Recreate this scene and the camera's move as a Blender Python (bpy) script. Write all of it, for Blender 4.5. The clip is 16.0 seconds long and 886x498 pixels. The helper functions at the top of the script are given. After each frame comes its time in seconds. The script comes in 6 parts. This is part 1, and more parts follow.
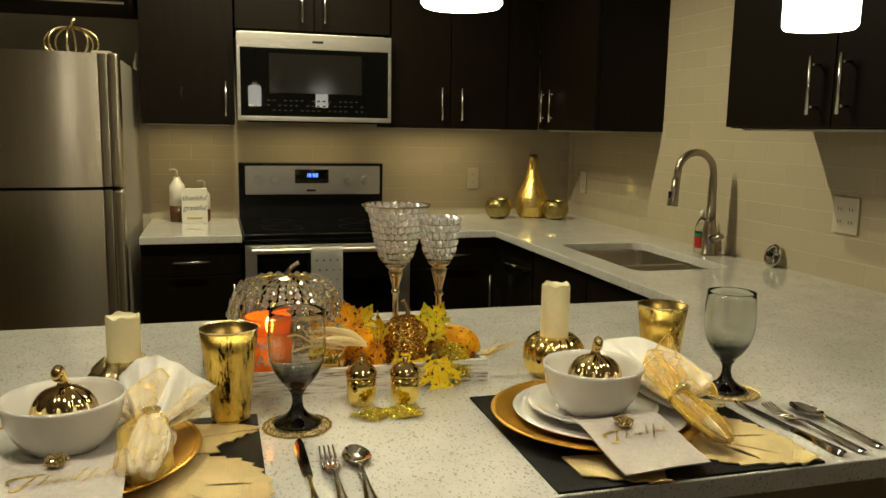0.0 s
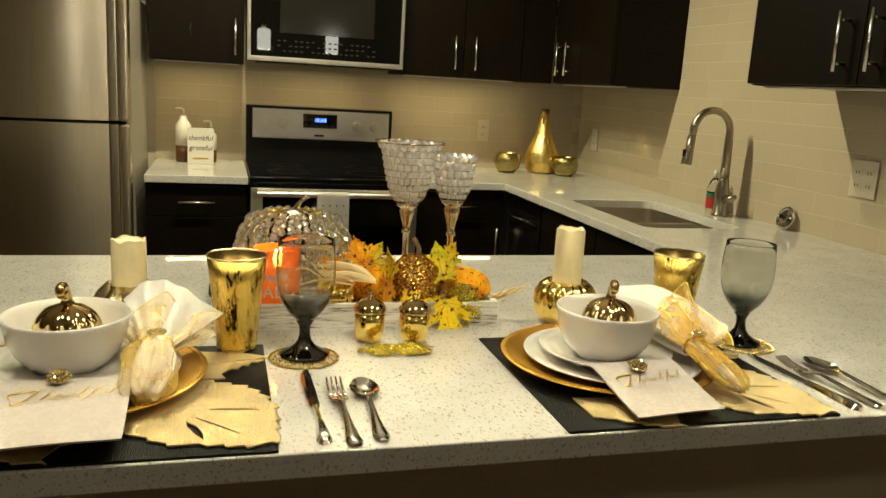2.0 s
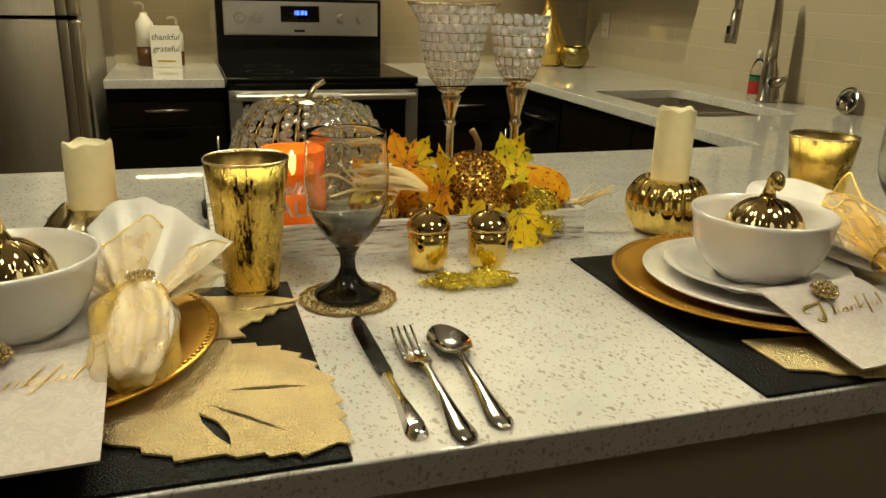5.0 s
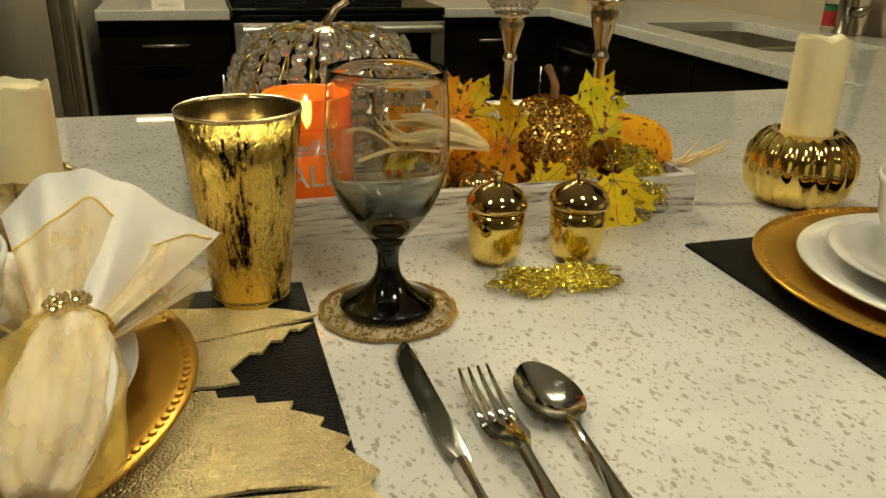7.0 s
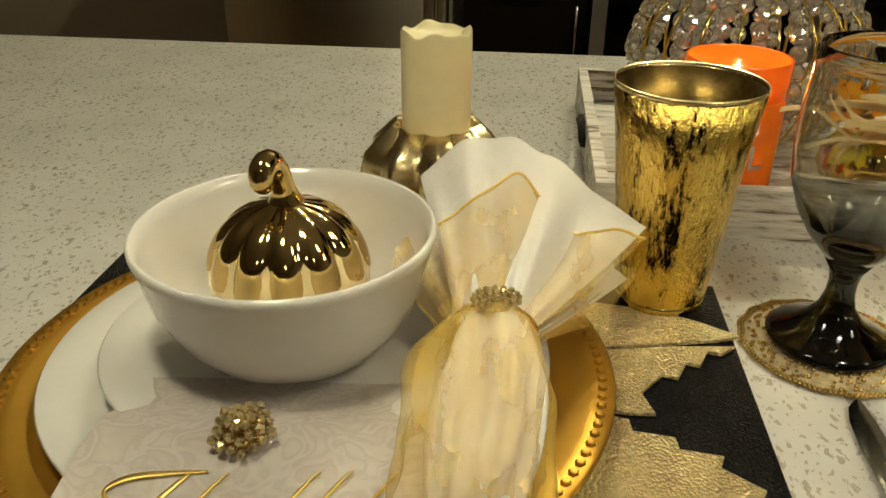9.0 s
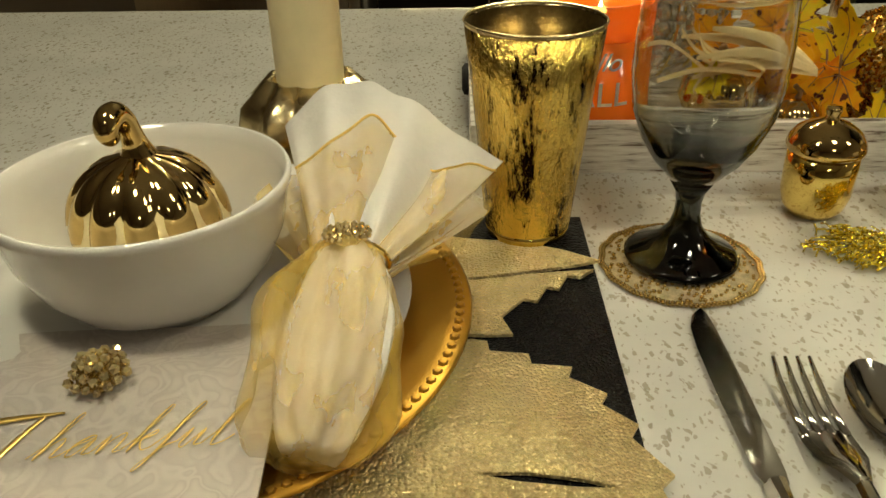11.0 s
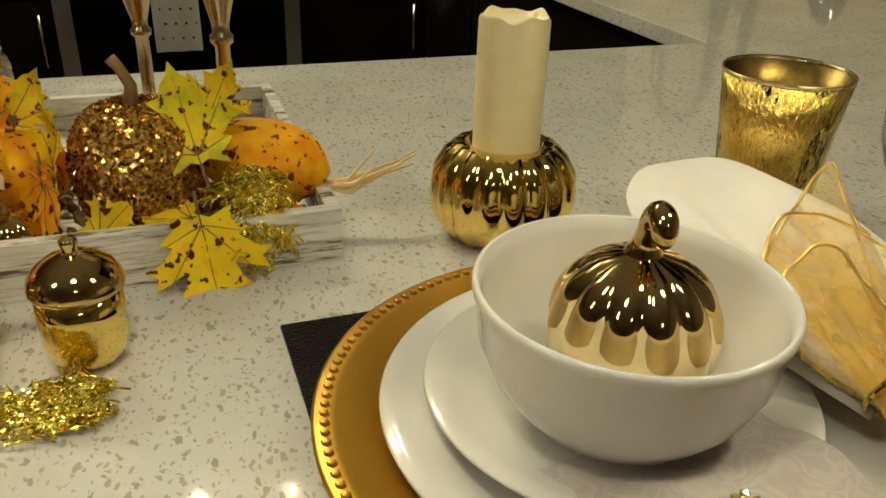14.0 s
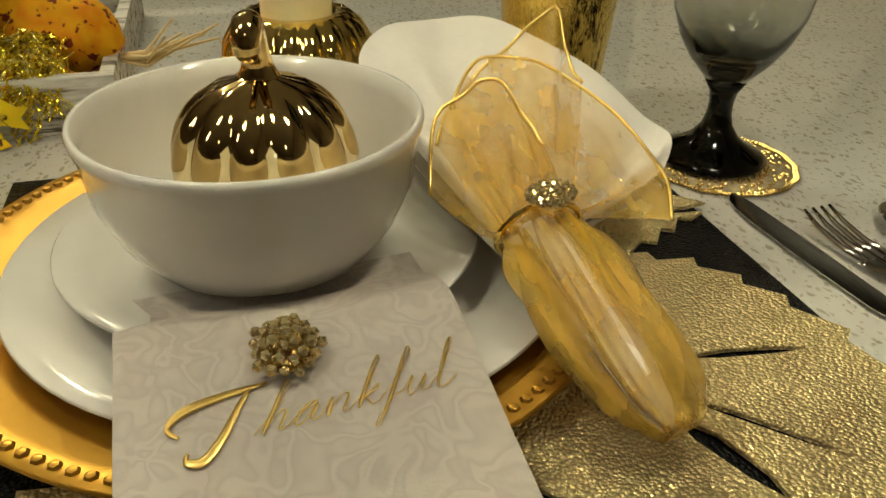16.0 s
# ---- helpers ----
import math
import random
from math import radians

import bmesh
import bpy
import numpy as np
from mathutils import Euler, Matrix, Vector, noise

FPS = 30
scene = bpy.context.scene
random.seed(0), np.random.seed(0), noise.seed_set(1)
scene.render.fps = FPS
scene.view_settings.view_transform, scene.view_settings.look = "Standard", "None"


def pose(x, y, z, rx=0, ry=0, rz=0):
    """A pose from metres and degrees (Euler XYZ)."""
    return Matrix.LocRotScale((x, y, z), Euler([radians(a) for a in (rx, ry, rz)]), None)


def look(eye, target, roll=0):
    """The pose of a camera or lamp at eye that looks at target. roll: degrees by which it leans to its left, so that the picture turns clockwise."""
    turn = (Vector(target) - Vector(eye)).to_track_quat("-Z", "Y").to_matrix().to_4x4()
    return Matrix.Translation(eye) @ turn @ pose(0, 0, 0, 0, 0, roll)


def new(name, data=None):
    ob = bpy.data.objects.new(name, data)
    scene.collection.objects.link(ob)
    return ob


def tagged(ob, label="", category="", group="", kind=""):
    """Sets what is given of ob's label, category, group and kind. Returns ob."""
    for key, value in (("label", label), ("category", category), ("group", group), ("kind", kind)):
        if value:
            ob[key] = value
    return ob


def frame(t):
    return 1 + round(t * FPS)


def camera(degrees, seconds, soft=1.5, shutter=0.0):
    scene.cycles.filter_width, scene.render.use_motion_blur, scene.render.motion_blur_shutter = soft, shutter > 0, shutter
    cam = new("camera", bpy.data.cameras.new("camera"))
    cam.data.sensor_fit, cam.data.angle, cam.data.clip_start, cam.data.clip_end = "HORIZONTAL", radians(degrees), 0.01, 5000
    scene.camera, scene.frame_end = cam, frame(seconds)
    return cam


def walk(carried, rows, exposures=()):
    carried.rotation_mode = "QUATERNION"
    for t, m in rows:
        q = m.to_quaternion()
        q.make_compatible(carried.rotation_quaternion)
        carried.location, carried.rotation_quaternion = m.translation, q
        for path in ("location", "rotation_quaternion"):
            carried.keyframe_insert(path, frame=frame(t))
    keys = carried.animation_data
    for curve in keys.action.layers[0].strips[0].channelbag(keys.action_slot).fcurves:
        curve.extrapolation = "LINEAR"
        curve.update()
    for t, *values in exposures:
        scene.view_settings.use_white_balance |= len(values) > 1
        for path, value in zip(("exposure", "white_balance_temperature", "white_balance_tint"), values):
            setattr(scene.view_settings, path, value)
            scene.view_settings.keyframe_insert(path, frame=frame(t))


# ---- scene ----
cam = camera(58.4, 16.0)
PATH = [
    (0, (-0.027, -0.009, 1.373), (0.516, 1.893, 1.073), 1.0),
    (0.5, (-0.022, -0.003, 1.356), (0.519, 1.887, 0.988), 0.8),
    (1, (-0.023, -0.003, 1.338), (0.518, 1.881, 0.938), 1.3),
    (1.5, (-0.029, 0.004, 1.332), (0.513, 1.885, 0.924), 2.6),
    (2, (-0.038, 0.021, 1.33), (0.499, 1.905, 0.929), 3.4),
    (2.5, (-0.037, 0.043, 1.329), (0.482, 1.932, 0.926), 3.4),
    (3, (-0.035, 0.068, 1.322), (0.475, 1.959, 0.916), 3.1),
    (3.5, (-0.038, 0.124, 1.311), (0.482, 2.007, 0.883), 2.8),
    (4, (-0.085, 0.224, 1.295), (0.457, 2.093, 0.833), 2.2),
    (4.5, (-0.104, 0.301, 1.268), (0.471, 2.137, 0.721), 1.6),
    (4.7, (-0.093, 0.334, 1.252), (0.495, 2.156, 0.671), 1.5),
    (6.8, (-0.027, 0.622, 1.2), (0.554, 2.391, 0.469), 1.5),
    (7, (-0.039, 0.651, 1.188), (0.506, 2.419, 0.428), 1.4),
    (7.5, (-0.058, 0.702, 1.18), (0.282, 2.488, 0.347), 1.1),
    (8, (-0.068, 0.741, 1.19), (-0.019, 2.542, 0.322), 1.3),
    (8.5, (-0.112, 0.756, 1.194), (-0.306, 2.535, 0.3), 0.7),
    (10.8, (-0.085, 0.723, 1.176), (-0.164, 2.441, 0.154), -1.0),
    (11, (-0.062, 0.731, 1.186), (-0.11, 2.462, 0.186), -1.0),
    (11.5, (-0.022, 0.745, 1.207), (0.052, 2.494, 0.24), -0.5),
    (12, (0.036, 0.761, 1.222), (0.232, 2.519, 0.288), 0.4),
    (12.5, (0.101, 0.774, 1.22), (0.372, 2.533, 0.307), 0.2),
    (13, (0.178, 0.777, 1.225), (0.514, 2.52, 0.303), 0.2),
    (13.5, (0.269, 0.782, 1.216), (0.703, 2.5, 0.288), 1.0),
    (14, (0.328, 0.804, 1.2), (0.958, 2.465, 0.281), 2.2),
    (14.5, (0.387, 0.818, 1.179), (1.074, 2.435, 0.223), 1.6),
    (15, (0.488, 0.796, 1.181), (1.125, 2.395, 0.163), 2.4),
    (15.5, (0.534, 0.759, 1.166), (1.059, 2.388, 0.132), 1.5),
    (16, (0.524, 0.735, 1.143), (1.003, 2.384, 0.117), 1.3),
]
EXPOSURES = [(0, -0.6), (0.6, -0.1), (3.5, -0.17), (4.7, -0.46), (7, -0.74), (8.5, -0.71), (11, -0.85), (12.5, -0.65), (13, -0.60), (14, -0.81), (16, -0.98)]
walk(cam, [(t, look(eye, target, roll)) for t, eye, target, roll in PATH], EXPOSURES)

# ---- world, lamps ----
TOP = 0.91
world = bpy.data.worlds.new("night")
scene.world = world
world.use_nodes = True
world.node_tree.nodes["Background"].inputs[0].default_value = (0.9, 0.75, 0.5, 1)
world.node_tree.nodes["Background"].inputs[1].default_value = 0.02
WARM = (1.0, 0.92, 0.59)
PALE = (1.0, 0.93, 0.66)


def lamp(name, kind, energy, m, size=0.05, spot=100.0, color=WARM):
    data = bpy.data.lights.new(name, kind)
    data.energy, data.color = energy, color
    if kind == "AREA":
        data.shape, data.size = "DISK", size
    else:
        data.shadow_soft_size = size
    if kind == "SPOT":
        data.spot_size, data.spot_blend = radians(spot), 0.6
    ob = new(name, data)
    ob.matrix_world = m
    return ob


TRACK_X, TRACK_Y, TRACK_Z = (-0.225, 0.05, 0.29, 0.58), 2.82, 2.62
for tx in TRACK_X:
    lamp("track_lamp", "SPOT", 43, look((tx, TRACK_Y, TRACK_Z - 0.075), (tx * 0.9 + 0.1, TRACK_Y + 0.05, 0)), 0.015, 160)
PENDANTS = ((-0.27, 0.95), (0.265, 0.95), (0.79, 0.95))
for px, py in PENDANTS:
    lamp("pendant_lamp", "POINT", 6.2, pose(px, py, 1.60), 0.035, color=PALE)

DOME = (0.35, -1.25)        # flush lamp over the dining side
lamp("dome_lamp", "AREA", 7, pose(DOME[0], DOME[1], 2.56), 0.30, color=PALE)

STRIPS = ((-0.145, 3.92, 0.30, 0), (1.08, 3.92, 0.50, 0), (0.42, 3.92, 0.40, 0))
for sx, sy, width, turn in STRIPS:
    strip_lamp = lamp("under_cabinet_lamp", "AREA", 0.9 * width / 0.4, pose(sx, sy, 1.366, 0, 0, turn), color=(1.0, 0.80, 0.40))
    strip_lamp.data.shape, strip_lamp.data.size, strip_lamp.data.size_y = "RECTANGLE", width, 0.03

# ---- materials ----


def nodes_of(name):
    m = bpy.data.materials.new(name)
    m.use_nodes = True
    nt = m.node_tree
    return m, nt, nt.nodes["Principled BSDF"]


def link(nt, a, ao, b, bi):
    nt.links.new(a.outputs[ao], b.inputs[bi])


def noise_tex(nt, scale, detail=4.0, rough=0.6, stretch=(1, 1, 1), coord="Object"):
    tc = nt.nodes.new("ShaderNodeTexCoord")
    mp = nt.nodes.new("ShaderNodeMapping")
    mp.inputs["Scale"].default_value = stretch
    tx = nt.nodes.new("ShaderNodeTexNoise")
    tx.inputs["Scale"].default_value, tx.inputs["Detail"].default_value, tx.inputs["Roughness"].default_value = scale, detail, rough
    link(nt, tc, coord, mp, "Vector")
    link(nt, mp, "Vector", tx, "Vector")
    return tx


def ramp(nt, src, out, stops):
    r = nt.nodes.new("ShaderNodeValToRGB")
    e = r.color_ramp.elements
    while len(e) < len(stops):
        e.new(0.5)
    for el, (p, c) in zip(e, stops):
        el.position, el.color = p, (*c, 1) if len(c) == 3 else c
    nt.links.new(src.outputs[out], r.inputs["Fac"])
    return r


def shade(c, k):
    return tuple(min(1.0, v * k) for v in c)


def surface(name, col, rough=0.5, metal=0.0, var=0.15, scale=30.0, bump=0.0, bscale=150.0, stretch=(1, 1, 1), coat=0.0,
            trans=0.0, ior=1.45, rvar=0.1, alpha=1.0, sss=0.0, coord="Object", spec=0.5):
    """A plain surface with colour variation at two scales, uneven gloss and fine relief."""
    m, nt, b = nodes_of(name)
    big = noise_tex(nt, scale, 5, 0.6, stretch, coord)
    small = noise_tex(nt, scale * 7.3, 3, 0.6, stretch, coord)
    mix = nt.nodes.new("ShaderNodeMix")
    mix.inputs["Factor"].default_value = 0.4
    link(nt, big, "Fac", mix, "A")
    link(nt, small, "Fac", mix, "B")
    r = ramp(nt, mix, "Result", [(0.3, shade(col, 1 - var)), (0.7, shade(col, 1 + var))])
    link(nt, r, "Color", b, "Base Color")
    rr = nt.nodes.new("ShaderNodeMapRange")
    rr.inputs["To Min"].default_value, rr.inputs["To Max"].default_value = max(0.02, rough - rvar * rough), min(1, rough + rvar * rough)
    link(nt, big, "Fac", rr, "Value")
    link(nt, rr, "Result", b, "Roughness")
    b.inputs["Metallic"].default_value = metal
    b.inputs["IOR"].default_value = ior
    b.inputs["Coat Weight"].default_value = coat
    b.inputs["Specular IOR Level"].default_value = spec
    b.inputs["Transmission Weight"].default_value = trans
    b.inputs["Alpha"].default_value = alpha
    if sss:
        b.inputs["Subsurface Weight"].default_value = sss
        b.inputs["Subsurface Radius"].default_value = (0.02, 0.012, 0.006)
    if bump:
        bt = noise_tex(nt, bscale, 4, 0.6, stretch, coord)
        bp = nt.nodes.new("ShaderNodeBump")
        bp.inputs["Strength"].default_value, bp.inputs["Distance"].default_value = bump, 0.002
        link(nt, bt, "Fac", bp, "Height")
        link(nt, bp, "Normal", b, "Normal")
    return m


def glow(name, col, strength):
    m, nt, b = nodes_of(name)
    b.inputs["Base Color"].default_value = (*col, 1)
    b.inputs["Emission Color"].default_value = (*col, 1)
    b.inputs["Emission Strength"].default_value = strength
    return m


def quartz_material():
    """Off-white engineered quartz with grey and brown flecks of two sizes."""
    m, nt, b = nodes_of("quartz")
    tc = nt.nodes.new("ShaderNodeTexCoord")
    base = noise_tex(nt, 9, 5)
    col = ramp(nt, base, "Fac", [(0.35, (0.60, 0.585, 0.545)), (0.65, (0.68, 0.665, 0.625))]).outputs["Color"]
    warp = noise_tex(nt, 60, 3)
    for scale, cut, fade, dark in ((120, 0.15, 0.06, (0.38, 0.34, 0.275)), (210, 0.215, 0.06, (0.43, 0.39, 0.32)), (66, 0.07, 0.03, (0.37, 0.33, 0.26)), (330, 0.21, 0.08, (0.46, 0.42, 0.36))):
        add = nt.nodes.new("ShaderNodeVectorMath")
        add.operation = "MULTIPLY_ADD"
        add.inputs[1].default_value = (0.014, 0.014, 0.014)
        nt.links.new(warp.outputs["Color"], add.inputs[0])
        nt.links.new(tc.outputs["Object"], add.inputs[2])
        mp = nt.nodes.new("ShaderNodeMapping")
        mp.inputs["Rotation"].default_value = (0.3, 0.2, scale * 0.1)
        mp.inputs["Scale"].default_value = (1, 0.52, 0.8)
        nt.links.new(add.outputs[0], mp.inputs["Vector"])
        v = nt.nodes.new("ShaderNodeTexVoronoi")
        v.inputs["Scale"].default_value = scale
        nt.links.new(mp.outputs[0], v.inputs["Vector"])
        sep = nt.nodes.new("ShaderNodeSeparateColor")
        nt.links.new(v.outputs["Color"], sep.inputs[0])
        thr = nt.nodes.new("ShaderNodeMath")
        thr.operation = "MULTIPLY"
        thr.inputs[1].default_value = cut * 2
        nt.links.new(sep.outputs[0], thr.inputs[0])
        sub = nt.nodes.new("ShaderNodeMath")
        sub.operation = "SUBTRACT"
        nt.links.new(thr.outputs[0], sub.inputs[0])
        nt.links.new(v.outputs["Distance"], sub.inputs[1])
        mr = nt.nodes.new("ShaderNodeMapRange")
        mr.inputs["From Min"].default_value, mr.inputs["From Max"].default_value = 0.0, fade
        nt.links.new(sub.outputs[0], mr.inputs["Value"])
        mx = nt.nodes.new("ShaderNodeMix")
        mx.data_type = "RGBA"
        nt.links.new(mr.outputs["Result"], mx.inputs["Factor"])
        nt.links.new(col, mx.inputs["A"])
        mx.inputs["B"].default_value = (*dark, 1)
        col = mx.outputs["Result"]
    nt.links.new(col, b.inputs["Base Color"])
    b.inputs["Roughness"].default_value = 0.16
    rr = nt.nodes.new("ShaderNodeMapRange")
    rr.inputs["To Min"].default_value, rr.inputs["To Max"].default_value = 0.022, 0.045
    link(nt, base, "Fac", rr, "Value")
    link(nt, rr, "Result", b, "Roughness")
    return m


def mercury_material(name, light, dark, cut=0.5, scale=26.0, stretch=(1, 1, 0.35)):
    """Mirror gold leaf, with frayed dark patches painted in as reflections of a dark room."""
    m, nt, b = nodes_of(name)
    n = noise_tex(nt, scale, 10, 0.84, stretch)
    r = ramp(nt, n, "Fac", [(cut - 0.02, light), (cut + 0.03, dark)])
    link(nt, r, "Color", b, "Base Color")
    b.inputs["Metallic"].default_value = 1.0
    rr = ramp(nt, n, "Fac", [(cut - 0.02, (0.20, 0.20, 0.20)), (cut + 0.05, (0.12, 0.12, 0.12))])
    link(nt, rr, "Color", b, "Roughness")
    f = noise_tex(nt, 150, 4, 0.7, (1, 1, 0.45))
    bp = nt.nodes.new("ShaderNodeBump")
    bp.inputs["Strength"].default_value, bp.inputs["Distance"].default_value = 0.9, 0.003
    link(nt, f, "Fac", bp, "Height")
    link(nt, bp, "Normal", b, "Normal")
    return m


def glitter_material(name, cols, scale=420.0):
    """Tiny tilted metal flakes of several tints."""
    m, nt, b = nodes_of(name)
    tc = nt.nodes.new("ShaderNodeTexCoord")
    v = nt.nodes.new("ShaderNodeTexVoronoi")
    v.inputs["Scale"].default_value = scale
    nt.links.new(tc.outputs["Object"], v.inputs["Vector"])
    sep = nt.nodes.new("ShaderNodeSeparateColor")
    nt.links.new(v.outputs["Color"], sep.inputs[0])
    r = ramp(nt, sep, 0, [(i / max(1, len(cols) - 1), c) for i, c in enumerate(cols)])
    link(nt, r, "Color", b, "Base Color")
    b.inputs["Metallic"].default_value, b.inputs["Roughness"].default_value = 0.85, 0.22
    geo = nt.nodes.new("ShaderNodeNewGeometry")
    c = nt.nodes.new("ShaderNodeVectorMath")
    c.operation = "SUBTRACT"
    c.inputs[1].default_value = (0.5, 0.5, 0.5)
    nt.links.new(v.outputs["Color"], c.inputs[0])
    a = nt.nodes.new("ShaderNodeVectorMath")
    a.operation = "MULTIPLY_ADD"
    a.inputs[1].default_value = (1.3, 1.3, 1.3)
    nt.links.new(c.outputs[0], a.inputs[0])
    nt.links.new(geo.outputs["Normal"], a.inputs[2])
    nm = nt.nodes.new("ShaderNodeVectorMath")
    nm.operation = "NORMALIZE"
    nt.links.new(a.outputs[0], nm.inputs[0])
    nt.links.new(nm.outputs[0], b.inputs["Normal"])
    return m


def leaf_material(name, stops, spot=(0.12, 0.03, 0.01)):
    """A cloth autumn leaf: blended tints, dark spots, a thin woven relief."""
    m, nt, b = nodes_of(name)
    n = noise_tex(nt, 42, 3)
    r = ramp(nt, n, "Fac", stops)
    s = noise_tex(nt, 120, 2, 0.5)
    sr = ramp(nt, s, "Fac", [(0.60, (0, 0, 0)), (0.64, (1, 1, 1))])
    mx = nt.nodes.new("ShaderNodeMix")
    mx.data_type = "RGBA"
    link(nt, sr, "Color", mx, "Factor")
    link(nt, r, "Color", mx, "A")
    mx.inputs["B"].default_value = (*spot, 1)
    nt.links.new(mx.outputs["Result"], b.inputs["Base Color"])
    b.inputs["Roughness"].default_value = 0.7
    b.inputs["Specular IOR Level"].default_value = 0.25
    b.inputs["Subsurface Weight"].default_value = 0.0
    w = noise_tex(nt, 700, 2)
    bp = nt.nodes.new("ShaderNodeBump")
    bp.inputs["Strength"].default_value, bp.inputs["Distance"].default_value = 0.3, 0.001
    link(nt, w, "Fac", bp, "Height")
    link(nt, bp, "Normal", b, "Normal")
    return m


def hide_material(name, col, metal, rough, scale, strength, dist=0.0012, var=0.12, spec=0.35):
    """Embossed leather grain."""
    m, nt, b = nodes_of(name)
    tc = nt.nodes.new("ShaderNodeTexCoord")
    warp = noise_tex(nt, 80, 2)
    add = nt.nodes.new("ShaderNodeVectorMath")
    add.operation = "MULTIPLY_ADD"
    add.inputs[1].default_value = (0.0018, 0.0018, 0.0018)
    nt.links.new(warp.outputs["Color"], add.inputs[0])
    nt.links.new(tc.outputs["Object"], add.inputs[2])
    v = nt.nodes.new("ShaderNodeTexVoronoi")
    v.inputs["Scale"].default_value = scale
    nt.links.new(add.outputs[0], v.inputs["Vector"])
    bp = nt.nodes.new("ShaderNodeBump")
    bp.invert = True
    bp.inputs["Strength"].default_value, bp.inputs["Distance"].default_value = strength, dist
    link(nt, v, "Distance", bp, "Height")
    link(nt, bp, "Normal", b, "Normal")
    big = noise_tex(nt, 14, 4)
    r = ramp(nt, big, "Fac", [(0.35, shade(col, 1 - var)), (0.65, shade(col, 1 + var))])
    link(nt, r, "Color", b, "Base Color")
    b.inputs["Metallic"].default_value, b.inputs["Roughness"].default_value = metal, rough
    b.inputs["Specular IOR Level"].default_value = spec
    return m


def washed_wood_material():
    """White-washed boards, the grey-brown wood showing in streaks along x."""
    m, nt, b = nodes_of("washed_wood")
    n = noise_tex(nt, 30, 8, 0.75, (0.35, 3.0, 4.5))
    r = ramp(nt, n, "Fac", [(0.40, (0.13, 0.09, 0.06)), (0.455, (0.60, 0.55, 0.49)), (0.56, (0.80, 0.77, 0.71))])
    link(nt, r, "Color", b, "Base Color")
    b.inputs["Roughness"].default_value = 0.75
    bp = nt.nodes.new("ShaderNodeBump")
    bp.inputs["Strength"].default_value, bp.inputs["Distance"].default_value = 0.5, 0.001
    link(nt, n, "Fac", bp, "Height")
    link(nt, bp, "Normal", b, "Normal")
    return m


def brushed_material(name, col, rough, stretch):
    """Brushed stainless steel."""
    m, nt, b = nodes_of(name)
    n = noise_tex(nt, 40, 6, 0.7, stretch)
    r = ramp(nt, n, "Fac", [(0.3, shade(col, 0.88)), (0.7, shade(col, 1.06))])
    link(nt, r, "Color", b, "Base Color")
    b.inputs["Metallic"].default_value = 1.0
    rr = nt.nodes.new("ShaderNodeMapRange")
    rr.inputs["To Min"].default_value, rr.inputs["To Max"].default_value = rough * 0.94, rough * 1.06
    link(nt, n, "Fac", rr, "Value")
    link(nt, rr, "Result", b, "Roughness")
    b.inputs["Anisotropic"].default_value, b.inputs["Anisotropic Rotation"].default_value = 0.75, 0.25
    tg = nt.nodes.new("ShaderNodeTangent")
    tg.direction_type, tg.axis = "RADIAL", "Z"
    link(nt, tg, "Tangent", b, "Tangent")
    return m


def tile_material():
    """Glazed cream tiles, each a slightly different tint."""
    m, nt, b = nodes_of("cream_tile")
    oi = nt.nodes.new("ShaderNodeObjectInfo")
    r = ramp(nt, oi, "Random", [(0.0, (0.47, 0.40, 0.285)), (1.0, (0.49, 0.418, 0.300))])
    link(nt, r, "Color", b, "Base Color")
    b.inputs["Roughness"].default_value = 0.13
    n = noise_tex(nt, 12, 3)
    bp = nt.nodes.new("ShaderNodeBump")
    bp.inputs["Strength"].default_value, bp.inputs["Distance"].default_value = 0.15, 0.004
    link(nt, n, "Fac", bp, "Height")
    link(nt, bp, "Normal", b, "Normal")
    return m


def wall_glass(name, col, rough=0.0, ior=1.45):
    m, nt, b = nodes_of(name)
    b.inputs["Base Color"].default_value = (*col, 1)
    b.inputs["Roughness"].default_value = rough
    b.inputs["Transmission Weight"].default_value = 1.0
    b.inputs["IOR"].default_value = ior
    return m


QUARTZ = quartz_material()
PAINT = surface("beige_paint", (0.48, 0.42, 0.32), 0.7, var=0.04, scale=4, bump=0.15, bscale=300)
CEIL = surface("ceiling_paint", (0.72, 0.68, 0.6), 0.8, var=0.03, scale=4, bump=0.2, bscale=120)
FLOOR = surface("floor_wood", (0.16, 0.10, 0.06), 0.4, var=0.25, scale=6, stretch=(0.3, 3, 1), bump=0.1)
GROUT = surface("grout", (0.52, 0.445, 0.325), 0.6, var=0.06, scale=50)
TILE = tile_material()
DARKWOOD = surface("espresso_wood", (0.0062, 0.0040, 0.0018), 0.42, var=0.3, scale=14, stretch=(5, 5, 0.4), bump=0.06, bscale=60, spec=0.14)
DARKGAP = surface("shadow_gap", (0.008, 0.006, 0.005), 0.8)
STEEL = surface("brushed_steel", (0.74, 0.70, 0.63), 0.36, 1.0, var=0.10, scale=40, stretch=(0.25, 0.25, 12))
STEELV = brushed_material("brushed_steel_upright", (0.80, 0.70, 0.52), 0.28, (14, 14, 0.15))
NICKEL = surface("satin_nickel", (0.62, 0.60, 0.56), 0.22, 1.0, var=0.04)
SATIN = surface("satin_faucet_metal", (0.40, 0.35, 0.28), 0.30, 1.0, var=0.05, rvar=0.2)
CHROME = surface("chrome", (0.66, 0.63, 0.58), 0.10, 1.0, var=0.05, rvar=0.4)
SILVER = surface("polished_cutlery_steel", (0.72, 0.70, 0.66), 0.09, 1.0, var=0.05, rvar=0.5)
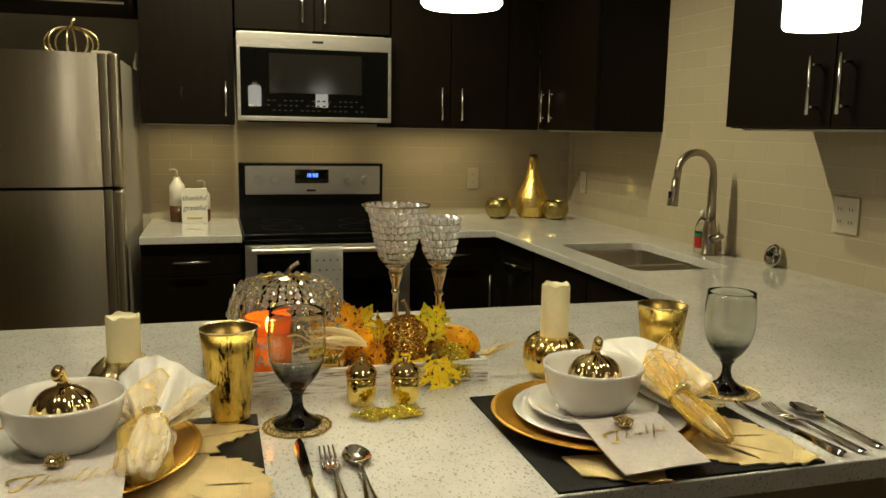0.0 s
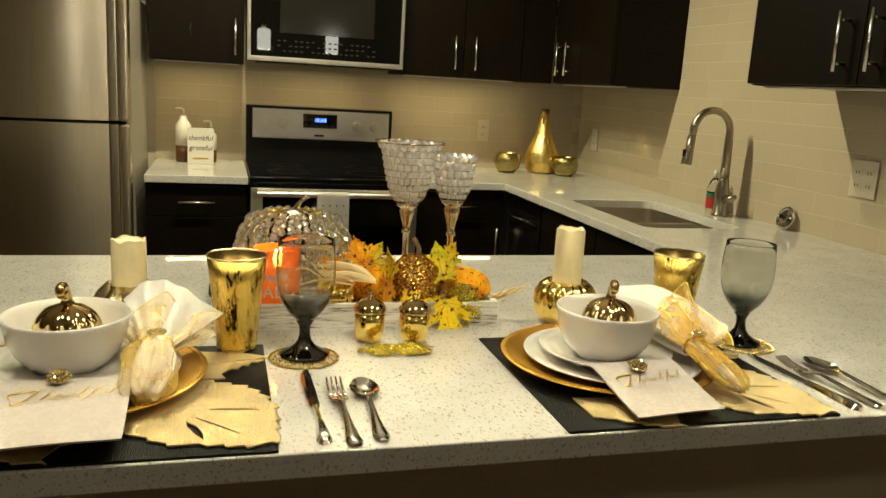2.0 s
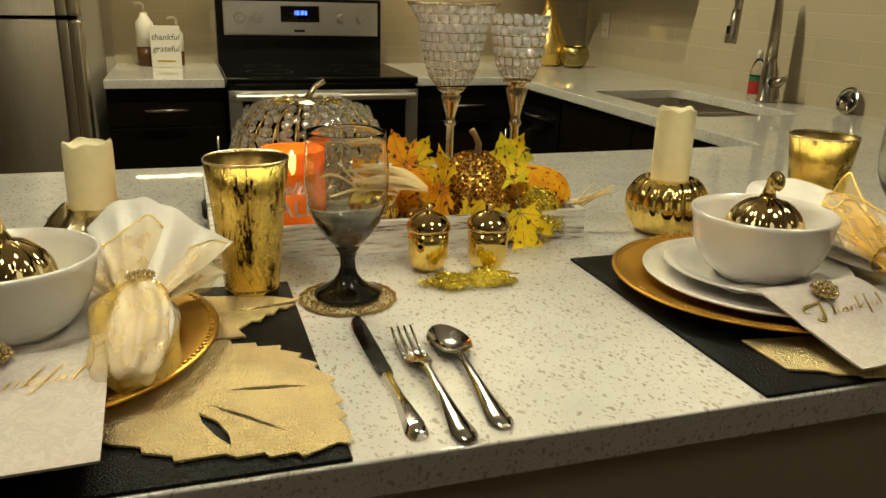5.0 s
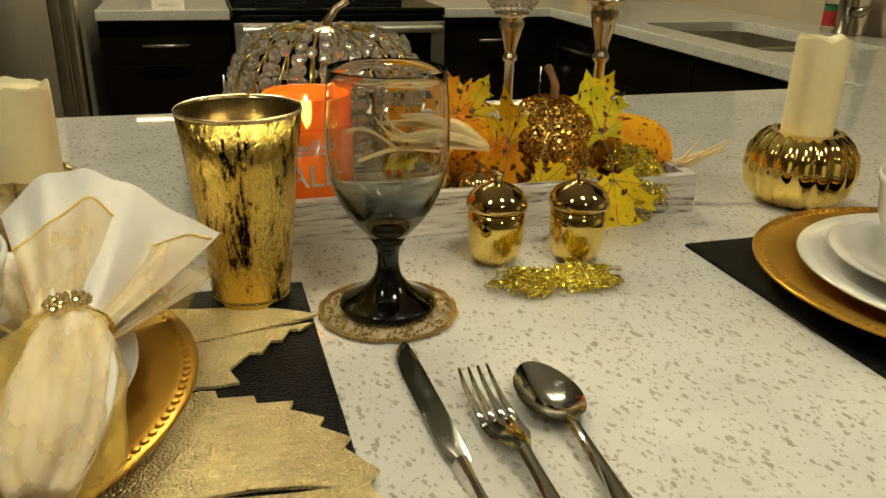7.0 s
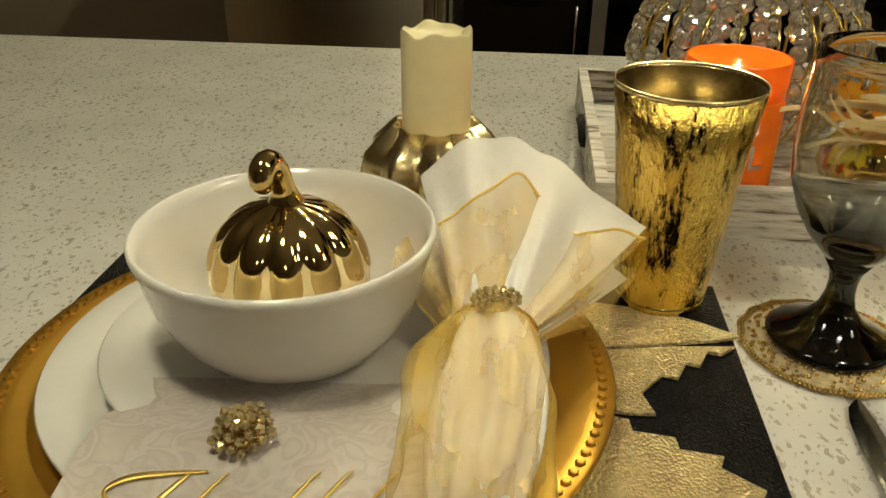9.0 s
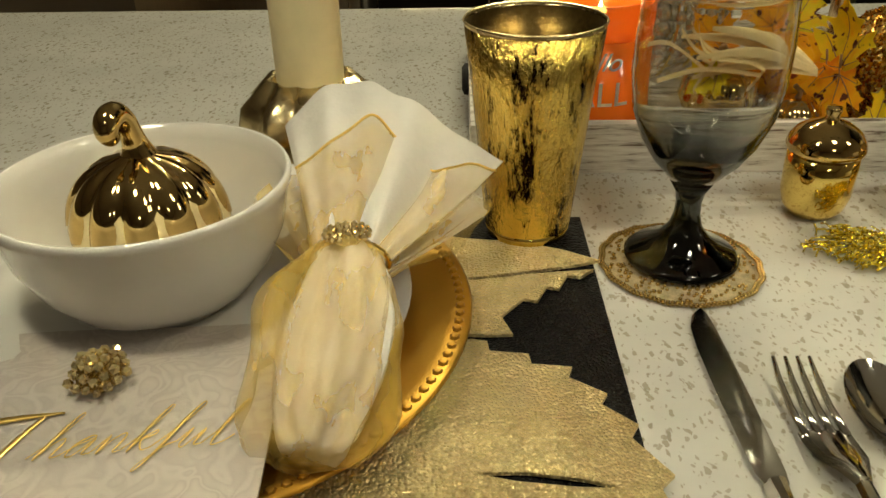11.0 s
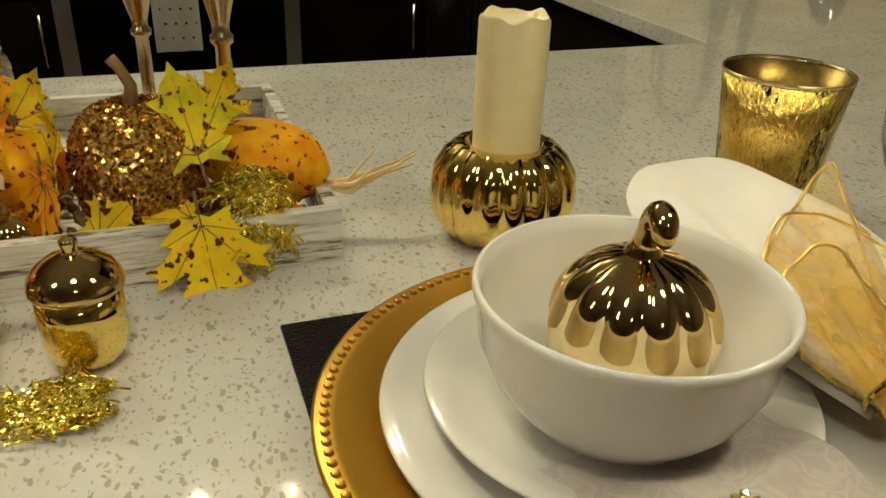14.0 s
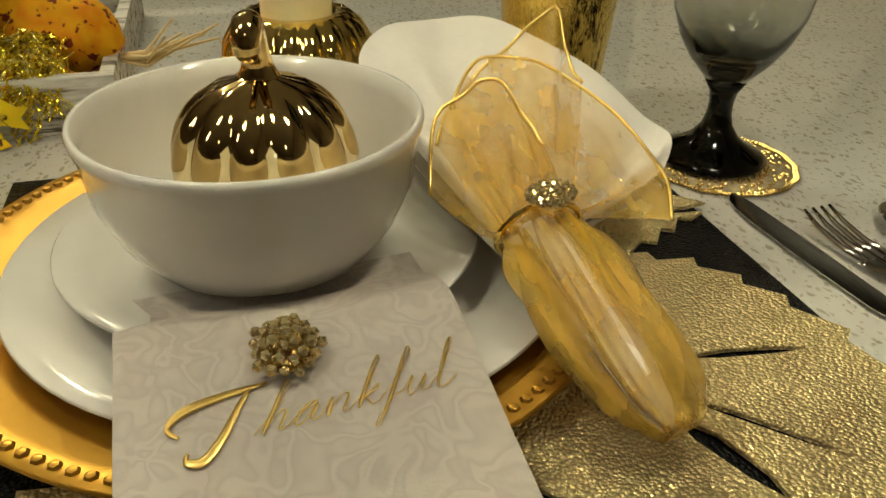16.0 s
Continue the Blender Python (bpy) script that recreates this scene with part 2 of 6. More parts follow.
BLACKGLASS = surface("black_glass", (0.003, 0.003, 0.0025), 0.018, var=0.1, spec=0.5)
BLACKPL = surface("black_enamel", (0.006, 0.0055, 0.005), 0.25, var=0.2, spec=0.3)
WINDOWGL = surface("door_window", (0.012, 0.011, 0.009), 0.12, var=0.2, scale=200)
GREYPL = surface("grey_side_panel", (0.30, 0.27, 0.22), 0.5, var=0.05, bump=0.2, bscale=400)
SINKSTEEL = surface("sink_steel", (0.66, 0.61, 0.53), 0.33, 1.0, var=0.12, scale=40, stretch=(12, 0.25, 0.25))
OUTLETPL = surface("almond_plastic", (0.54, 0.48, 0.37), 0.35, var=0.03)
VASEGOLD = surface("satin_gold_mosaic", (0.84, 0.62, 0.20), 0.36, 1.0, var=0.2, scale=60)
OLIVEGOLD = surface("olive_gold_mosaic", (0.46, 0.38, 0.15), 0.30, 1.0, var=0.35, scale=60)
WHITEPL = surface("white_plastic", (0.72, 0.68, 0.60), 0.35, var=0.03)
PRINT = surface("dim_print", (0.022, 0.022, 0.02), 0.6, spec=0.2)
BLUE = glow("blue_digits", (0.05, 0.12, 1.0), 6.0)
SHADEGL = glow("lit_pendant_glass", (0.98, 0.95, 0.82), 14.0)
DOMEGL = glow("lit_dome_glass", (0.98, 0.93, 0.78), 5.0)
BULB = glow("lit_track_bulb", (1.0, 0.80, 0.50), 60.0)
PORCELAIN = surface("white_porcelain", (0.76, 0.74, 0.70), 0.10, var=0.02, scale=6, coat=0.4, bump=0.03, bscale=25)
GOLD = surface("mirror_gold", (0.88, 0.66, 0.20), 0.07, 1.0, var=0.06, rvar=0.5, bump=0.06, bscale=40)
DARKGOLD = surface("dark_gold_glaze", (0.62, 0.45, 0.19), 0.07, 1.0, var=0.12, rvar=0.6)
SOFTGOLD = surface("soft_gold_metal", (0.74, 0.60, 0.33), 0.27, 1.0, var=0.08)
PALEGOLD = surface("pale_gold_lustre", (0.86, 0.70, 0.38), 0.20, 0.10, var=0.06, coat=0.8)
CHARGER = surface("matte_gold_charger", (0.52, 0.28, 0.035), 0.36, 0.75, var=0.06, scale=10, bump=0.05, bscale=400)
CHAMP = surface("champagne_metal", (0.62, 0.50, 0.33), 0.2, 1.0, var=0.1, bump=0.1, bscale=200)
# gold for the tumblers' inside, darkened to hold the shade in the cup
CUP_SHADE = surface("shaded_gold_inside", (0.20, 0.13, 0.035), 0.34, 0.9, var=0.4, scale=40, bump=0.2, bscale=120)
# the near-black tint is the dark room's reflection, put into the colour
MERCURY = mercury_material("gold_mercury_glass", (1.0, 0.72, 0.18), (0.020, 0.010, 0.002), 0.545, 58.0, (1, 1, 0.28))
MAT = hide_material("black_leather_mat", (0.0032, 0.0032, 0.0032), 0.0, 0.42, 520, 1.0, spec=0.16)
LEAFGOLD = hide_material("gold_leather_leaf", (0.90, 0.71, 0.37), 0.80, 0.30, 520, 1.0, 0.0019)
WASHED = washed_wood_material()
WAX = surface("ivory_wax", (0.94, 0.82, 0.49), 0.42, var=0.05, scale=14, bump=0.1, bscale=40, spec=0.4)
ORANGEGL = surface("orange_jar", (0.88, 0.17, 0.012), 0.16, var=0.06, scale=8, sss=0.15, coat=0.4)
LIPGL = surface("clear_orange_glass", (0.95, 0.24, 0.02), 0.12, var=0.04, scale=8, trans=0.35)
WAXO = surface("orange_wax", (0.90, 0.42, 0.16), 0.4, var=0.05, sss=0.5)
FLAME = glow("flame", (1.0, 0.72, 0.30), 40.0)
def tinted_goblet_material():
    """Smoke glass, deepest in the solid foot and stem and paling up the thin bowl."""
    m, nt, b = nodes_of("smoke_glass")
    tc = nt.nodes.new("ShaderNodeTexCoord")
    sp = nt.nodes.new("ShaderNodeSeparateXYZ")
    link(nt, tc, "Object", sp, "Vector")
    mr = nt.nodes.new("ShaderNodeMapRange")
    mr.inputs["From Max"].default_value = 0.185
    link(nt, sp, "Z", mr, "Value")
    r = ramp(nt, mr, "Result", [(0.0, (0.012, 0.013, 0.012)), (0.30, (0.014, 0.015, 0.014)), (0.37, (0.10, 0.105, 0.097)), (0.44, (0.42, 0.43, 0.40)), (0.53, (0.76, 0.77, 0.735)), (0.64, (0.87, 0.88, 0.85))])
    link(nt, r, "Color", b, "Base Color")
    b.inputs["Roughness"].default_value = 0.0
    b.inputs["Transmission Weight"].default_value = 1.0
    b.inputs["IOR"].default_value = 1.45
    return m


SMOKE = tinted_goblet_material()
CRYSTAL = surface("clear_crystal", (0.95, 0.93, 0.88), 0.03, 0.30, var=0.04, scale=120, trans=0.88, ior=1.52)
CRYSTAL_W = surface("bright_crystal", (1.0, 0.98, 0.94), 0.06, 0.30, var=0.04, scale=120, trans=0.28, ior=1.52)
LINEN = surface("white_napkin_cloth", (0.82, 0.79, 0.74), 0.9, var=0.04, scale=20, bump=0.55, bscale=70)
def scroll_material():
    """Soft white paper printed with a faint mauve scroll."""
    m, nt, b = nodes_of("printed_card")
    n = noise_tex(nt, 55, 1, 0.4)
    n.inputs["Distortion"].default_value = 1.1
    light, dark = (0.54, 0.49, 0.45), (0.465, 0.415, 0.385)
    r = ramp(nt, n, "Fac", [(0.30, light), (0.42, dark), (0.47, light), (0.52, light), (0.58, dark), (0.72, light)])
    link(nt, r, "Color", b, "Base Color")
    b.inputs["Roughness"].default_value = 0.75
    w = noise_tex(nt, 500, 2)
    bp = nt.nodes.new("ShaderNodeBump")
    bp.inputs["Strength"].default_value, bp.inputs["Distance"].default_value = 0.25, 0.001
    link(nt, w, "Fac", bp, "Height")
    link(nt, bp, "Normal", b, "Normal")
    return m


CARD = scroll_material()
GOLDFOIL = surface("gold_foil", (0.88, 0.64, 0.20), 0.36, 1.0, var=0.1)
LACE = surface("tan_lace", (0.52, 0.42, 0.25), 0.7, var=0.5, scale=160)
BEADGOLD = surface("gold_beads", (0.62, 0.44, 0.15), 0.25, 0.9, var=0.25, scale=200)
GEM = surface("rhinestone", (0.94, 0.64, 0.34), 0.13, 0.80, var=0.4, scale=240)
GLITTER = glitter_material("copper_gold_glitter", [(0.36, 0.12, 0.010), (0.74, 0.38, 0.05), (0.98, 0.74, 0.22)])
GLITTERY = glitter_material("yellow_glitter", [(0.82, 0.58, 0.02), (0.98, 0.80, 0.07), (1.0, 0.94, 0.40)])
LEAF_O = leaf_material("orange_leaf_cloth", [(0.35, (0.84, 0.26, 0.008)), (0.55, (0.90, 0.42, 0.008)), (0.7, (0.86, 0.58, 0.012))])
LEAF_Y = leaf_material("yellow_leaf_cloth", [(0.35, (0.74, 0.57, 0.012)), (0.55, (0.90, 0.62, 0.012)), (0.7, (0.85, 0.38, 0.008))])
LEAF_G = leaf_material("green_yellow_leaf_cloth", [(0.3, (0.46, 0.43, 0.012)), (0.5, (0.78, 0.62, 0.015)), (0.7, (0.86, 0.44, 0.01))])
GOURD = leaf_material("speckled_gourd", [(0.35, (0.86, 0.29, 0.003)), (0.6, (0.93, 0.47, 0.008))], (0.25, 0.04, 0.01))
HUSK = surface("dry_husk", (0.86, 0.66, 0.33), 0.65, var=0.12, scale=30, stretch=(1, 6, 6), bump=0.3, bscale=90)
STEM = surface("dry_stem", (0.30, 0.17, 0.07), 0.8, var=0.2, bump=0.4, bscale=120)
INK = surface("black_ink", (0.03, 0.03, 0.03), 0.7)
RED = surface("red_label", (0.40, 0.03, 0.03), 0.4)
GREEN = surface("green_label", (0.02, 0.16, 0.07), 0.4)
AMBER = surface("brown_soap", (0.09, 0.04, 0.015), 0.2)
CLEARPL = wall_glass("clear_bottle", (0.9, 0.9, 0.88), 0.1)


def organza_material(name, col, lo, hi):
    """Sheer gold organza: thin cloth that lets most light pass."""
    m, nt, b = nodes_of(name)
    b.inputs["Base Color"].default_value = (*col, 1)
    b.inputs["Roughness"].default_value = 0.42
    b.inputs["Sheen Weight"].default_value = 0.15
    n = noise_tex(nt, 60, 3, 0.5, (1, 0.35, 1))
    r = ramp(nt, n, "Fac", [(0.3, (lo, lo, lo)), (0.7, (hi, hi, hi))])
    link(nt, r, "Color", b, "Alpha")
    w = noise_tex(nt, 150, 4, 0.6, (1, 0.25, 1))
    bp = nt.nodes.new("ShaderNodeBump")
    bp.inputs["Strength"].default_value, bp.inputs["Distance"].default_value = 0.7, 0.003
    link(nt, w, "Fac", bp, "Height")
    link(nt, bp, "Normal", b, "Normal")
    return m


ORGANZA = organza_material("pale_gold_organza", (0.90, 0.60, 0.10), 0.27, 0.42)
ORGANZA_D = organza_material("deep_gold_organza", (0.82, 0.50, 0.04), 0.28, 0.50)

# ---- mesh helpers ----


def part(name, bm, material, parent=None, label="", smooth=True, sharp=40):
    """Links a bmesh as one mesh object, under a thing or a part if one is given."""
    me = bpy.data.meshes.new(name)
    if smooth:
        for f in bm.faces:
            f.smooth = True
        for e in bm.edges:
            e.smooth = not (len(e.link_faces) == 2 and e.calc_face_angle(0) > radians(sharp))
    areas = sorted(f.calc_area() for f in bm.faces)
    flat = smooth and areas and areas[-1] > 30 * areas[len(areas) // 2]
    if flat:
        bm.normal_update()
        lo = math.cos(radians(sharp + 15))
        split = []
        for f in bm.faces:
            for v in f.verts:
                n = sum((g.normal * g.calc_area() for g in v.link_faces if g.normal.dot(f.normal) > lo), Vector())
                split.append(n.normalized() if n.length > 0 else f.normal.copy())
    bm.to_mesh(me)
    bm.free()
    if flat:
        me.normals_split_custom_set(split)
    me.materials.append(material)
    ob = new(name, me)
    ob.parent = parent
    return tagged(ob, label)


def thing(name, label, category, at=(0, 0, 0), turn=0, group="", kind=""):
    """An empty at a thing's base, which parents its parts."""
    ob = new(name)
    ob.empty_display_size = 0.02
    ob.matrix_world = pose(*at, 0, 0, turn)
    return tagged(ob, label, category, group, kind)


def box(bm, x0, x1, y0, y1, z0, z1, bevel=0.0, segs=2):
    g = bmesh.ops.create_cube(bm, size=1.0, matrix=Matrix.LocRotScale(((x0 + x1) / 2, (y0 + y1) / 2, (z0 + z1) / 2), None, (x1 - x0, y1 - y0, z1 - z0)))
    if bevel:
        bmesh.ops.bevel(bm, geom=list({e for v in g["verts"] for e in v.link_edges}), offset=bevel, segments=segs, affect="EDGES", profile=0.6)
    return bm


def boxed(*a, **k):
    return box(bmesh.new(), *a, **k)


def lathe(profile, segs=48, bm=None, wave=None):
    """A body of revolution about z. profile: (radius, z) from bottom to top; wave(angle, i) scales the radius."""
    bm = bm or bmesh.new()
    rings = []
    for i, (r, z) in enumerate(profile):
        if r < 1e-5:
            rings.append([bm.verts.new((0, 0, z))])
            continue
        ring = []
        for k in range(segs):
            a = 2 * math.pi * k / segs
            q = r * (wave(a, i) if wave else 1.0)
            ring.append(bm.verts.new((q * math.cos(a), q * math.sin(a), z)))
        rings.append(ring)
    for a, b in zip(rings, rings[1:]):
        for k in range(segs):
            j = (k + 1) % segs
            if len(a) == 1 and len(b) == 1:
                continue
            if len(a) == 1:
                bm.faces.new((a[0], b[j], b[k]))
            elif len(b) == 1:
                bm.faces.new((a[k], a[j], b[0]))
            else:
                bm.faces.new((a[k], a[j], b[j], b[k]))
    return bm


def tube(bm, pts, radius, segs=8, closed=False):
    """A round bar along points; radius may be one number or one a point."""
    pts = [Vector(p) for p in pts]
    rad = radius if isinstance(radius, (list, tuple)) else [radius] * len(pts)
    n = len(pts)
    rings, up = [], Vector((0.123, 0.3, 1)).normalized()
    for i, p in enumerate(pts):
        a, b = (pts[(i - 1) % n], pts[(i + 1) % n]) if closed else (pts[max(0, i - 1)], pts[min(n - 1, i + 1)])
        d = (b - a).normalized()
        s = d.cross(up)
        if s.length < 1e-3:
            s = d.cross(Vector((1, 0, 0)))
        s.normalize()
        u = s.cross(d)
        up = u
        rings.append([bm.verts.new(p + rad[i] * (math.cos(2 * math.pi * k / segs) * s + math.sin(2 * math.pi * k / segs) * u)) for k in range(segs)])
    for i in range(n if closed else n - 1):
        a, b = rings[i], rings[(i + 1) % n]
        for k in range(segs):
            j = (k + 1) % segs
            bm.faces.new((a[k], a[j], b[j], b[k]))
    if not closed:
        bm.faces.new(rings[0][::-1])
        bm.faces.new(rings[-1])
    return bm


def ball(bm, at, r, segs=8, rings=6, squash=1.0):
    bmesh.ops.create_uvsphere(bm, u_segments=segs, v_segments=rings, radius=r, matrix=Matrix.Translation(at) @ Matrix.Diagonal((1, 1, squash, 1)))
    return bm


def slab(outline, z0, z1, bm=None, holes=()):
    """A flat plate from an outline of (x, y)."""
    bm = bm or bmesh.new()
    vs = [bm.verts.new((x, y, z1)) for x, y in outline]
    edges = [bm.edges.new((vs[i], vs[(i + 1) % len(vs)])) for i in range(len(vs))]
    for h in holes:
        hv = [bm.verts.new((x, y, z1)) for x, y in h]
        edges += [bm.edges.new((hv[i], hv[(i + 1) % len(hv)])) for i in range(len(hv))]
    fill = bmesh.ops.triangle_fill(bm, edges=edges, use_beauty=True)
    faces = [g for g in fill["geom"] if isinstance(g, bmesh.types.BMFace)]
    ext = bmesh.ops.extrude_face_region(bm, geom=faces)
    bmesh.ops.translate(bm, vec=(0, 0, z0 - z1), verts=[g for g in ext["geom"] if isinstance(g, bmesh.types.BMVert)])
    bmesh.ops.recalc_face_normals(bm, faces=bm.faces[:])
    return bm


def lettering(name, text, size, material, parent, m, shear=0.0, depth=0.0003):
    cu = bpy.data.curves.new(name, "FONT")
    cu.body, cu.size, cu.shear, cu.extrude, cu.align_x = text, size, shear, depth, "CENTER"
    cu.resolution_u = 4
    tmp = bpy.data.objects.new(name, cu)
    me = bpy.data.meshes.new_from_object(tmp)
    bpy.data.objects.remove(tmp)
    me.materials.append(material)
    ob = new(name, me)
    ob.parent = parent
    ob.matrix_local = m
    return ob

# ---- room ----
WX, WY = 1.88, 4.12          # inner faces of the east and north walls
FRONT, BACK, RUN = 0.87, 1.92, 1.215   # peninsula's two edges, front edge of the east worktop
NF = 3.44                    # front edge of the north worktop
HIGH = 2.66
tagged(part("floor", boxed(-3.0, WX, -3.0, WY, -0.05, 0.0), FLOOR, smooth=False), "dark wood plank floor of the kitchen", "floor", kind="structure")
tagged(part("ceiling", boxed(-3.0, WX, -3.0, WY, HIGH, HIGH + 0.1), CEIL, smooth=False), "plain off-white painted ceiling", "ceiling", kind="structure")
WALL_N = tagged(part("wall_north", boxed(-3.1, WX + 0.1, WY, WY + 0.12, -0.05, HIGH + 0.1), PAINT, smooth=False), "beige painted kitchen wall with cream tile backsplash", "wall", kind="structure")
WALL_E = tagged(part("wall_east", boxed(WX, WX + 0.12, -3.0, WY, -0.05, HIGH + 0.1), PAINT, smooth=False), "beige wall behind the sink with cream tiles", "wall", kind="structure")
tagged(part("wall_south", boxed(-3.1, WX + 0.1, -3.12, -3.0, -0.05, HIGH + 0.1), PAINT, smooth=False), "plain beige painted wall behind the dining side", "wall", kind="structure")
tagged(part("wall_west", boxed(-3.12, -3.0, -3.0, WY, -0.05, HIGH + 0.1), PAINT, smooth=False), "plain beige painted side wall", "wall", kind="structure")
tagged(part("knee_wall", boxed(-1.5, WX - 0.001, 1.20, 1.32, 0.0, TOP - 0.033), PAINT, smooth=False), "beige painted half wall under the breakfast bar", "wall", kind="structure")
tagged(part("baseboard", boxed(-1.5, WX - 0.002, 1.187, 1.2, 0.0, 0.09, bevel=0.003), WHITEPL, smooth=False), "white baseboard along the half wall", "baseboard", kind="structure")

# ---- worktops ----
SX0, SX1, SY0, SY1 = 1.325, 1.70, 2.34, 2.98   # sink opening


def worktop_mesh():
    bm = bmesh.new()
    r = 0.012
    hole = []
    for cx, cy, a0 in ((SX1 - 0.05, SY1 - 0.05, 0), (SX0 + 0.05, SY1 - 0.05, 90), (SX0 + 0.05, SY0 + 0.05, 180), (SX1 - 0.05, SY0 + 0.05, 270)):
        hole += [(cx + 0.05 * math.cos(radians(a0 + k * 18)), cy + 0.05 * math.sin(radians(a0 + k * 18))) for k in range(6)]
    out = [(-1.5, FRONT), (WX - 0.001, FRONT), (WX - 0.001, WY - 0.001), (0.80, WY - 0.001), (0.80, NF), (RUN, NF), (RUN, BACK), (-1.5, BACK)]
    slab(out, TOP - 0.033, TOP, bm, holes=[hole])
    rim = [e for e in bm.edges if len(e.link_faces) == 2 and e.calc_face_angle(0) > 1.0 and abs(e.verts[0].co.z - e.verts[1].co.z) < 1e-5]
    bmesh.ops.bevel(bm, geom=rim, offset=0.003, segments=2, affect="EDGES", profile=0.5)
    return bm


tagged(part("worktop", worktop_mesh(), QUARTZ, sharp=60), "speckled off-white quartz worktop with a wide breakfast bar", "worktop")
tagged(part("worktop", boxed(-0.345, 0.068, NF, WY - 0.001, TOP - 0.033, TOP, bevel=0.003), QUARTZ, sharp=60), "short speckled quartz worktop between fridge and range", "worktop")

# ---- cabinets ----


def bar_handle(parent, centre, length, axis, out):
    """A round bar pull on two posts. axis: its long axis; out: the way from the door."""
    c, a, o = Vector(centre), Vector(axis), Vector(out)
    bm = tube(bmesh.new(), [c + o * 0.032 - a * length / 2, c + o * 0.032 + a * length / 2], 0.0055, 10)
    for s in (-0.36, 0.36):
        tube(bm, [c + a * length * s, c + a * length * s + o * 0.032], 0.0042, 8)
    return part("handle", bm, NICKEL, parent, "brushed nickel bar handle")


def cabinet_door(parent, name, x0, x1, z0, z1, y, thick=0.02):
    """A slab front with softened edges, facing -y."""
    return part(name, boxed(x0, x1, y - thick, y, z0, z1, bevel=0.003), DARKWOOD, parent)


def wall_cabinet(label, width, depth, z0, z1, doors, at, turn, handles, group="wall cabinets", filler=0.0):
    """Local x along the wall, the door side towards -y, the back at y = 0."""
    cab = thing("wall_cabinet", label, "cabinet", (at[0], at[1], 0), turn, group)
    part("body", boxed(0, width + filler, -depth + 0.021, -0.001, z0, z1, bevel=0.0015), DARKWOOD, cab)
    if filler:
        part("filler_panel", boxed(width + 0.002, width + filler, -depth + 0.006, -depth + 0.0208, z0 + 0.001, z1), DARKWOOD, cab, smooth=False)
    part("light_rail", boxed(0.02, width - 0.02, -depth + 0.05, -depth + 0.09, z0 - 0.006, z0, bevel=0.001), WHITEPL, cab, "white strip under the cabinet")
    w = width / doors
    for i in range(doors):
        d = cabinet_door(cab, "door", i * w + 0.002, (i + 1) * w - 0.002, z0 + 0.004, z1 - 0.004, -depth + 0.02)
        hx = handles[i]
        if hx is not None:
            bar_handle(d, (hx, -depth, z0 + 0.115), 0.155, (0, 0, 1), (0, -1, 0))
    return cab


UZ = 1.375
SCRATCHED = wall_cabinet("espresso wall cabinet beside the fridge, scratched door", 0.40, 0.36, UZ, 2.25, 1, (-0.345, WY), 0, (0.362,))
wall_cabinet("espresso wall cabinet over the microwave", 0.71, 0.36, 1.80, 2.25, 2, (0.062, WY), 0, (0.298, 0.400))
wall_cabinet("espresso wall cabinet with two doors by the corner", 0.59, 0.36, UZ, 2.25, 2, (0.78, WY), 0, (0.245, 0.345), filler=0.168)
wall_cabinet("espresso wall cabinet on the sink wall", 0.62, 0.34, UZ, 2.25, 2, (WX, 3.76), -90, (0.10, 0.20))
wall_cabinet("espresso wall cabinet over the bar end", 0.91, 0.34, UZ + 0.015, 2.25, 2, (WX, 2.215), -90, (0.40, 0.51))
wall_cabinet("espresso cabinet above the refrigerator", 0.72, 0.62, 1.86, 2.25, 2, (-1.08, WY), 0, (0.31, 0.41))

part("scratch", tube(bmesh.new(), [(0.176, -0.3605, UZ + 0.165), (0.170, -0.3605, UZ + 0.135), (0.176, -0.3605, UZ + 0.105)], [0.001, 0.004, 0.001], 6), DARKGAP, SCRATCHED, "dark worn scratch")


def base_cabinet(label, width, depth, at, turn, rows, pulls=True, group="base cabinets", body_top=TOP - 0.034):
    """Rows of fronts from the top down: (height, doors)."""
    cab = thing("base_cabinet", label, "cabinet", (at[0], at[1], 0), turn, group)
    top = TOP - 0.034
    part("body", boxed(0.001, width - 0.001, -depth + 0.021, -0.001, 0.10, body_top), DARKWOOD, cab, smooth=False)
    part("plinth", boxed(0.001, width - 0.001, -depth + 0.08, -0.001, 0.0, 0.10), DARKGAP, cab, smooth=False)
    z = top - 0.012
    for h, n in rows:
        for i in range(n):
            w = width / n
            d = cabinet_door(cab, "drawer" if h < 0.2 else "door", i * w + 0.003, (i + 1) * w - 0.003, z - h + 0.003, z, -depth + 0.02)
            if pulls and h < 0.2:
                bar_handle(d, ((i + 0.5) * w, -depth, z - h / 2), 0.15, (1, 0, 0), (0, -1, 0))
            elif pulls:
                bar_handle(d, ((i + 1) * w - 0.035 if n == 1 or i == 0 else i * w + 0.035, -depth, z - 0.11), 0.155, (0, 0, 1), (0, -1, 0))
        z -= h
    return cab


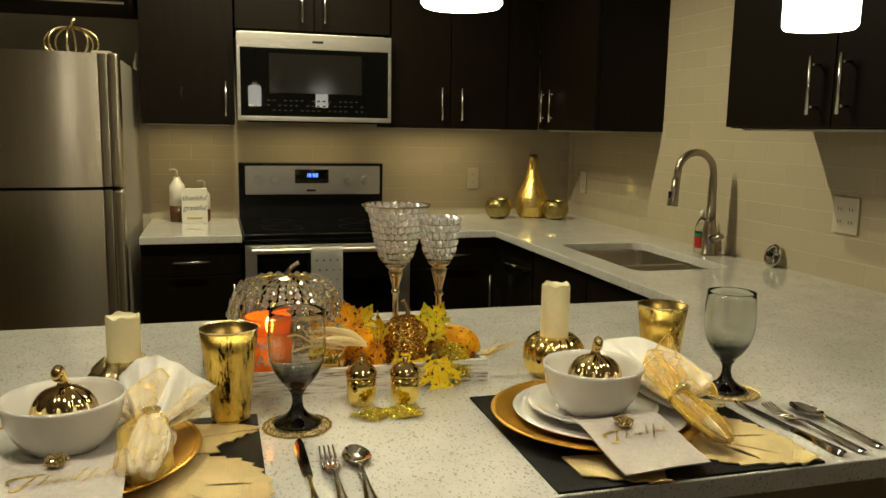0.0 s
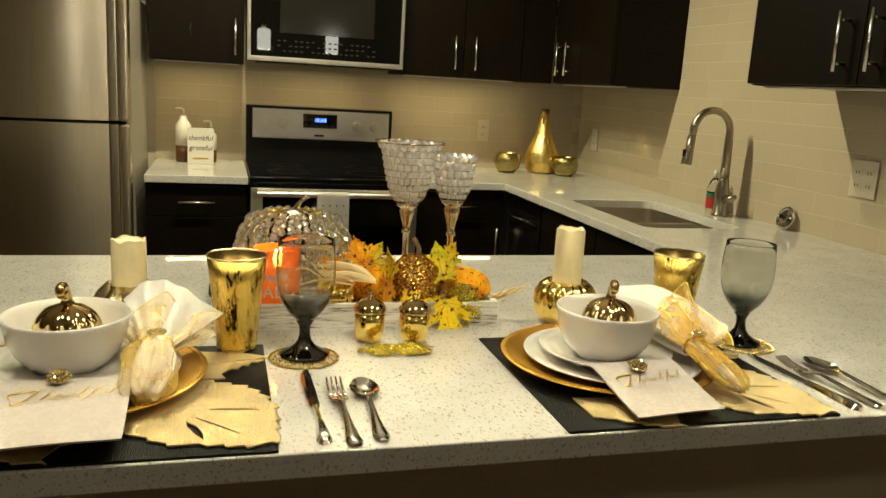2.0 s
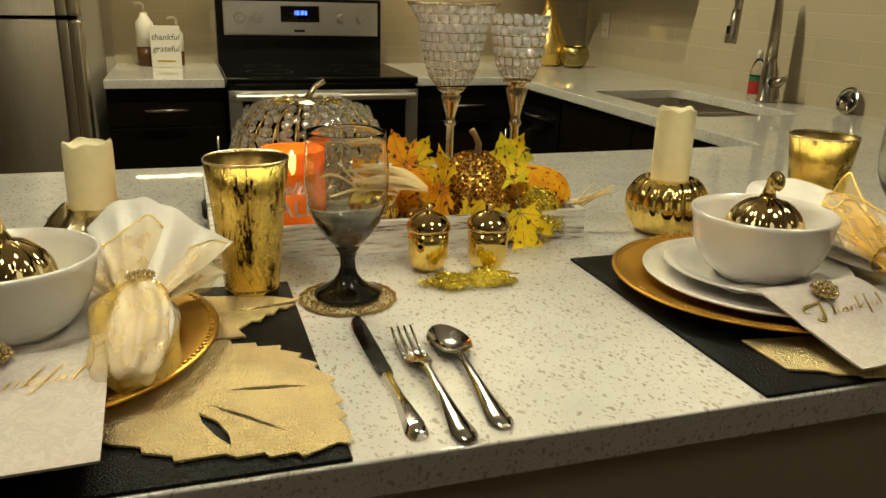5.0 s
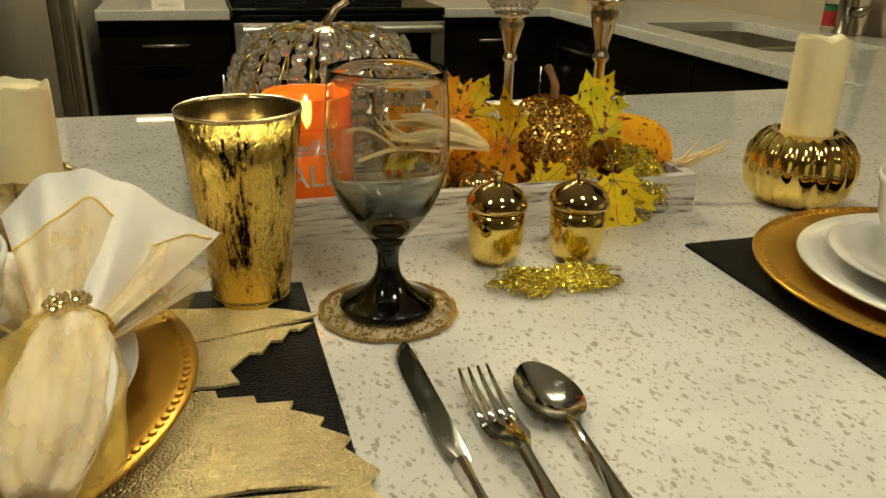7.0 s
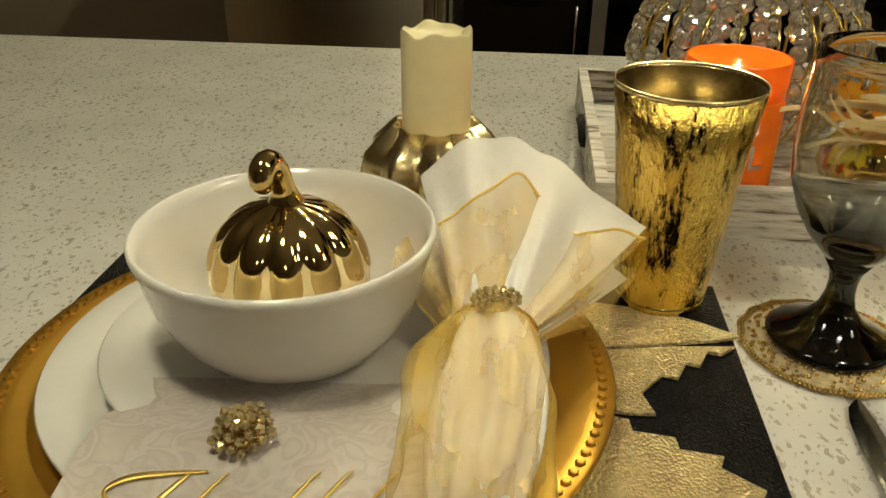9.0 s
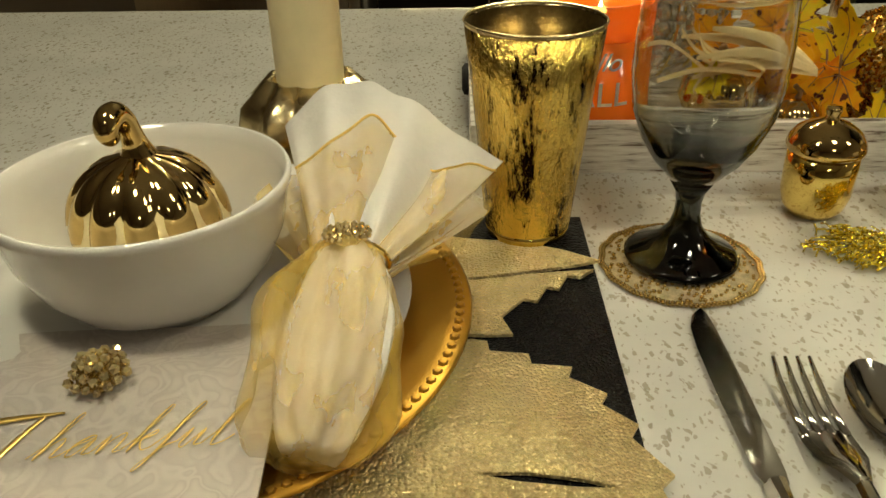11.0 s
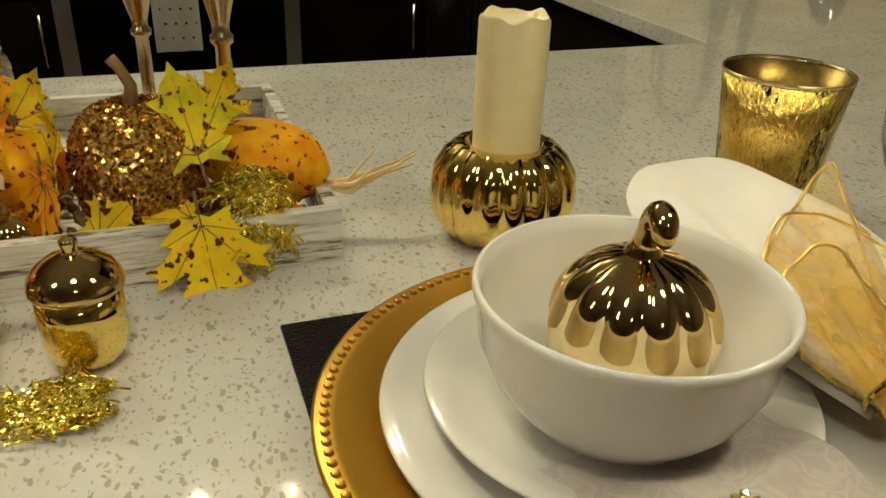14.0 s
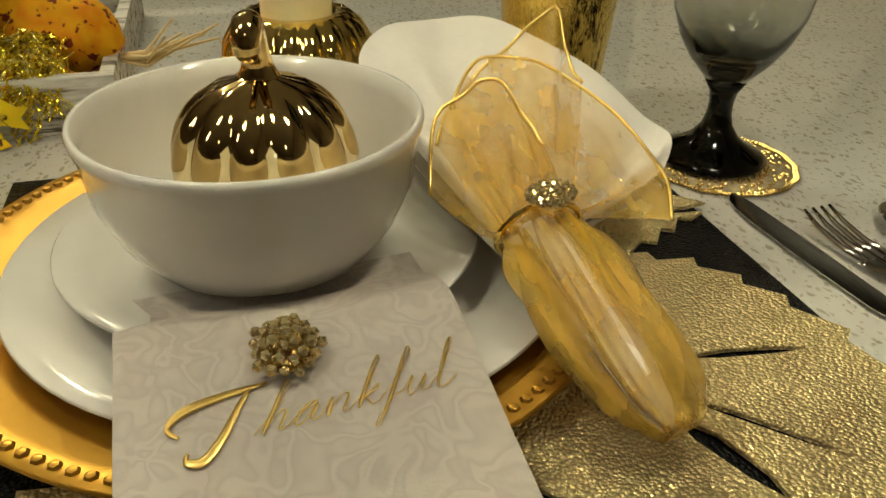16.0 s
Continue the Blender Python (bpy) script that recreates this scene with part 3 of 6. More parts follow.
base_cabinet("espresso base cabinet with a drawer", 0.412, WY - NF - 0.02, (-0.345, WY), 0, ((0.13, 1), (0.62, 1)))
base_cabinet("espresso corner base cabinet beside the range", 0.42, WY - NF - 0.02, (0.80, WY), 0, ((0.13, 1), (0.62, 1)))
base_cabinet("espresso sink base cabinet", 1.0, WX - RUN - 0.02, (WX, 3.03), -90, ((0.13, 2), (0.62, 2)), False, body_top=TOP - 0.24)
base_cabinet("espresso cabinet under the breakfast bar", 2.68, 0.55, (-1.49, 1.321), 180, ((0.13, 4), (0.62, 4)), False)
bpy.data.objects["base_cabinet.003"].matrix_world = pose(1.19, 1.321, 0, 0, 0, 180)

# ---- refrigerator ----


def refrigerator():
    fr = thing("refrigerator", "stainless steel top-freezer refrigerator", "refrigerator")
    x0, x1, y0, y1, h, seam = -1.09, -0.374, 3.26, 4.08, 1.63, 1.125
    part("body", boxed(x0 + 0.006, x1 - 0.008, y0 + 0.085, y1, 0.03, h - 0.01, bevel=0.004), GREYPL, fr, "grey textured side panel")
    part("gasket", boxed(x0 + 0.02, x1 - 0.02, y0 + 0.07, y0 + 0.085, 0.06, h - 0.02), DARKGAP, fr, smooth=False)
    part("hinge_cover", boxed(x1 - 0.10, x1 - 0.03, y0 + 0.03, y0 + 0.15, h - 0.01, h + 0.012, bevel=0.006), GREYPL, fr)
    for name, z0, z1 in (("freezer_door", seam + 0.006, h), ("fridge_door", 0.06, seam - 0.006)):
        bm = bmesh.new()
        n = 24
        prof = [(x0 + (x1 - 0.075 - x0) * k / n, y0 - 0.034 * (1 - (2 * k / n - 1) ** 2)) for k in range(n + 1)]
        out = [(x1 - 0.075, y0 + 0.068), (x0, y0 + 0.068)] + prof
        slab(out, z0, z1, bm)
        d = part(name, bm, STEELV, fr, "brushed stainless door")
        hz0, hz1 = (z0, z1) if name == "freezer_door" else (z0 + 0.30, z1)
        g = bmesh.new()
        box(g, x1 - 0.074, x1 - 0.040, y0 - 0.004, y0 + 0.066, z0, z1, bevel=0.006)
        part("edge_grip", g, STEELV, d)
        part("handle", boxed(x1 - 0.038, x1, y0 - 0.022, y0 + 0.062, hz0, hz1, bevel=0.011, segs=3), STEELV, d, "full-length stainless handle")
    for k in range(2):
        part("foot", boxed(x0 + 0.05 + k * 0.55, x0 + 0.11 + k * 0.55, y0 + 0.12, y0 + 0.18, 0, 0.031), BLACKPL, fr, smooth=False)
    return fr


refrigerator()


def wire_pumpkin(at):
    p = thing("wire_pumpkin", "thick gold wire pumpkin ornament on the refrigerator", "ornament", at)
    for k in range(8):
        a = 2 * math.pi * k / 8
        pts = [(0.100 * math.sin(u) ** 0.8 * math.cos(a), 0.100 * math.sin(u) ** 0.8 * math.sin(a), 0.0655 - 0.060 * math.cos(u)) for u in (math.pi * (0.02 + 0.96 * j / 14) for j in range(15))]
        part("rib", tube(bmesh.new(), pts, 0.0052, 8), SOFTGOLD, p)
    part("stem", tube(bmesh.new(), [(0, 0, 0.12), (0.004, 0, 0.145), (0.018, 0, 0.162)], 0.008, 8), SOFTGOLD, p)


wire_pumpkin((-0.575, 3.52, 1.62))

# ---- range and microwave ----


def cooking_range():
    x0, x1 = 0.073, 0.793
    r = thing("range", "stainless and black electric range with a glass cooktop", "range")
    yf = NF - 0.055
    part("body", boxed(x0, x1, yf + 0.045, WY - 0.012, 0.08, TOP - 0.02, bevel=0.003), BLACKPL, r)
    part("cooktop", boxed(x0 - 0.001, x1 + 0.001, yf + 0.01, WY - 0.09, TOP - 0.018, TOP + 0.008, bevel=0.005), BLACKGLASS, r, "black glass cooktop")
    for bx, by, br in ((0.25, 3.62, 0.09), (0.62, 3.62, 0.11), (0.25, 3.88, 0.075), (0.62, 3.88, 0.075)):
        bm = lathe([(br - 0.002, 0), (br, 0)], 40)
        bmesh.ops.translate(bm, vec=(bx, by, TOP + 0.0083), verts=bm.verts)
        part("burner_ring", bm, PRINT, r, "faint grey burner ring")
    back = part("backguard", boxed(x0, x1, WY - 0.10, WY - 0.012, TOP - 0.01, 1.19, bevel=0.004), BLACKPL, r)
    yb = WY - 0.10
    bm = boxed(x0 + 0.03, x1 - 0.018, yb - 0.012, yb, 1.035, 1.177, bevel=0.004)
    panel = part("control_panel", bm, STEEL, back, "brushed stainless control panel")
    part("display", boxed(0.345, 0.512, yb - 0.016, yb - 0.012, 1.092, 1.160, bevel=0.003), BLACKGLASS, panel)
    for k, w in enumerate((0.004, 0.010, 0.003, 0.010, 0.010)):
        x = 0.405 + sum((0.004, 0.010, 0.003, 0.010, 0.010)[:k]) + 0.004 * k
        part("digit", boxed(x, x + w, yb - 0.0172, yb - 0.016, 1.122, 1.140), BLUE, panel, "lit blue clock digit", smooth=False)
    for k in range(6):
        part("button", boxed(0.355 + k * 0.025, 0.370 + k * 0.025, yb - 0.0165, yb - 0.0158, 1.098, 1.104), PRINT, panel, smooth=False)
    part("badge", boxed(0.402, 0.448, yb - 0.0135, yb - 0.0118, 1.050, 1.060), PRINT, panel, smooth=False)
    for kx in (0.168, 0.248, 0.612, 0.700):
        bm = lathe([(0.0, 0.030), (0.019, 0.030), (0.021, 0.026), (0.022, 0.004), (0.024, 0.0)], 24)
        box(bm, -0.004, 0.004, -0.020, 0.020, 0.030, 0.040, bevel=0.002)
        bmesh.ops.transform(bm, matrix=pose(kx, yb - 0.012, 1.108, 90), verts=bm.verts)
        part("knob", bm, STEEL, panel, "stainless knob")
    door = part("oven_door", boxed(x0 + 0.004, x1 - 0.004, yf, yf + 0.044, 0.27, TOP - 0.035, bevel=0.004), BLACKGLASS, r, "black glass oven door")
    part("trim", boxed(x0 + 0.004, x1 - 0.004, yf - 0.006, yf, TOP - 0.075, TOP - 0.037, bevel=0.002), STEEL, door)
    for sx in (x0 + 0.004, x1 - 0.052):
        part("side_trim", boxed(sx, sx + 0.048, yf - 0.004, yf, 0.275, TOP - 0.076, bevel=0.001), STEEL, door)
    hb = tube(bmesh.new(), [(x0 + 0.03, yf - 0.055, TOP - 0.055), (x1 - 0.03, yf - 0.055, TOP - 0.055)], 0.012, 14)
    for sx in (x0 + 0.06, x1 - 0.06):
        box(hb, sx - 0.012, sx + 0.012, yf - 0.055, yf - 0.004, TOP - 0.064, TOP - 0.046, bevel=0.003)
    part("handle", hb, STEEL, door, "stainless oven handle")
    part("drawer", boxed(x0 + 0.004, x1 - 0.004, yf + 0.005, yf + 0.044, 0.09, 0.262, bevel=0.004), STEEL, r)
    for sx in (x0 + 0.03, x1 - 0.07):
        part("foot", boxed(sx, sx + 0.04, yf + 0.1, yf + 0.14, 0.0, 0.081), BLACKPL, r, smooth=False)
    return yf


RANGE_Y = cooking_range()


def dish_towel():
    x0, x1, yb, z = 0.345, 0.478, RANGE_Y - 0.055, TOP - 0.055
    bm = bmesh.new()
    path = [(yb + 0.0145, z - 0.16)] + [(yb + 0.0145, z - 0.02)] + [(yb + 0.0145 * math.cos(a), z + 0.0145 * math.sin(a)) for a in (math.pi * k / 8 for k in range(9))] + [(yb - 0.0150, z - 0.25 * k / 8) for k in range(1, 9)]
    rows = []
    for i, (y, zz) in enumerate(path):
        rows.append([bm.verts.new((x0 + (x1 - x0) * k / 10, y - (0.003 * math.sin(k * 1.3 + 1) * min(1, max(0, i - 10) / 5)), zz)) for k in range(11)])
    for a, b in zip(rows, rows[1:]):
        for k in range(10):
            bm.faces.new((a[k], a[k + 1], b[k + 1], b[k]))
    bmesh.ops.solidify(bm, geom=bm.faces[:], thickness=-0.0025)
    t = tagged(part("dish_towel", bm, LINEN), "white dish towel with small grey dots on the oven handle", "towel")
    rnd = random.Random(4)
    for i in range(5):
        for k in range(4):
            px, pz = x0 + 0.022 + k * 0.029 + (i % 2) * 0.012, z - 0.04 - i * 0.042
            d = lathe([(0.0, 0.0), (0.0042, 0.0)], 6)
            bmesh.ops.transform(d, matrix=pose(px, yb - 0.0255, pz, 90, 0, rnd.uniform(0, 60)), verts=d.verts)
            part("dot", d, PRINT, t, smooth=False)


dish_towel()


def microwave():
    x0, x1, z0, z1, y = 0.066, 0.766, 1.395, 1.785, WY - 0.42
    m = thing("microwave", "stainless over-the-range microwave with a black glass door", "microwave")
    part("body", boxed(x0 + 0.004, x1 - 0.004, y + 0.03, WY - 0.002, z0 + 0.004, z1), BLACKPL, m, smooth=False)
    part("grease_shield", boxed(x0 + 0.05, x1 - 0.05, y + 0.05, WY - 0.05, z0 - 0.006, z0 + 0.004, bevel=0.002), BLACKPL, m)
    fb = bmesh.new()
    box(fb, x0, x1, y, y + 0.03, z1 - 0.068, z1, bevel=0.003)
    part("top_trim", fb, STEEL, m, "stainless vent trim")
    part("badge", boxed(0.40, 0.45, y - 0.0016, y, z1 - 0.04, z1 - 0.03), PRINT, m, smooth=False)
    d = part("door", boxed(x0 + 0.016, x1 - 0.016, y + 0.002, y + 0.03, z0 + 0.022, z1 - 0.070, bevel=0.002), BLACKGLASS, m, "black glass door")
    part("window", boxed(x0 + 0.14, x1 - 0.14, y - 0.001, y + 0.002, z0 + 0.125, z1 - 0.09, bevel=0.001), WINDOWGL, d)
    part("bottom_trim", boxed(x0, x1, y - 0.002, y + 0.03, z0, z0 + 0.021, bevel=0.003), STEEL, m)
    for sx in (x0, x1 - 0.015):
        part("side_trim", boxed(sx, sx + 0.015, y - 0.002, y + 0.03, z0 + 0.0212, z1 - 0.0682, bevel=0.002), STEEL, m)
    for i in range(3):
        for k in range(18):
            if (i * 7 + k * 3) % 5 == 0:
                continue
            bx = x0 + 0.13 + k * 0.025
            part("button", boxed(bx, bx + 0.013, y + 0.0008, y + 0.0022, z0 + 0.045 + i * 0.022, z0 + 0.051 + i * 0.022), PRINT, d, smooth=False)


microwave()


def dishwasher():
    y0, y1 = 3.04, 3.43
    d = thing("dishwasher", "black dishwasher with a curved bar handle", "dishwasher")
    part("body", boxed(RUN + 0.045, WX - 0.01, y0 + 0.004, y1 - 0.004, 0.10, TOP - 0.036), BLACKPL, d, smooth=False)
    part("plinth", boxed(RUN + 0.09, WX - 0.01, y0 + 0.004, y1 - 0.004, 0.0, 0.10), DARKGAP, d, smooth=False)
    door = part("door", boxed(RUN + 0.02, RUN + 0.045, y0 + 0.004, y1 - 0.004, 0.12, TOP - 0.04, bevel=0.004), BLACKPL, d)
    part("control_strip", boxed(RUN + 0.016, RUN + 0.02, y0 + 0.006, y1 - 0.006, TOP - 0.085, TOP - 0.042, bevel=0.001), BLACKGLASS, door)
    pts = [(RUN + 0.022 - 0.045 * math.sin(math.pi * k / 10), y0 + 0.035 + (y1 - y0 - 0.07) * k / 10, TOP - 0.125) for k in range(11)]
    part("handle", tube(bmesh.new(), pts, 0.011, 10), BLACKGLASS, door, "glossy black curved handle")


dishwasher()

# ---- sink wall ----


def sink():
    s = thing("sink", "double-bowl stainless undermount sink", "sink")
    ym = 2.63
    for a, b in ((SY0 - 0.01, ym - 0.012), (ym + 0.012, SY1 + 0.01)):
        bm = bmesh.new()
        box(bm, SX0 - 0.01, SX1 + 0.01, a, b, TOP - 0.22, TOP - 0.034, bevel=0.03, segs=4)
        top = [f for f in bm.faces if f.calc_center_median().z > TOP - 0.066]
        bmesh.ops.delete(bm, geom=top, context="FACES")
        for v in bm.verts:
            if v.co.z > TOP - 0.07:
                v.co.z = TOP - 0.0345
        bmesh.ops.reverse_faces(bm, faces=bm.faces[:])
        part("bowl", bm, SINKSTEEL, s, "brushed steel basin")
        d = lathe([(0.0, 0.001), (0.03, 0.001), (0.042, 0.004), (0.045, 0.0)], 24)
        bmesh.ops.translate(d, vec=(1.5, (a + b) / 2, TOP - 0.219), verts=d.verts)
        part("drain", d, CHROME, s)
    part("divider", boxed(SX0 - 0.008, SX1 + 0.008, ym - 0.011, ym + 0.011, TOP - 0.10, TOP - 0.036, bevel=0.006), STEEL, s)


sink()


def faucet(at):
    f = thing("faucet", "brushed nickel gooseneck pull-down kitchen faucet", "faucet", at, 0)
    part("base", lathe([(0.0, 0.0), (0.033, 0.0), (0.033, 0.006), (0.027, 0.012), (0.027, 0.09), (0.022, 0.12), (0.016, 0.16), (0.0, 0.16)], 28), SATIN, f)
    pts = [(0, 0, 0.14), (0, 0, 0.26)] + [(-0.078 + 0.078 * math.cos(a), 0.0, 0.312 + 0.080 * math.sin(a)) for a in (math.pi * k / 12 for k in range(12))] + [(-0.158, 0, 0.29)]
    part("neck", tube(bmesh.new(), pts, [0.019, 0.016] + [0.0135] * 12 + [0.0135], 14), SATIN, f)
    h = tube(bmesh.new(), [(-0.158, 0, 0.295), (-0.162, 0, 0.255), (-0.169, 0, 0.205), (-0.170, 0, 0.190)], [0.0145, 0.016, 0.0205, 0.0195], 16)
    head = part("spray_head", h, SATIN, f)
    part("button", boxed(-0.186, -0.180, -0.007, 0.007, 0.215, 0.245, bevel=0.002), BLACKPL, head)
    lv = tube(bmesh.new(), [(0, -0.02, 0.065), (0, -0.05, 0.068), (0.004, -0.075, 0.082)], [0.017, 0.016, 0.009], 12)
    part("lever", lv, SATIN, f)


faucet((1.79, 2.622, TOP))


def soap_bottle(at):
    b = thing("dish_soap", "small clear dish soap bottle with red and green label", "bottle", at)
    part("bottle", lathe([(0.0, 0.0), (0.024, 0.0), (0.026, 0.01), (0.026, 0.09), (0.018, 0.12), (0.009, 0.135), (0.0, 0.135)], 20), CLEARPL, b)
    part("label", lathe([(0.0264, 0.018), (0.0264, 0.062)], 20), RED, b)
    part("label", lathe([(0.0264, 0.062), (0.0264, 0.078)], 20), GREEN, b)
    part("cap", lathe([(0.0, 0.135), (0.010, 0.135), (0.010, 0.155), (0.006, 0.165), (0.0, 0.165)], 14), WHITEPL, b)


soap_bottle((1.800, 2.690, TOP))


def strainer(at):
    s = thing("sink_strainer", "chrome sink strainer leaning on the tiles", "strainer", at)
    bm = lathe([(0.0, 0.010), (0.012, 0.010), (0.014, 0.004), (0.030, 0.002), (0.034, 0.006), (0.040, 0.004), (0.041, 0.0), (0.0, 0.0)], 28)
    bmesh.ops.transform(bm, matrix=pose(0, 0, 0.041, 0, -72, 0), verts=bm.verts)
    part("disc", bm, CHROME, s)
    k = tube(bmesh.new(), [(-0.004, 0, 0.043), (-0.024, 0, 0.049)], [0.006, 0.009], 10)
    part("knob", k, BLACKPL, s)


strainer((1.852, 2.33, TOP))


def outlet_plate(name, label, at, turn, gangs=1):
    o = thing(name, label, "outlet", at, turn, "wall plates")
    w = 0.066 + 0.040 * (gangs - 1)
    p = part("plate", boxed(-w / 2, w / 2, -0.006, 0.0, -0.057, 0.057, bevel=0.002), OUTLETPL, o)
    for g in range(gangs):
        cx = (g - (gangs - 1) / 2) * 0.046
        for cz in (-0.02, 0.02):
            face = part("socket", boxed(cx - 0.016, cx + 0.016, -0.0072, -0.006, cz - 0.014, cz + 0.014, bevel=0.0005), OUTLETPL, p)
            for sx in (-0.006, 0.006):
                part("slot", boxed(cx + sx - 0.0012, cx + sx + 0.0012, -0.0078, -0.0072, cz - 0.005, cz + 0.005), PRINT, face, smooth=False)


outlet_plate("outlet", "white wall outlet on the back tiles", (1.31, WY - 0.008, 1.11), 0)
outlet_plate("outlet", "white wall outlet near the corner", (WX - 0.008, 3.90, 1.10), -90)
outlet_plate("outlet", "white double wall outlet on the sink wall", (WX - 0.0075, 2.03, 1.125), -90, 2)

# ---- things on the back worktop ----


def mosaic_bowl(at, r):
    b = thing("mosaic_candle_bowl", "small gold mosaic mirror candle bowl", "candle holder", at, group="gold bowls in the corner")
    out = [(0.0, 0.0), (r * 0.55, 0.0), (r * 0.8, r * 0.25), (r, r * 0.75), (r * 0.97, r * 1.15), (r * 0.8, r * 1.5), (r * 0.74, r * 1.5), (r * 0.9, r * 1.12), (r * 0.92, r * 0.75), (r * 0.7, r * 0.28), (0.0, r * 0.12)]
    part("bowl", lathe(out, 30), OLIVEGOLD, b)
    bm = bmesh.new()
    for i in range(6):
        u = 0.3 + i * 0.2
        rr = r * (1.02 - 0.55 * abs(u - 0.85) ** 1.8)
        for k in range(20):
            a = 2 * math.pi * (k + 0.5 * (i % 2)) / 20
            m = Matrix.Translation((rr * math.cos(a), rr * math.sin(a), r * u)) @ pose(0, 0, 0, 0, (u - 0.85) * -40, math.degrees(a))
            bmesh.ops.create_cube(bm, size=1.0, matrix=m @ Matrix.Diagonal((0.002, r * 0.26, r * 0.17, 1)))
    part("mosaic", bm, OLIVEGOLD, b, "small gold mirror squares", smooth=False)


mosaic_bowl((1.40, 3.94, TOP), 0.068)
mosaic_bowl((1.685, 3.84, TOP), 0.066)


def mosaic_vase(at):
    v = thing("mosaic_vase", "tall gold mosaic bottle vase in the corner", "vase", at)
    prof = [(0.0, 0.0), (0.062, 0.0), (0.078, 0.02), (0.089, 0.06), (0.086, 0.10), (0.066, 0.15), (0.043, 0.20), (0.030, 0.25), (0.022, 0.30), (0.021, 0.335), (0.012, 0.335), (0.012, 0.30), (0.0, 0.29)]
    part("body", lathe(prof, 32), VASEGOLD, v)
    bm = bmesh.new()
    for i in range(12):
        z = 0.02 + i * 0.025
        j = max(k for k in range(1, 9) if prof[k][1] <= z)
        (ra, za), (rb, zb) = prof[j], prof[j + 1]
        r = ra + (rb - ra) * (z - za) / (zb - za)
        n = max(10, int(r * 320))
        for k in range(n):
            a = 2 * math.pi * (k + 0.5 * (i % 2)) / n
            m = Matrix.Translation((r * math.cos(a), r * math.sin(a), z)) @ pose(0, 0, 0, 0, -math.degrees(math.atan2(rb - ra, zb - za)) * -1, math.degrees(a))
            bmesh.ops.create_cube(bm, size=1.0, matrix=m @ Matrix.Diagonal((0.0016, 0.013, 0.0235, 1)))
    part("mosaic", bm, VASEGOLD, v, "gold mirror squares", smooth=False)


mosaic_vase((1.60, 3.96, TOP))


def block_sign(at):
    s = thing("block_sign", "white block sign lettered thankful grateful", "sign", at)
    part("block", boxed(-0.058, 0.058, -0.012, 0.012, 0.0, 0.165, bevel=0.002), WHITEPL, s)
    for k, w in enumerate(("thankful", "grateful")):
        lettering("word", w, 0.034, INK, s, pose(0, -0.0125, 0.110 - k * 0.046, 90), 0.2)
    part("line", boxed(-0.035, 0.035, -0.0128, -0.012, 0.022, 0.030), GOLDFOIL, s, "unreadable gold line", smooth=False)


block_sign((-0.135, 3.90, TOP))


def pump_bottle(at, r, h, label):
    b = thing("pump_bottle", label, "bottle", at, group="soap bottles by the range")
    part("bottle", lathe([(0.0, h * 0.36), (r, h * 0.36), (r, h * 0.80), (r * 0.5, h * 0.92), (r * 0.4, h), (0.0, h)], 24), WHITEPL, b)
    part("soap", lathe([(0.0, 0.0), (r * 0.92, 0.0), (r * 0.99, 0.004), (r * 0.99, h * 0.36), (0.0, h * 0.36)], 24), AMBER, b, "brown soap in the clear lower half")
    bm = tube(bmesh.new(), [(0, 0, h), (0, 0, h + 0.028), (-0.012, 0, h + 0.034), (-0.035, 0, h + 0.030)], 0.006, 8)
    part("pump", bm, WHITEPL, b)


pump_bottle((-0.215, 3.985, TOP), 0.036, 0.215, "white pump soap bottle with brown lower half")
pump_bottle((-0.09, 4.0, TOP), 0.026, 0.16, "slim soap bottle behind the block sign")

# ---- lamps ----


def track_light():
    t = thing("track_light", "ceiling track light with four lit heads", "ceiling light", (0, TRACK_Y, HIGH))
    part("rail", boxed(-0.40, 0.80, -0.018, 0.018, -0.022, 0.0, bevel=0.002), NICKEL, t)
    for x in TRACK_X:
        part("arm", tube(bmesh.new(), [(x, 0, -0.02), (x, 0, -0.05)], 0.006, 8), NICKEL, t)
        bm = lathe([(0.024, -0.062), (0.030, -0.055), (0.034, -0.035), (0.020, 0.0), (0.0, 0.004)], 24)
        bmesh.ops.translate(bm, vec=(x, 0, -0.05), verts=bm.verts)
        hd = part("head", bm, NICKEL, t, "satin nickel lamp head")
        b = lathe([(0.0, -0.050), (0.016, -0.050)], 20)
        bmesh.ops.translate(b, vec=(x, 0, -0.05), verts=b.verts)
        part("bulb", b, BULB, hd, "lit lamp face")


track_light()


def pendant(at):
    p = thing("pendant_lamp", "lit frosted glass pendant lamp over the bar", "pendant lamp", at, group="pendant lamps over the bar")
    part("shade", lathe([(0.046, 0.0), (0.050, 0.004), (0.050, 0.15), (0.040, 0.162), (0.0, 0.165)], 32), SHADEGL, p, "glowing white glass shade")
    part("socket", lathe([(0.0, 0.165), (0.022, 0.165), (0.022, 0.205), (0.008, 0.215), (0.0, 0.215)], 20), NICKEL, p)
    part("cord", tube(bmesh.new(), [(0, 0, 0.21), (0, 0, HIGH - at[2] - 0.02)], 0.003, 6), BLACKPL, p)
    part("canopy", lathe([(0.0, HIGH - at[2] - 0.025), (0.05, HIGH - at[2] - 0.02), (0.055, HIGH - at[2]), (0.0, HIGH - at[2])], 24), NICKEL, p)


for px, py in PENDANTS:
    pendant((px, py, 1.52))


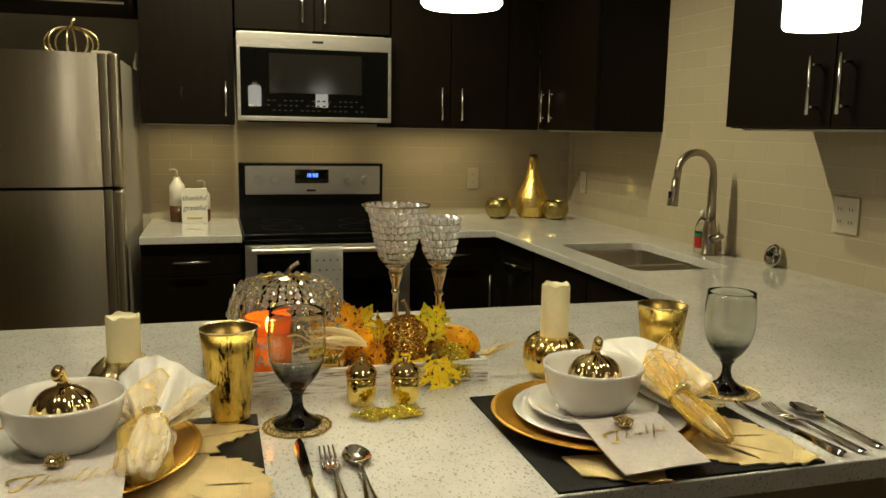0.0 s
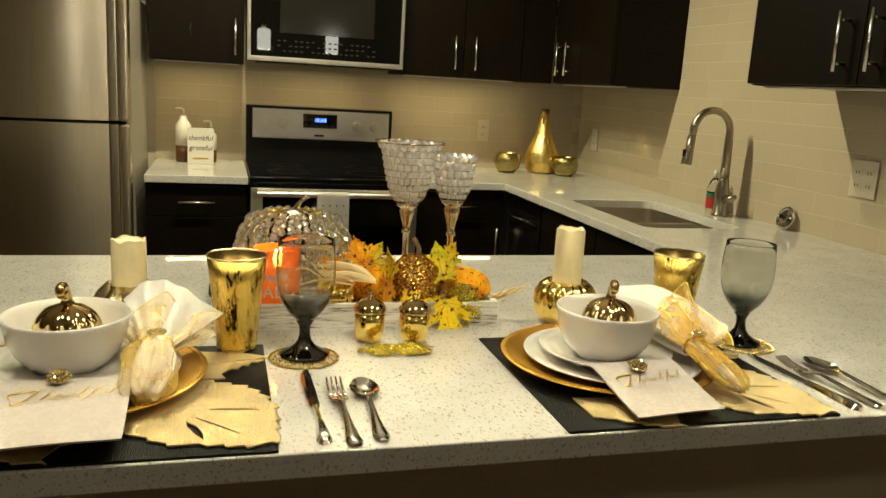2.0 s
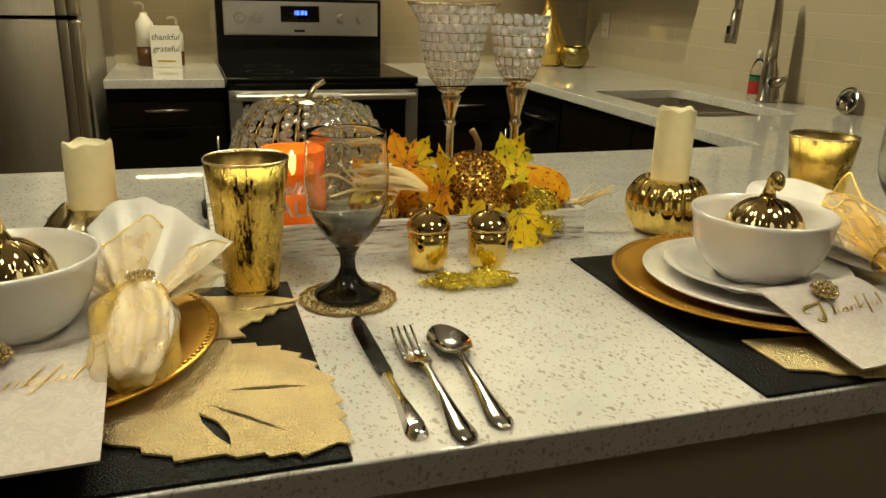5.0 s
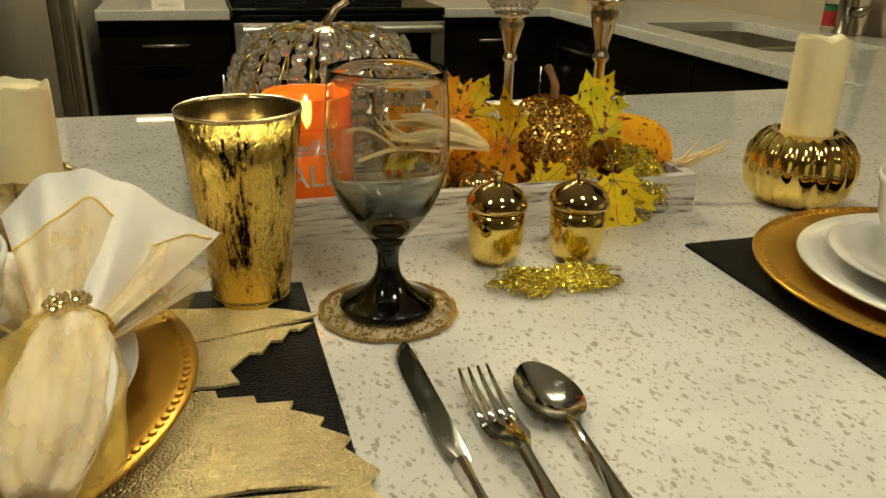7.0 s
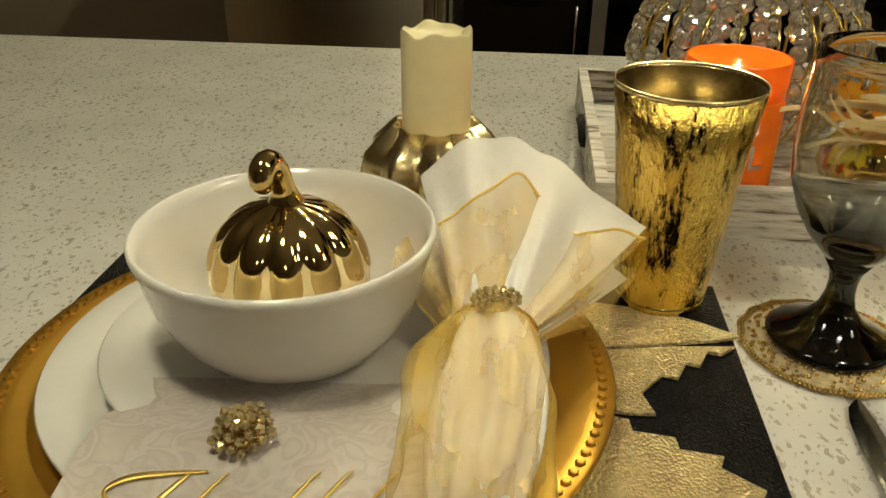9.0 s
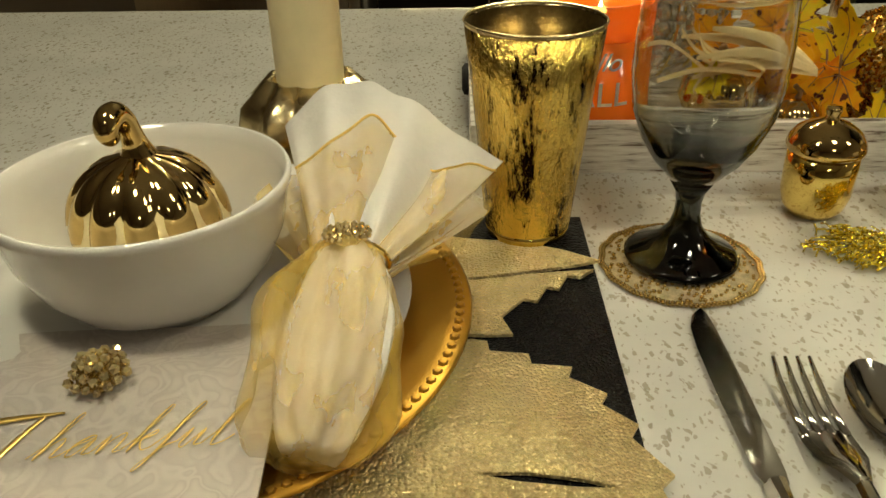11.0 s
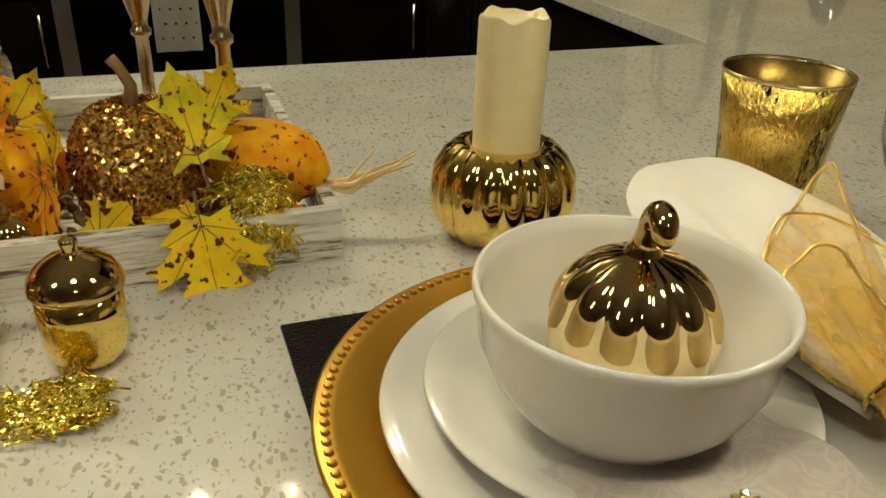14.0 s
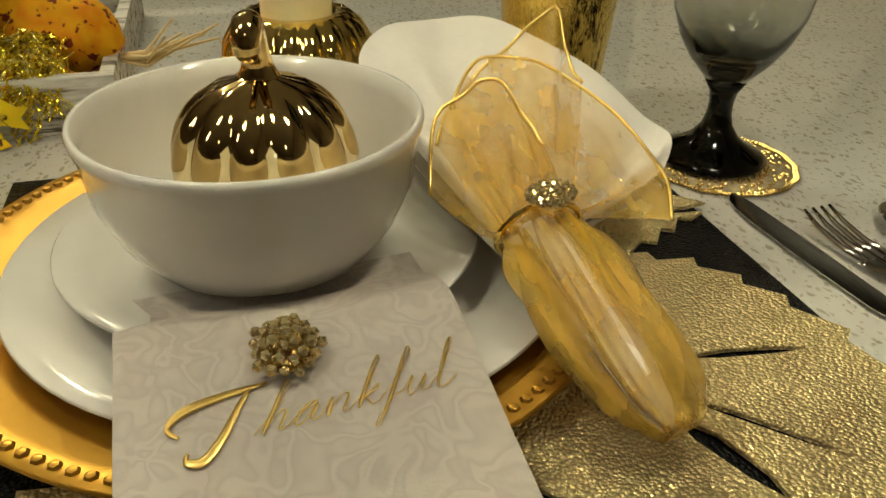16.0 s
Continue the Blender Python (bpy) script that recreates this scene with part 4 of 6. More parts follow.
def dome_light():
    d = thing("dome_light", "lit frosted flush ceiling lamp over the dining side", "ceiling light", (DOME[0], DOME[1], HIGH))
    part("pan", lathe([(0.0, -0.03), (0.165, -0.03), (0.17, -0.02), (0.17, 0.0), (0.0, 0.0)], 40), NICKEL, d, "satin nickel pan")
    part("diffuser", lathe([(0.0, -0.085), (0.07, -0.078), (0.12, -0.06), (0.155, -0.032), (0.0, -0.0305)], 40), DOMEGL, d, "glowing frosted glass")


dome_light()

# ---- place settings ----
LX, LY, RX, RY = -0.222, 1.103, 0.543, 1.090      # centres of the two chargers


def along(pts, u):
    """A point of a smooth line through pts, u from 0 to 1."""
    n = len(pts) - 1
    x = min(n - 1e-6, max(0.0, u * n))
    i = int(x)
    p = [pts[max(0, i - 1)], pts[i], pts[i + 1], pts[min(n, i + 2)]]
    t = x - i
    return 0.5 * ((2 * p[1]) + (p[2] - p[0]) * t + (2 * p[0] - 5 * p[1] + 4 * p[2] - p[3]) * t * t + (3 * p[1] - p[0] - 3 * p[2] + p[3]) * t ** 3)


def sheet(rows, thick=0.0):
    """A cloth from rows of points."""
    bm = bmesh.new()
    g = [[bm.verts.new(p) for p in r] for r in rows]
    for a, b in zip(g, g[1:]):
        for k in range(len(a) - 1):
            bm.faces.new((a[k], a[k + 1], b[k + 1], b[k]))
    bmesh.ops.recalc_face_normals(bm, faces=bm.faces[:])
    if thick:
        bmesh.ops.solidify(bm, geom=bm.faces[:], thickness=thick)
    return bm


def place_mat(x0, x1):
    m = tagged(part("place_mat", boxed(x0, x1, 0.873, 1.25, TOP, TOP + 0.0035, bevel=0.0012), MAT), "black grained leatherette place mat on the bar", "place mat", "place mats")
    return m


place_mat(-0.405, 0.025)
place_mat(0.385, 0.798)


def serrate(pts, teeth, depth):
    """Saw teeth along an open run of points, leaning to its end."""
    out = []
    for (x0, y0), (x1, y1) in zip(pts, pts[1:]):
        d = math.hypot(x1 - x0, y1 - y0)
        n = max(1, int(d / teeth))
        nx, ny = (y1 - y0) / d, -(x1 - x0) / d
        for k in range(n):
            a = k / n
            out.append((x0 + (x1 - x0) * a, y0 + (y1 - y0) * a))
            b = (k + 0.8) / n
            out.append((x0 + (x1 - x0) * b + nx * depth, y0 + (y1 - y0) * b + ny * depth))
    out.append(pts[-1])
    return out


def sliver(x0, y0, x1, y1, w):
    """A thin lens-shaped slit."""
    dx, dy = x1 - x0, y1 - y0
    d = math.hypot(dx, dy)
    nx, ny = -dy / d * w, dx / d * w
    return [(x0, y0), (x0 + dx * 0.35 + nx, y0 + dy * 0.35 + ny), (x0 + dx * 0.75 + nx * 0.8, y0 + dy * 0.75 + ny * 0.8), (x1, y1), (x0 + dx * 0.7 - nx * 0.5, y0 + dy * 0.7 - ny * 0.5), (x0 + dx * 0.3 - nx * 0.6, y0 + dy * 0.3 - ny * 0.6)]


def leaf_mat(cx, cy, tip, lean, group):
    """A gold leather leaf under the charger: three lobes with toothed edges and cut veins."""
    z0 = TOP + 0.0045
    th = 0.0022
    th_ = thing("leaf_place_mat", "gold embossed leather leaf with cut veins under the charger", "place mat", (cx, cy, z0), 0, group)
    c_, s_ = math.cos(radians(lean)), math.sin(radians(lean))

    def turned(pts):
        return [(x * c_ - y * s_, x * s_ + y * c_) for x, y in pts]

    upper = [(0.06, 0.112), (0.149, 0.113), (0.163, 0.109), (0.200, 0.104), (0.228, 0.093), (0.251, 0.079), (0.236, 0.0735), (0.205, 0.066), (0.168, 0.058), (0.06, 0.05)]
    part("upper_lobe", slab(turned(upper), 0, th), LEAFGOLD, th_)
    lower = [(0.06, 0.045), (0.168, 0.0545), (0.206, 0.0625), (0.245, 0.0675)] + serrate([(0.235, 0.058), (0.206, 0.031), (0.183, 0.0145)][::-1], 0.019, -0.007)[::-1] + [(0.189, -0.003), (0.175, -0.004), (0.06, 0.005)]
    part("second_lobe", slab(turned(lower), 0.0001, th + 0.0001), LEAFGOLD, th_)
    edge = [(0.174, -0.010), (0.219, -0.033), (0.2345, -0.055), (0.246, -0.078), (tip + 0.006, -0.111), (tip + 0.005, -0.150), (tip + 0.002, -0.200)]
    low = [(tip - 0.002, -0.216), (tip - 0.038, -0.224), (0.167, -0.213), (0.124, -0.207), (0.080, -0.172)]
    big = [(0.05, -0.04)] + [(0.165, -0.008)] + serrate(edge[::-1], 0.021, -0.0075)[::-1] + serrate(low[::-1], 0.022, -0.006)[::-1] + [(0.05, -0.14)]
    slits = [sliver(0.164, -0.110, 0.232, -0.119, 0.0038), sliver(0.147, -0.128, 0.208, -0.190, 0.0026), sliver(0.142, -0.141, 0.164, -0.197, 0.0065)]
    part("main_lobe", slab(big, 0.0002, th + 0.0002, holes=slits), LEAFGOLD, th_)
    side = [(-0.11, -0.12), (-0.02, -0.13)] + serrate([(0.02, -0.185), (0.0, -0.214), (0.006, -0.232), (-0.03, -0.226), (-0.075, -0.205), (-0.11, -0.185)][::-1], 0.024, -0.005)[::-1]
    part("side_lobe", slab(side, 0.0001, th + 0.0001), LEAFGOLD, th_)
    return th_


leaf_mat(LX, LY, 0.250, 0, "leaf mats")
leaf_mat(RX, RY, 0.252, -12, "leaf mats")


def charger(cx, cy):
    c = thing("charger_plate", "matte gold charger plate with a beaded rim", "charger plate", (cx, cy, TOP + 0.007), 0, "charger plates")
    r = 0.165
    prof = [(0.0, 0.0), (0.10, 0.0), (0.125, 0.004), (0.150, 0.0125), (r, 0.0155), (r + 0.0008, 0.0168), (r - 0.001, 0.0180), (0.152, 0.0162), (0.126, 0.0075), (0.115, 0.004), (0.0, 0.0035)]
    part("dish", lathe(prof, 96), CHARGER, c)
    bm = bmesh.new()
    n = 132
    for k in range(n):
        a = 2 * math.pi * k / n
        ball(bm, ((r - 0.006) * math.cos(a), (r - 0.006) * math.sin(a), 0.0172), 0.0030, 6, 4, 0.7)
    part("beaded_rim", bm, CHARGER, c)


charger(LX, LY)
charger(RX, RY)


def plate(cx, cy, z, r, label):
    p = thing("plate", label, "plate", (cx, cy, z), 0, "white plates")
    prof = [(0.0, 0.002), (r * 0.55, 0.002), (r * 0.58, 0.0), (r * 0.62, 0.0), (r * 0.66, 0.003), (r * 0.85, 0.0095), (r, 0.0155), (r + 0.0012, 0.017), (r, 0.0182), (r * 0.86, 0.0128), (r * 0.68, 0.0068), (r * 0.6, 0.0055), (0.0, 0.0055)]
    return part("plate_body", lathe(prof, 80), PORCELAIN, p)


plate(RX + 0.006, RY - 0.003, TOP + 0.0108, 0.136, "large white porcelain dinner plate on the charger")
plate(RX - 0.004, RY + 0.002, TOP + 0.0205, 0.102, "small white porcelain plate on the dinner plate")
plate(LX - 0.006, LY + 0.006, TOP + 0.0108, 0.136, "large white porcelain dinner plate on the charger")
plate(LX - 0.010, LY + 0.008, TOP + 0.0205, 0.102, "small white porcelain plate on the dinner plate")


def cereal_bowl(cx, cy, z, r, h):
    b = thing("bowl", "deep white porcelain bowl holding a gold pumpkin", "bowl", (cx, cy, z), 0, "white bowls")
    prof = [(0.0, 0.003), (0.036, 0.003), (0.037, 0.0), (0.042, 0.0), (0.044, 0.004), (0.056, 0.012), (0.066, 0.026), (0.0735, h * 0.58), (r - 0.0022, h - 0.009), (r - 0.0005, h - 0.006), (r, h - 0.0025), (r - 0.001, h), (r - 0.003, h - 0.0005), (r - 0.0052, h - 0.009), (0.069, h * 0.56), (0.061, 0.026), (0.050, 0.014), (0.035, 0.009), (0.0, 0.008)]
    part("bowl_body", lathe(prof, 80), PORCELAIN, b)


cereal_bowl(0.5335, 1.084, TOP + 0.0262, 0.0785, 0.077)
cereal_bowl(-0.2345, 1.116, TOP + 0.0262, 0.0800, 0.074)


def ceramic_pumpkin(at, turn):
    p = thing("ceramic_pumpkin", "gold glazed ceramic pumpkin with a dark gold cap", "pumpkin", at, turn, "ceramic pumpkins")
    n = 12

    def lobes(depth):
        return lambda a, i: 1 - depth * (1 - abs(math.cos(a * n / 2)) ** 0.6)

    body = [(0.0, 0.0), (0.022, 0.0), (0.036, 0.010), (0.0430, 0.026), (0.0432, 0.040), (0.0385, 0.056), (0.028, 0.067), (0.012, 0.073), (0.0, 0.074)]
    part("body", lathe(body, 72, wave=lobes(0.05)), PALEGOLD, p, "pale gold ribbed body")
    bm = bmesh.new()
    segs, rows = 72, 9
    grid = []
    for k in range(segs):
        a = 2 * math.pi * k / segs
        lob = abs(math.cos(a * n / 2)) ** 0.6
        low = 0.046 - 0.006 * lob + 0.002 * math.sin(3 * a + 1)
        col = []
        for j in range(rows + 1):
            z = low + (0.0785 - low) * (j / rows)
            u = min(1.0, max(0.0, (z - 0.030) / 0.0485))
            r = 0.0425 * math.sqrt(max(0.0, 1 - u ** 2.7)) * (1 - 0.12 * (1 - lob)) + 0.0016
            r = max(r, 0.0065)
            col.append(bm.verts.new((r * math.cos(a), r * math.sin(a), z)))
        grid.append(col)
    for k in range(segs):
        for j in range(rows):
            bm.faces.new((grid[k][j], grid[(k + 1) % segs][j], grid[(k + 1) % segs][j + 1], grid[k][j + 1]))
    part("cap", bm, DARKGOLD, p, "dark mirror-gold scalloped cap")
    pts = [(0.002, 0, 0.074), (0.001, 0, 0.083), (-0.001, 0, 0.090), (-0.004, 0, 0.098), (-0.010, 0, 0.1035), (-0.0165, 0, 0.1015), (-0.018, 0, 0.096), (-0.0150, 0, 0.0925)]
    sp = [Vector(q) for q in pts]
    rad = [Vector((q, 0, 0)) for q in (0.0115, 0.0072, 0.0062, 0.0062, 0.0066, 0.0066, 0.0058, 0.0045)]
    part("stem", tube(bmesh.new(), [along(sp, k / 28) for k in range(29)], [along(rad, k / 28).x for k in range(29)], 16), DARKGOLD, p, "curled gold stem")


ceramic_pumpkin((-0.234, 1.116, TOP + 0.0345), 75)
ceramic_pumpkin((0.5385, 1.086, TOP + 0.0385), 76)


SCRIPT = {
    "h": ((0, 0.1), (0.4, 1.2), (0.55, 2.1), (0.42, 2.25), (0.33, 1.6), (0.28, 0.0), (0.42, 0.7), (0.65, 1.0), (0.8, 0.8), (0.8, 0.1), (1.08, 0.15)),
    "a": ((0, 0.15), (0.3, 0.6), (0.72, 0.95), (0.5, 1.0), (0.22, 0.6), (0.25, 0.1), (0.5, 0.1), (0.76, 0.9), (0.76, 0.15), (1.05, 0.15)),
    "n": ((0, 0.15), (0.2, 0.95), (0.25, 0.05), (0.4, 0.7), (0.65, 1.0), (0.8, 0.8), (0.8, 0.1), (1.05, 0.15)),
    "k": ((0, 0.15), (0.38, 1.2), (0.55, 2.1), (0.42, 2.25), (0.32, 1.5), (0.28, 0), (0.4, 0.6), (0.72, 1.0), (0.78, 0.8), (0.45, 0.55), (0.75, 0.05), (1.0, 0.15)),
    "f": ((0, 0.15), (0.45, 1.2), (0.68, 2.1), (0.55, 2.3), (0.43, 1.5), (0.35, 0), (0.28, -1.0), (0.14, -1.1), (0.18, -0.6), (0.45, 0.1), (0.8, 0.35)),
    "u": ((0, 0.35), (0.2, 0.95), (0.18, 0.2), (0.4, 0.05), (0.68, 0.9), (0.68, 0.15), (0.95, 0.15)),
    "l": ((0, 0.15), (0.38, 1.2), (0.55, 2.1), (0.42, 2.25), (0.31, 1.2), (0.35, 0.1), (0.7, 0.15), (0.95, 0.5)),
}


def note_card(x0, x1, y_top, profile, skew, label, scale, word_at):
    """A folded paper napkin that lies from the plate's well over the rims: profile of (distance, height) from its far edge."""
    c = thing("paper_napkin", label, "paper napkin", (0, 0, 0), 0, "paper napkins")
    run = [Vector((0, -d, z)) for d, z in profile]

    def on(u, v, h=0.0):
        p = along(run, v)
        return Vector((x0 + (x1 - x0) * u + skew * v, y_top + p.y + 0.012 * u, p.z + h + 0.0006 * math.sin(7 * u + 4 * v)))

    N = 20
    g = [[on(i / N, j / N) for i in range(N + 1)] for j in range(N + 1)]
    part("sheet", sheet(g, 0.0020), CARD, c, "soft white paper with a faint scroll print")
    w, d = x1 - x0, profile[-1][0]

    def lay(ob):
        for v in ob.data.vertices:
            v.co = on(0.5 + v.co.x / w, word_at - v.co.y / d, 0.0011 + max(0.0, v.co.z))

    word = bmesh.new()
    pen, sx, sy = -0.0275 * scale, 0.0137 * scale, 0.0074 * scale
    for letter in "hankful":
        run_ = [Vector((px, py, 0)) for px, py in SCRIPT[letter]]
        n_ = 6 * (len(run_) - 1)
        pts = [along(run_, q / n_) for q in range(n_ + 1)]
        drop = [max(0.0, pts[q].y - pts[min(n_, q + 1)].y) for q in range(n_ + 1)]
        wide = [0.00026 + 0.0026 * min(0.26, d_) for d_ in drop]
        tube(word, [(pen + (p.x + 0.42 * p.y) * sx, p.y * sy + 0.02 * (pen + p.x * sx), 0) for p in pts], [q * scale for q in wide], 5)
        pen += run_[-1].x * sx
    for v in word.verts:
        v.co.z *= 0.3
    lay(part("word", word, GOLDFOIL, c, "gold foil script"))
    k = scale
    t = bmesh.new()
    swash = [Vector(p) * k for p in ((-0.058, 0.005, 0), (-0.063, 0.009, 0), (-0.055, 0.0135, 0), (-0.038, 0.0158, 0), (-0.018, 0.017, 0))]
    leg = [Vector(p) * k for p in ((-0.026, 0.0165, 0), (-0.033, 0.010, 0), (-0.041, 0.001, 0), (-0.049, -0.005, 0), (-0.056, -0.004, 0), (-0.055, -0.001, 0))]
    tube(t, [along(swash, q / 14) for q in range(15)], [0.0004 + 0.0009 * math.sin(math.pi * q / 14) for q in range(15)], 5)
    tube(t, [along(leg, q / 16) for q in range(17)], [0.0006 + 0.0011 * math.sin(math.pi * q / 16) for q in range(17)], 5)
    for v in t.verts:
        v.co.z *= 0.3
    lay(part("swash_letter", t, GOLDFOIL, c))
    return on


def brooch(m, at):
    """A round cluster of rhinestone petals."""
    b = thing("brooch", "round rhinestone flower brooch on the paper napkin", "brooch", (0, 0, 0), 0, "rhinestone brooches")
    b.matrix_world = Matrix.Translation(at) @ m @ Matrix.Scale(0.96, 4)
    part("backing", lathe([(0.0, 0.0), (0.010, 0.0), (0.011, 0.003), (0.0, 0.004)], 20), BEADGOLD, b)
    rnd = random.Random(3)
    bm = bmesh.new()
    for ring, (n, r, z, s) in enumerate(((1, 0.0, 0.0130, 0.0036), (6, 0.0048, 0.0115, 0.0029), (11, 0.0092, 0.0085, 0.0027), (15, 0.0128, 0.0050, 0.0025))):
        for k in range(n):
            a = 2 * math.pi * (k + 0.3 * ring) / n
            q = r * (1 + 0.09 * math.cos(5 * a))
            bmesh.ops.create_icosphere(bm, subdivisions=1, radius=s * rnd.uniform(0.85, 1.15), matrix=Matrix.Translation((q * math.cos(a), q * math.sin(a), z)) @ pose(0, 0, 0, rnd.uniform(0, 90), rnd.uniform(0, 90), 0))
    tagged(part("stonework", bm, GEM, b, "sparkling pale gold stones", smooth=False), kind="stuff")


LP = ((0.0, 0.9400), (0.022, 0.9415), (0.040, 0.9490), (0.052, 0.9525), (0.068, 0.9532), (0.106, 0.9470), (0.140, 0.9430), (0.175, 0.9400), (0.206, 0.9395))
RP = ((0.0, 0.9400), (0.020, 0.9412), (0.034, 0.9480), (0.046, 0.9513), (0.060, 0.9519), (0.098, 0.9450), (0.130, 0.9390), (0.160, 0.9340), (0.185, 0.9310))
on_l = note_card(-0.300, -0.148, 1.068, LP, 0.006, "folded paper napkin with gold foil script under the bowl", 0.88, 0.615)
brooch(pose(0, 0, 0, 14), on_l(0.46, 0.455, 0.0030))
on_r = note_card(0.466, 0.602, 1.050, RP, 0.010, "folded paper napkin with gold foil script under the bowl", 0.80, 0.655)
brooch(pose(0, 0, 0, 16), on_r(0.46, 0.552, 0.0030))


def fan_rows(waist, half, top, folds, amp, seed, nu=60, nv=14, lift=0.0, sag=0.0):
    """A gathered cloth that opens from its waist to a free edge."""
    rnd = random.Random(seed)
    ph = [rnd.uniform(0, 6.28) for _ in range(4)]
    top = [Vector(p) for p in top]
    w, hx = Vector(waist), Vector(half)
    rows = []
    for j in range(nv + 1):
        v = j / nv
        row = []
        for i in range(nu + 1):
            u = i / nu
            a = w + hx * (2 * u - 1)
            b = along(top, u)
            p = a.lerp(b, v)
            p.z += amp * math.sin(v * math.pi * 0.85) * (math.sin(u * folds * 6.28 + ph[0]) * 0.6 + math.sin(u * folds * 14.1 + ph[1] + v * 2) * 0.25) + lift - sag * math.sin(math.pi * v)
            p.z += 0.0022 * (1 - v) * math.sin(u * folds * 18 + ph[2])
            row.append(p)
        rows.append(row)
    return rows


def tail_mesh(line, widths, heights, seed, folds=7, wr=0.09, nu=40, nv=22):
    """A soft gathered pouch along a line, flattened, with lengthwise creases."""
    rnd = random.Random(seed)
    ph = [rnd.uniform(0, 6.28) for _ in range(3)]
    line = [Vector(p) for p in line]
    wv = [Vector((q, 0, 0)) for q in widths]
    hv = [Vector((q, 0, 0)) for q in heights]
    bm = bmesh.new()
    rings = []
    for j in range(nv + 1):
        v = j / nv
        c = along(line, v)
        d = (along(line, min(1, v + 0.02)) - along(line, max(0, v - 0.02))).normalized()
        s = d.cross(Vector((0, 0, 1))).normalized()
        u_ = s.cross(d)
        w, h = along(wv, v).x, along(hv, v).x
        ring = []
        for k in range(nu):
            a = 2 * math.pi * k / nu
            q = 1 + wr * (1 - 2 * abs(math.sin(folds * a / 2 + ph[0] + 0.8 * v))) + wr * 0.6 * math.sin((folds * 2 + 1) * a + ph[1] - 3 * v) + wr * 0.3 * math.sin(4 * v + 2 * a + ph[2])
            q += 0.16 * noise.noise(Vector((3 * math.cos(a), 3 * math.sin(a), 5 * v + seed)))
            ring.append(bm.verts.new(c + s * (w * q * math.cos(a)) + u_ * (h * q * math.sin(a))))
        rings.append(ring)
    for a, b in zip(rings, rings[1:]):
        for k in range(nu):
            bm.faces.new((a[k], a[(k + 1) % nu], b[(k + 1) % nu], b[k]))
    bm.faces.new(rings[0][::-1])
    bm.faces.new(rings[-1])
    return bm


def napkin_ring(parent, at, axis, r, face):
    """A thin gold band with an oval rhinestone plate."""
    q = Vector(axis).to_track_quat("Z", "Y").to_matrix().to_4x4()
    bm = tube(bmesh.new(), [(r * math.cos(2 * math.pi * k / 24), r * 0.75 * math.sin(2 * math.pi * k / 24), 0) for k in range(24)], 0.0016, 8, True)
    bmesh.ops.transform(bm, matrix=Matrix.Translation(at) @ q, verts=bm.verts)
    band = part("band", bm, GOLD, parent, "thin gold ring")
    f = Vector(face)
    fq = (f - Vector(at)).to_track_quat("Z", "X").to_matrix().to_4x4()
    bm = bmesh.new()
    rnd = random.Random(9)
    for n, rr in ((1, 0.0), (6, 0.0045), (12, 0.0088), (16, 0.0122)):
        for k in range(n):
            a = 2 * math.pi * k / n
            bmesh.ops.create_icosphere(bm, subdivisions=1, radius=rnd.uniform(0.0019, 0.0025), matrix=Matrix.Translation((rr * 0.68 * math.cos(a), rr * 1.1 * math.sin(a), 0.003 - rr * 0.12)) @ pose(0, 0, 0, rnd.uniform(0, 90), rnd.uniform(0, 90), 0))
    lathe([(0.0, 0.0), (0.0105, 0.0), (0.0105, 0.001), (0.0, 0.002)], 16, bm)
    bmesh.ops.transform(bm, matrix=Matrix.Translation(f) @ fq @ Matrix.Scale(0.85, 4), verts=bm.verts)
    tagged(part("jewel", bm, GEM, band, "oval rhinestone plate", smooth=False), kind="stuff")


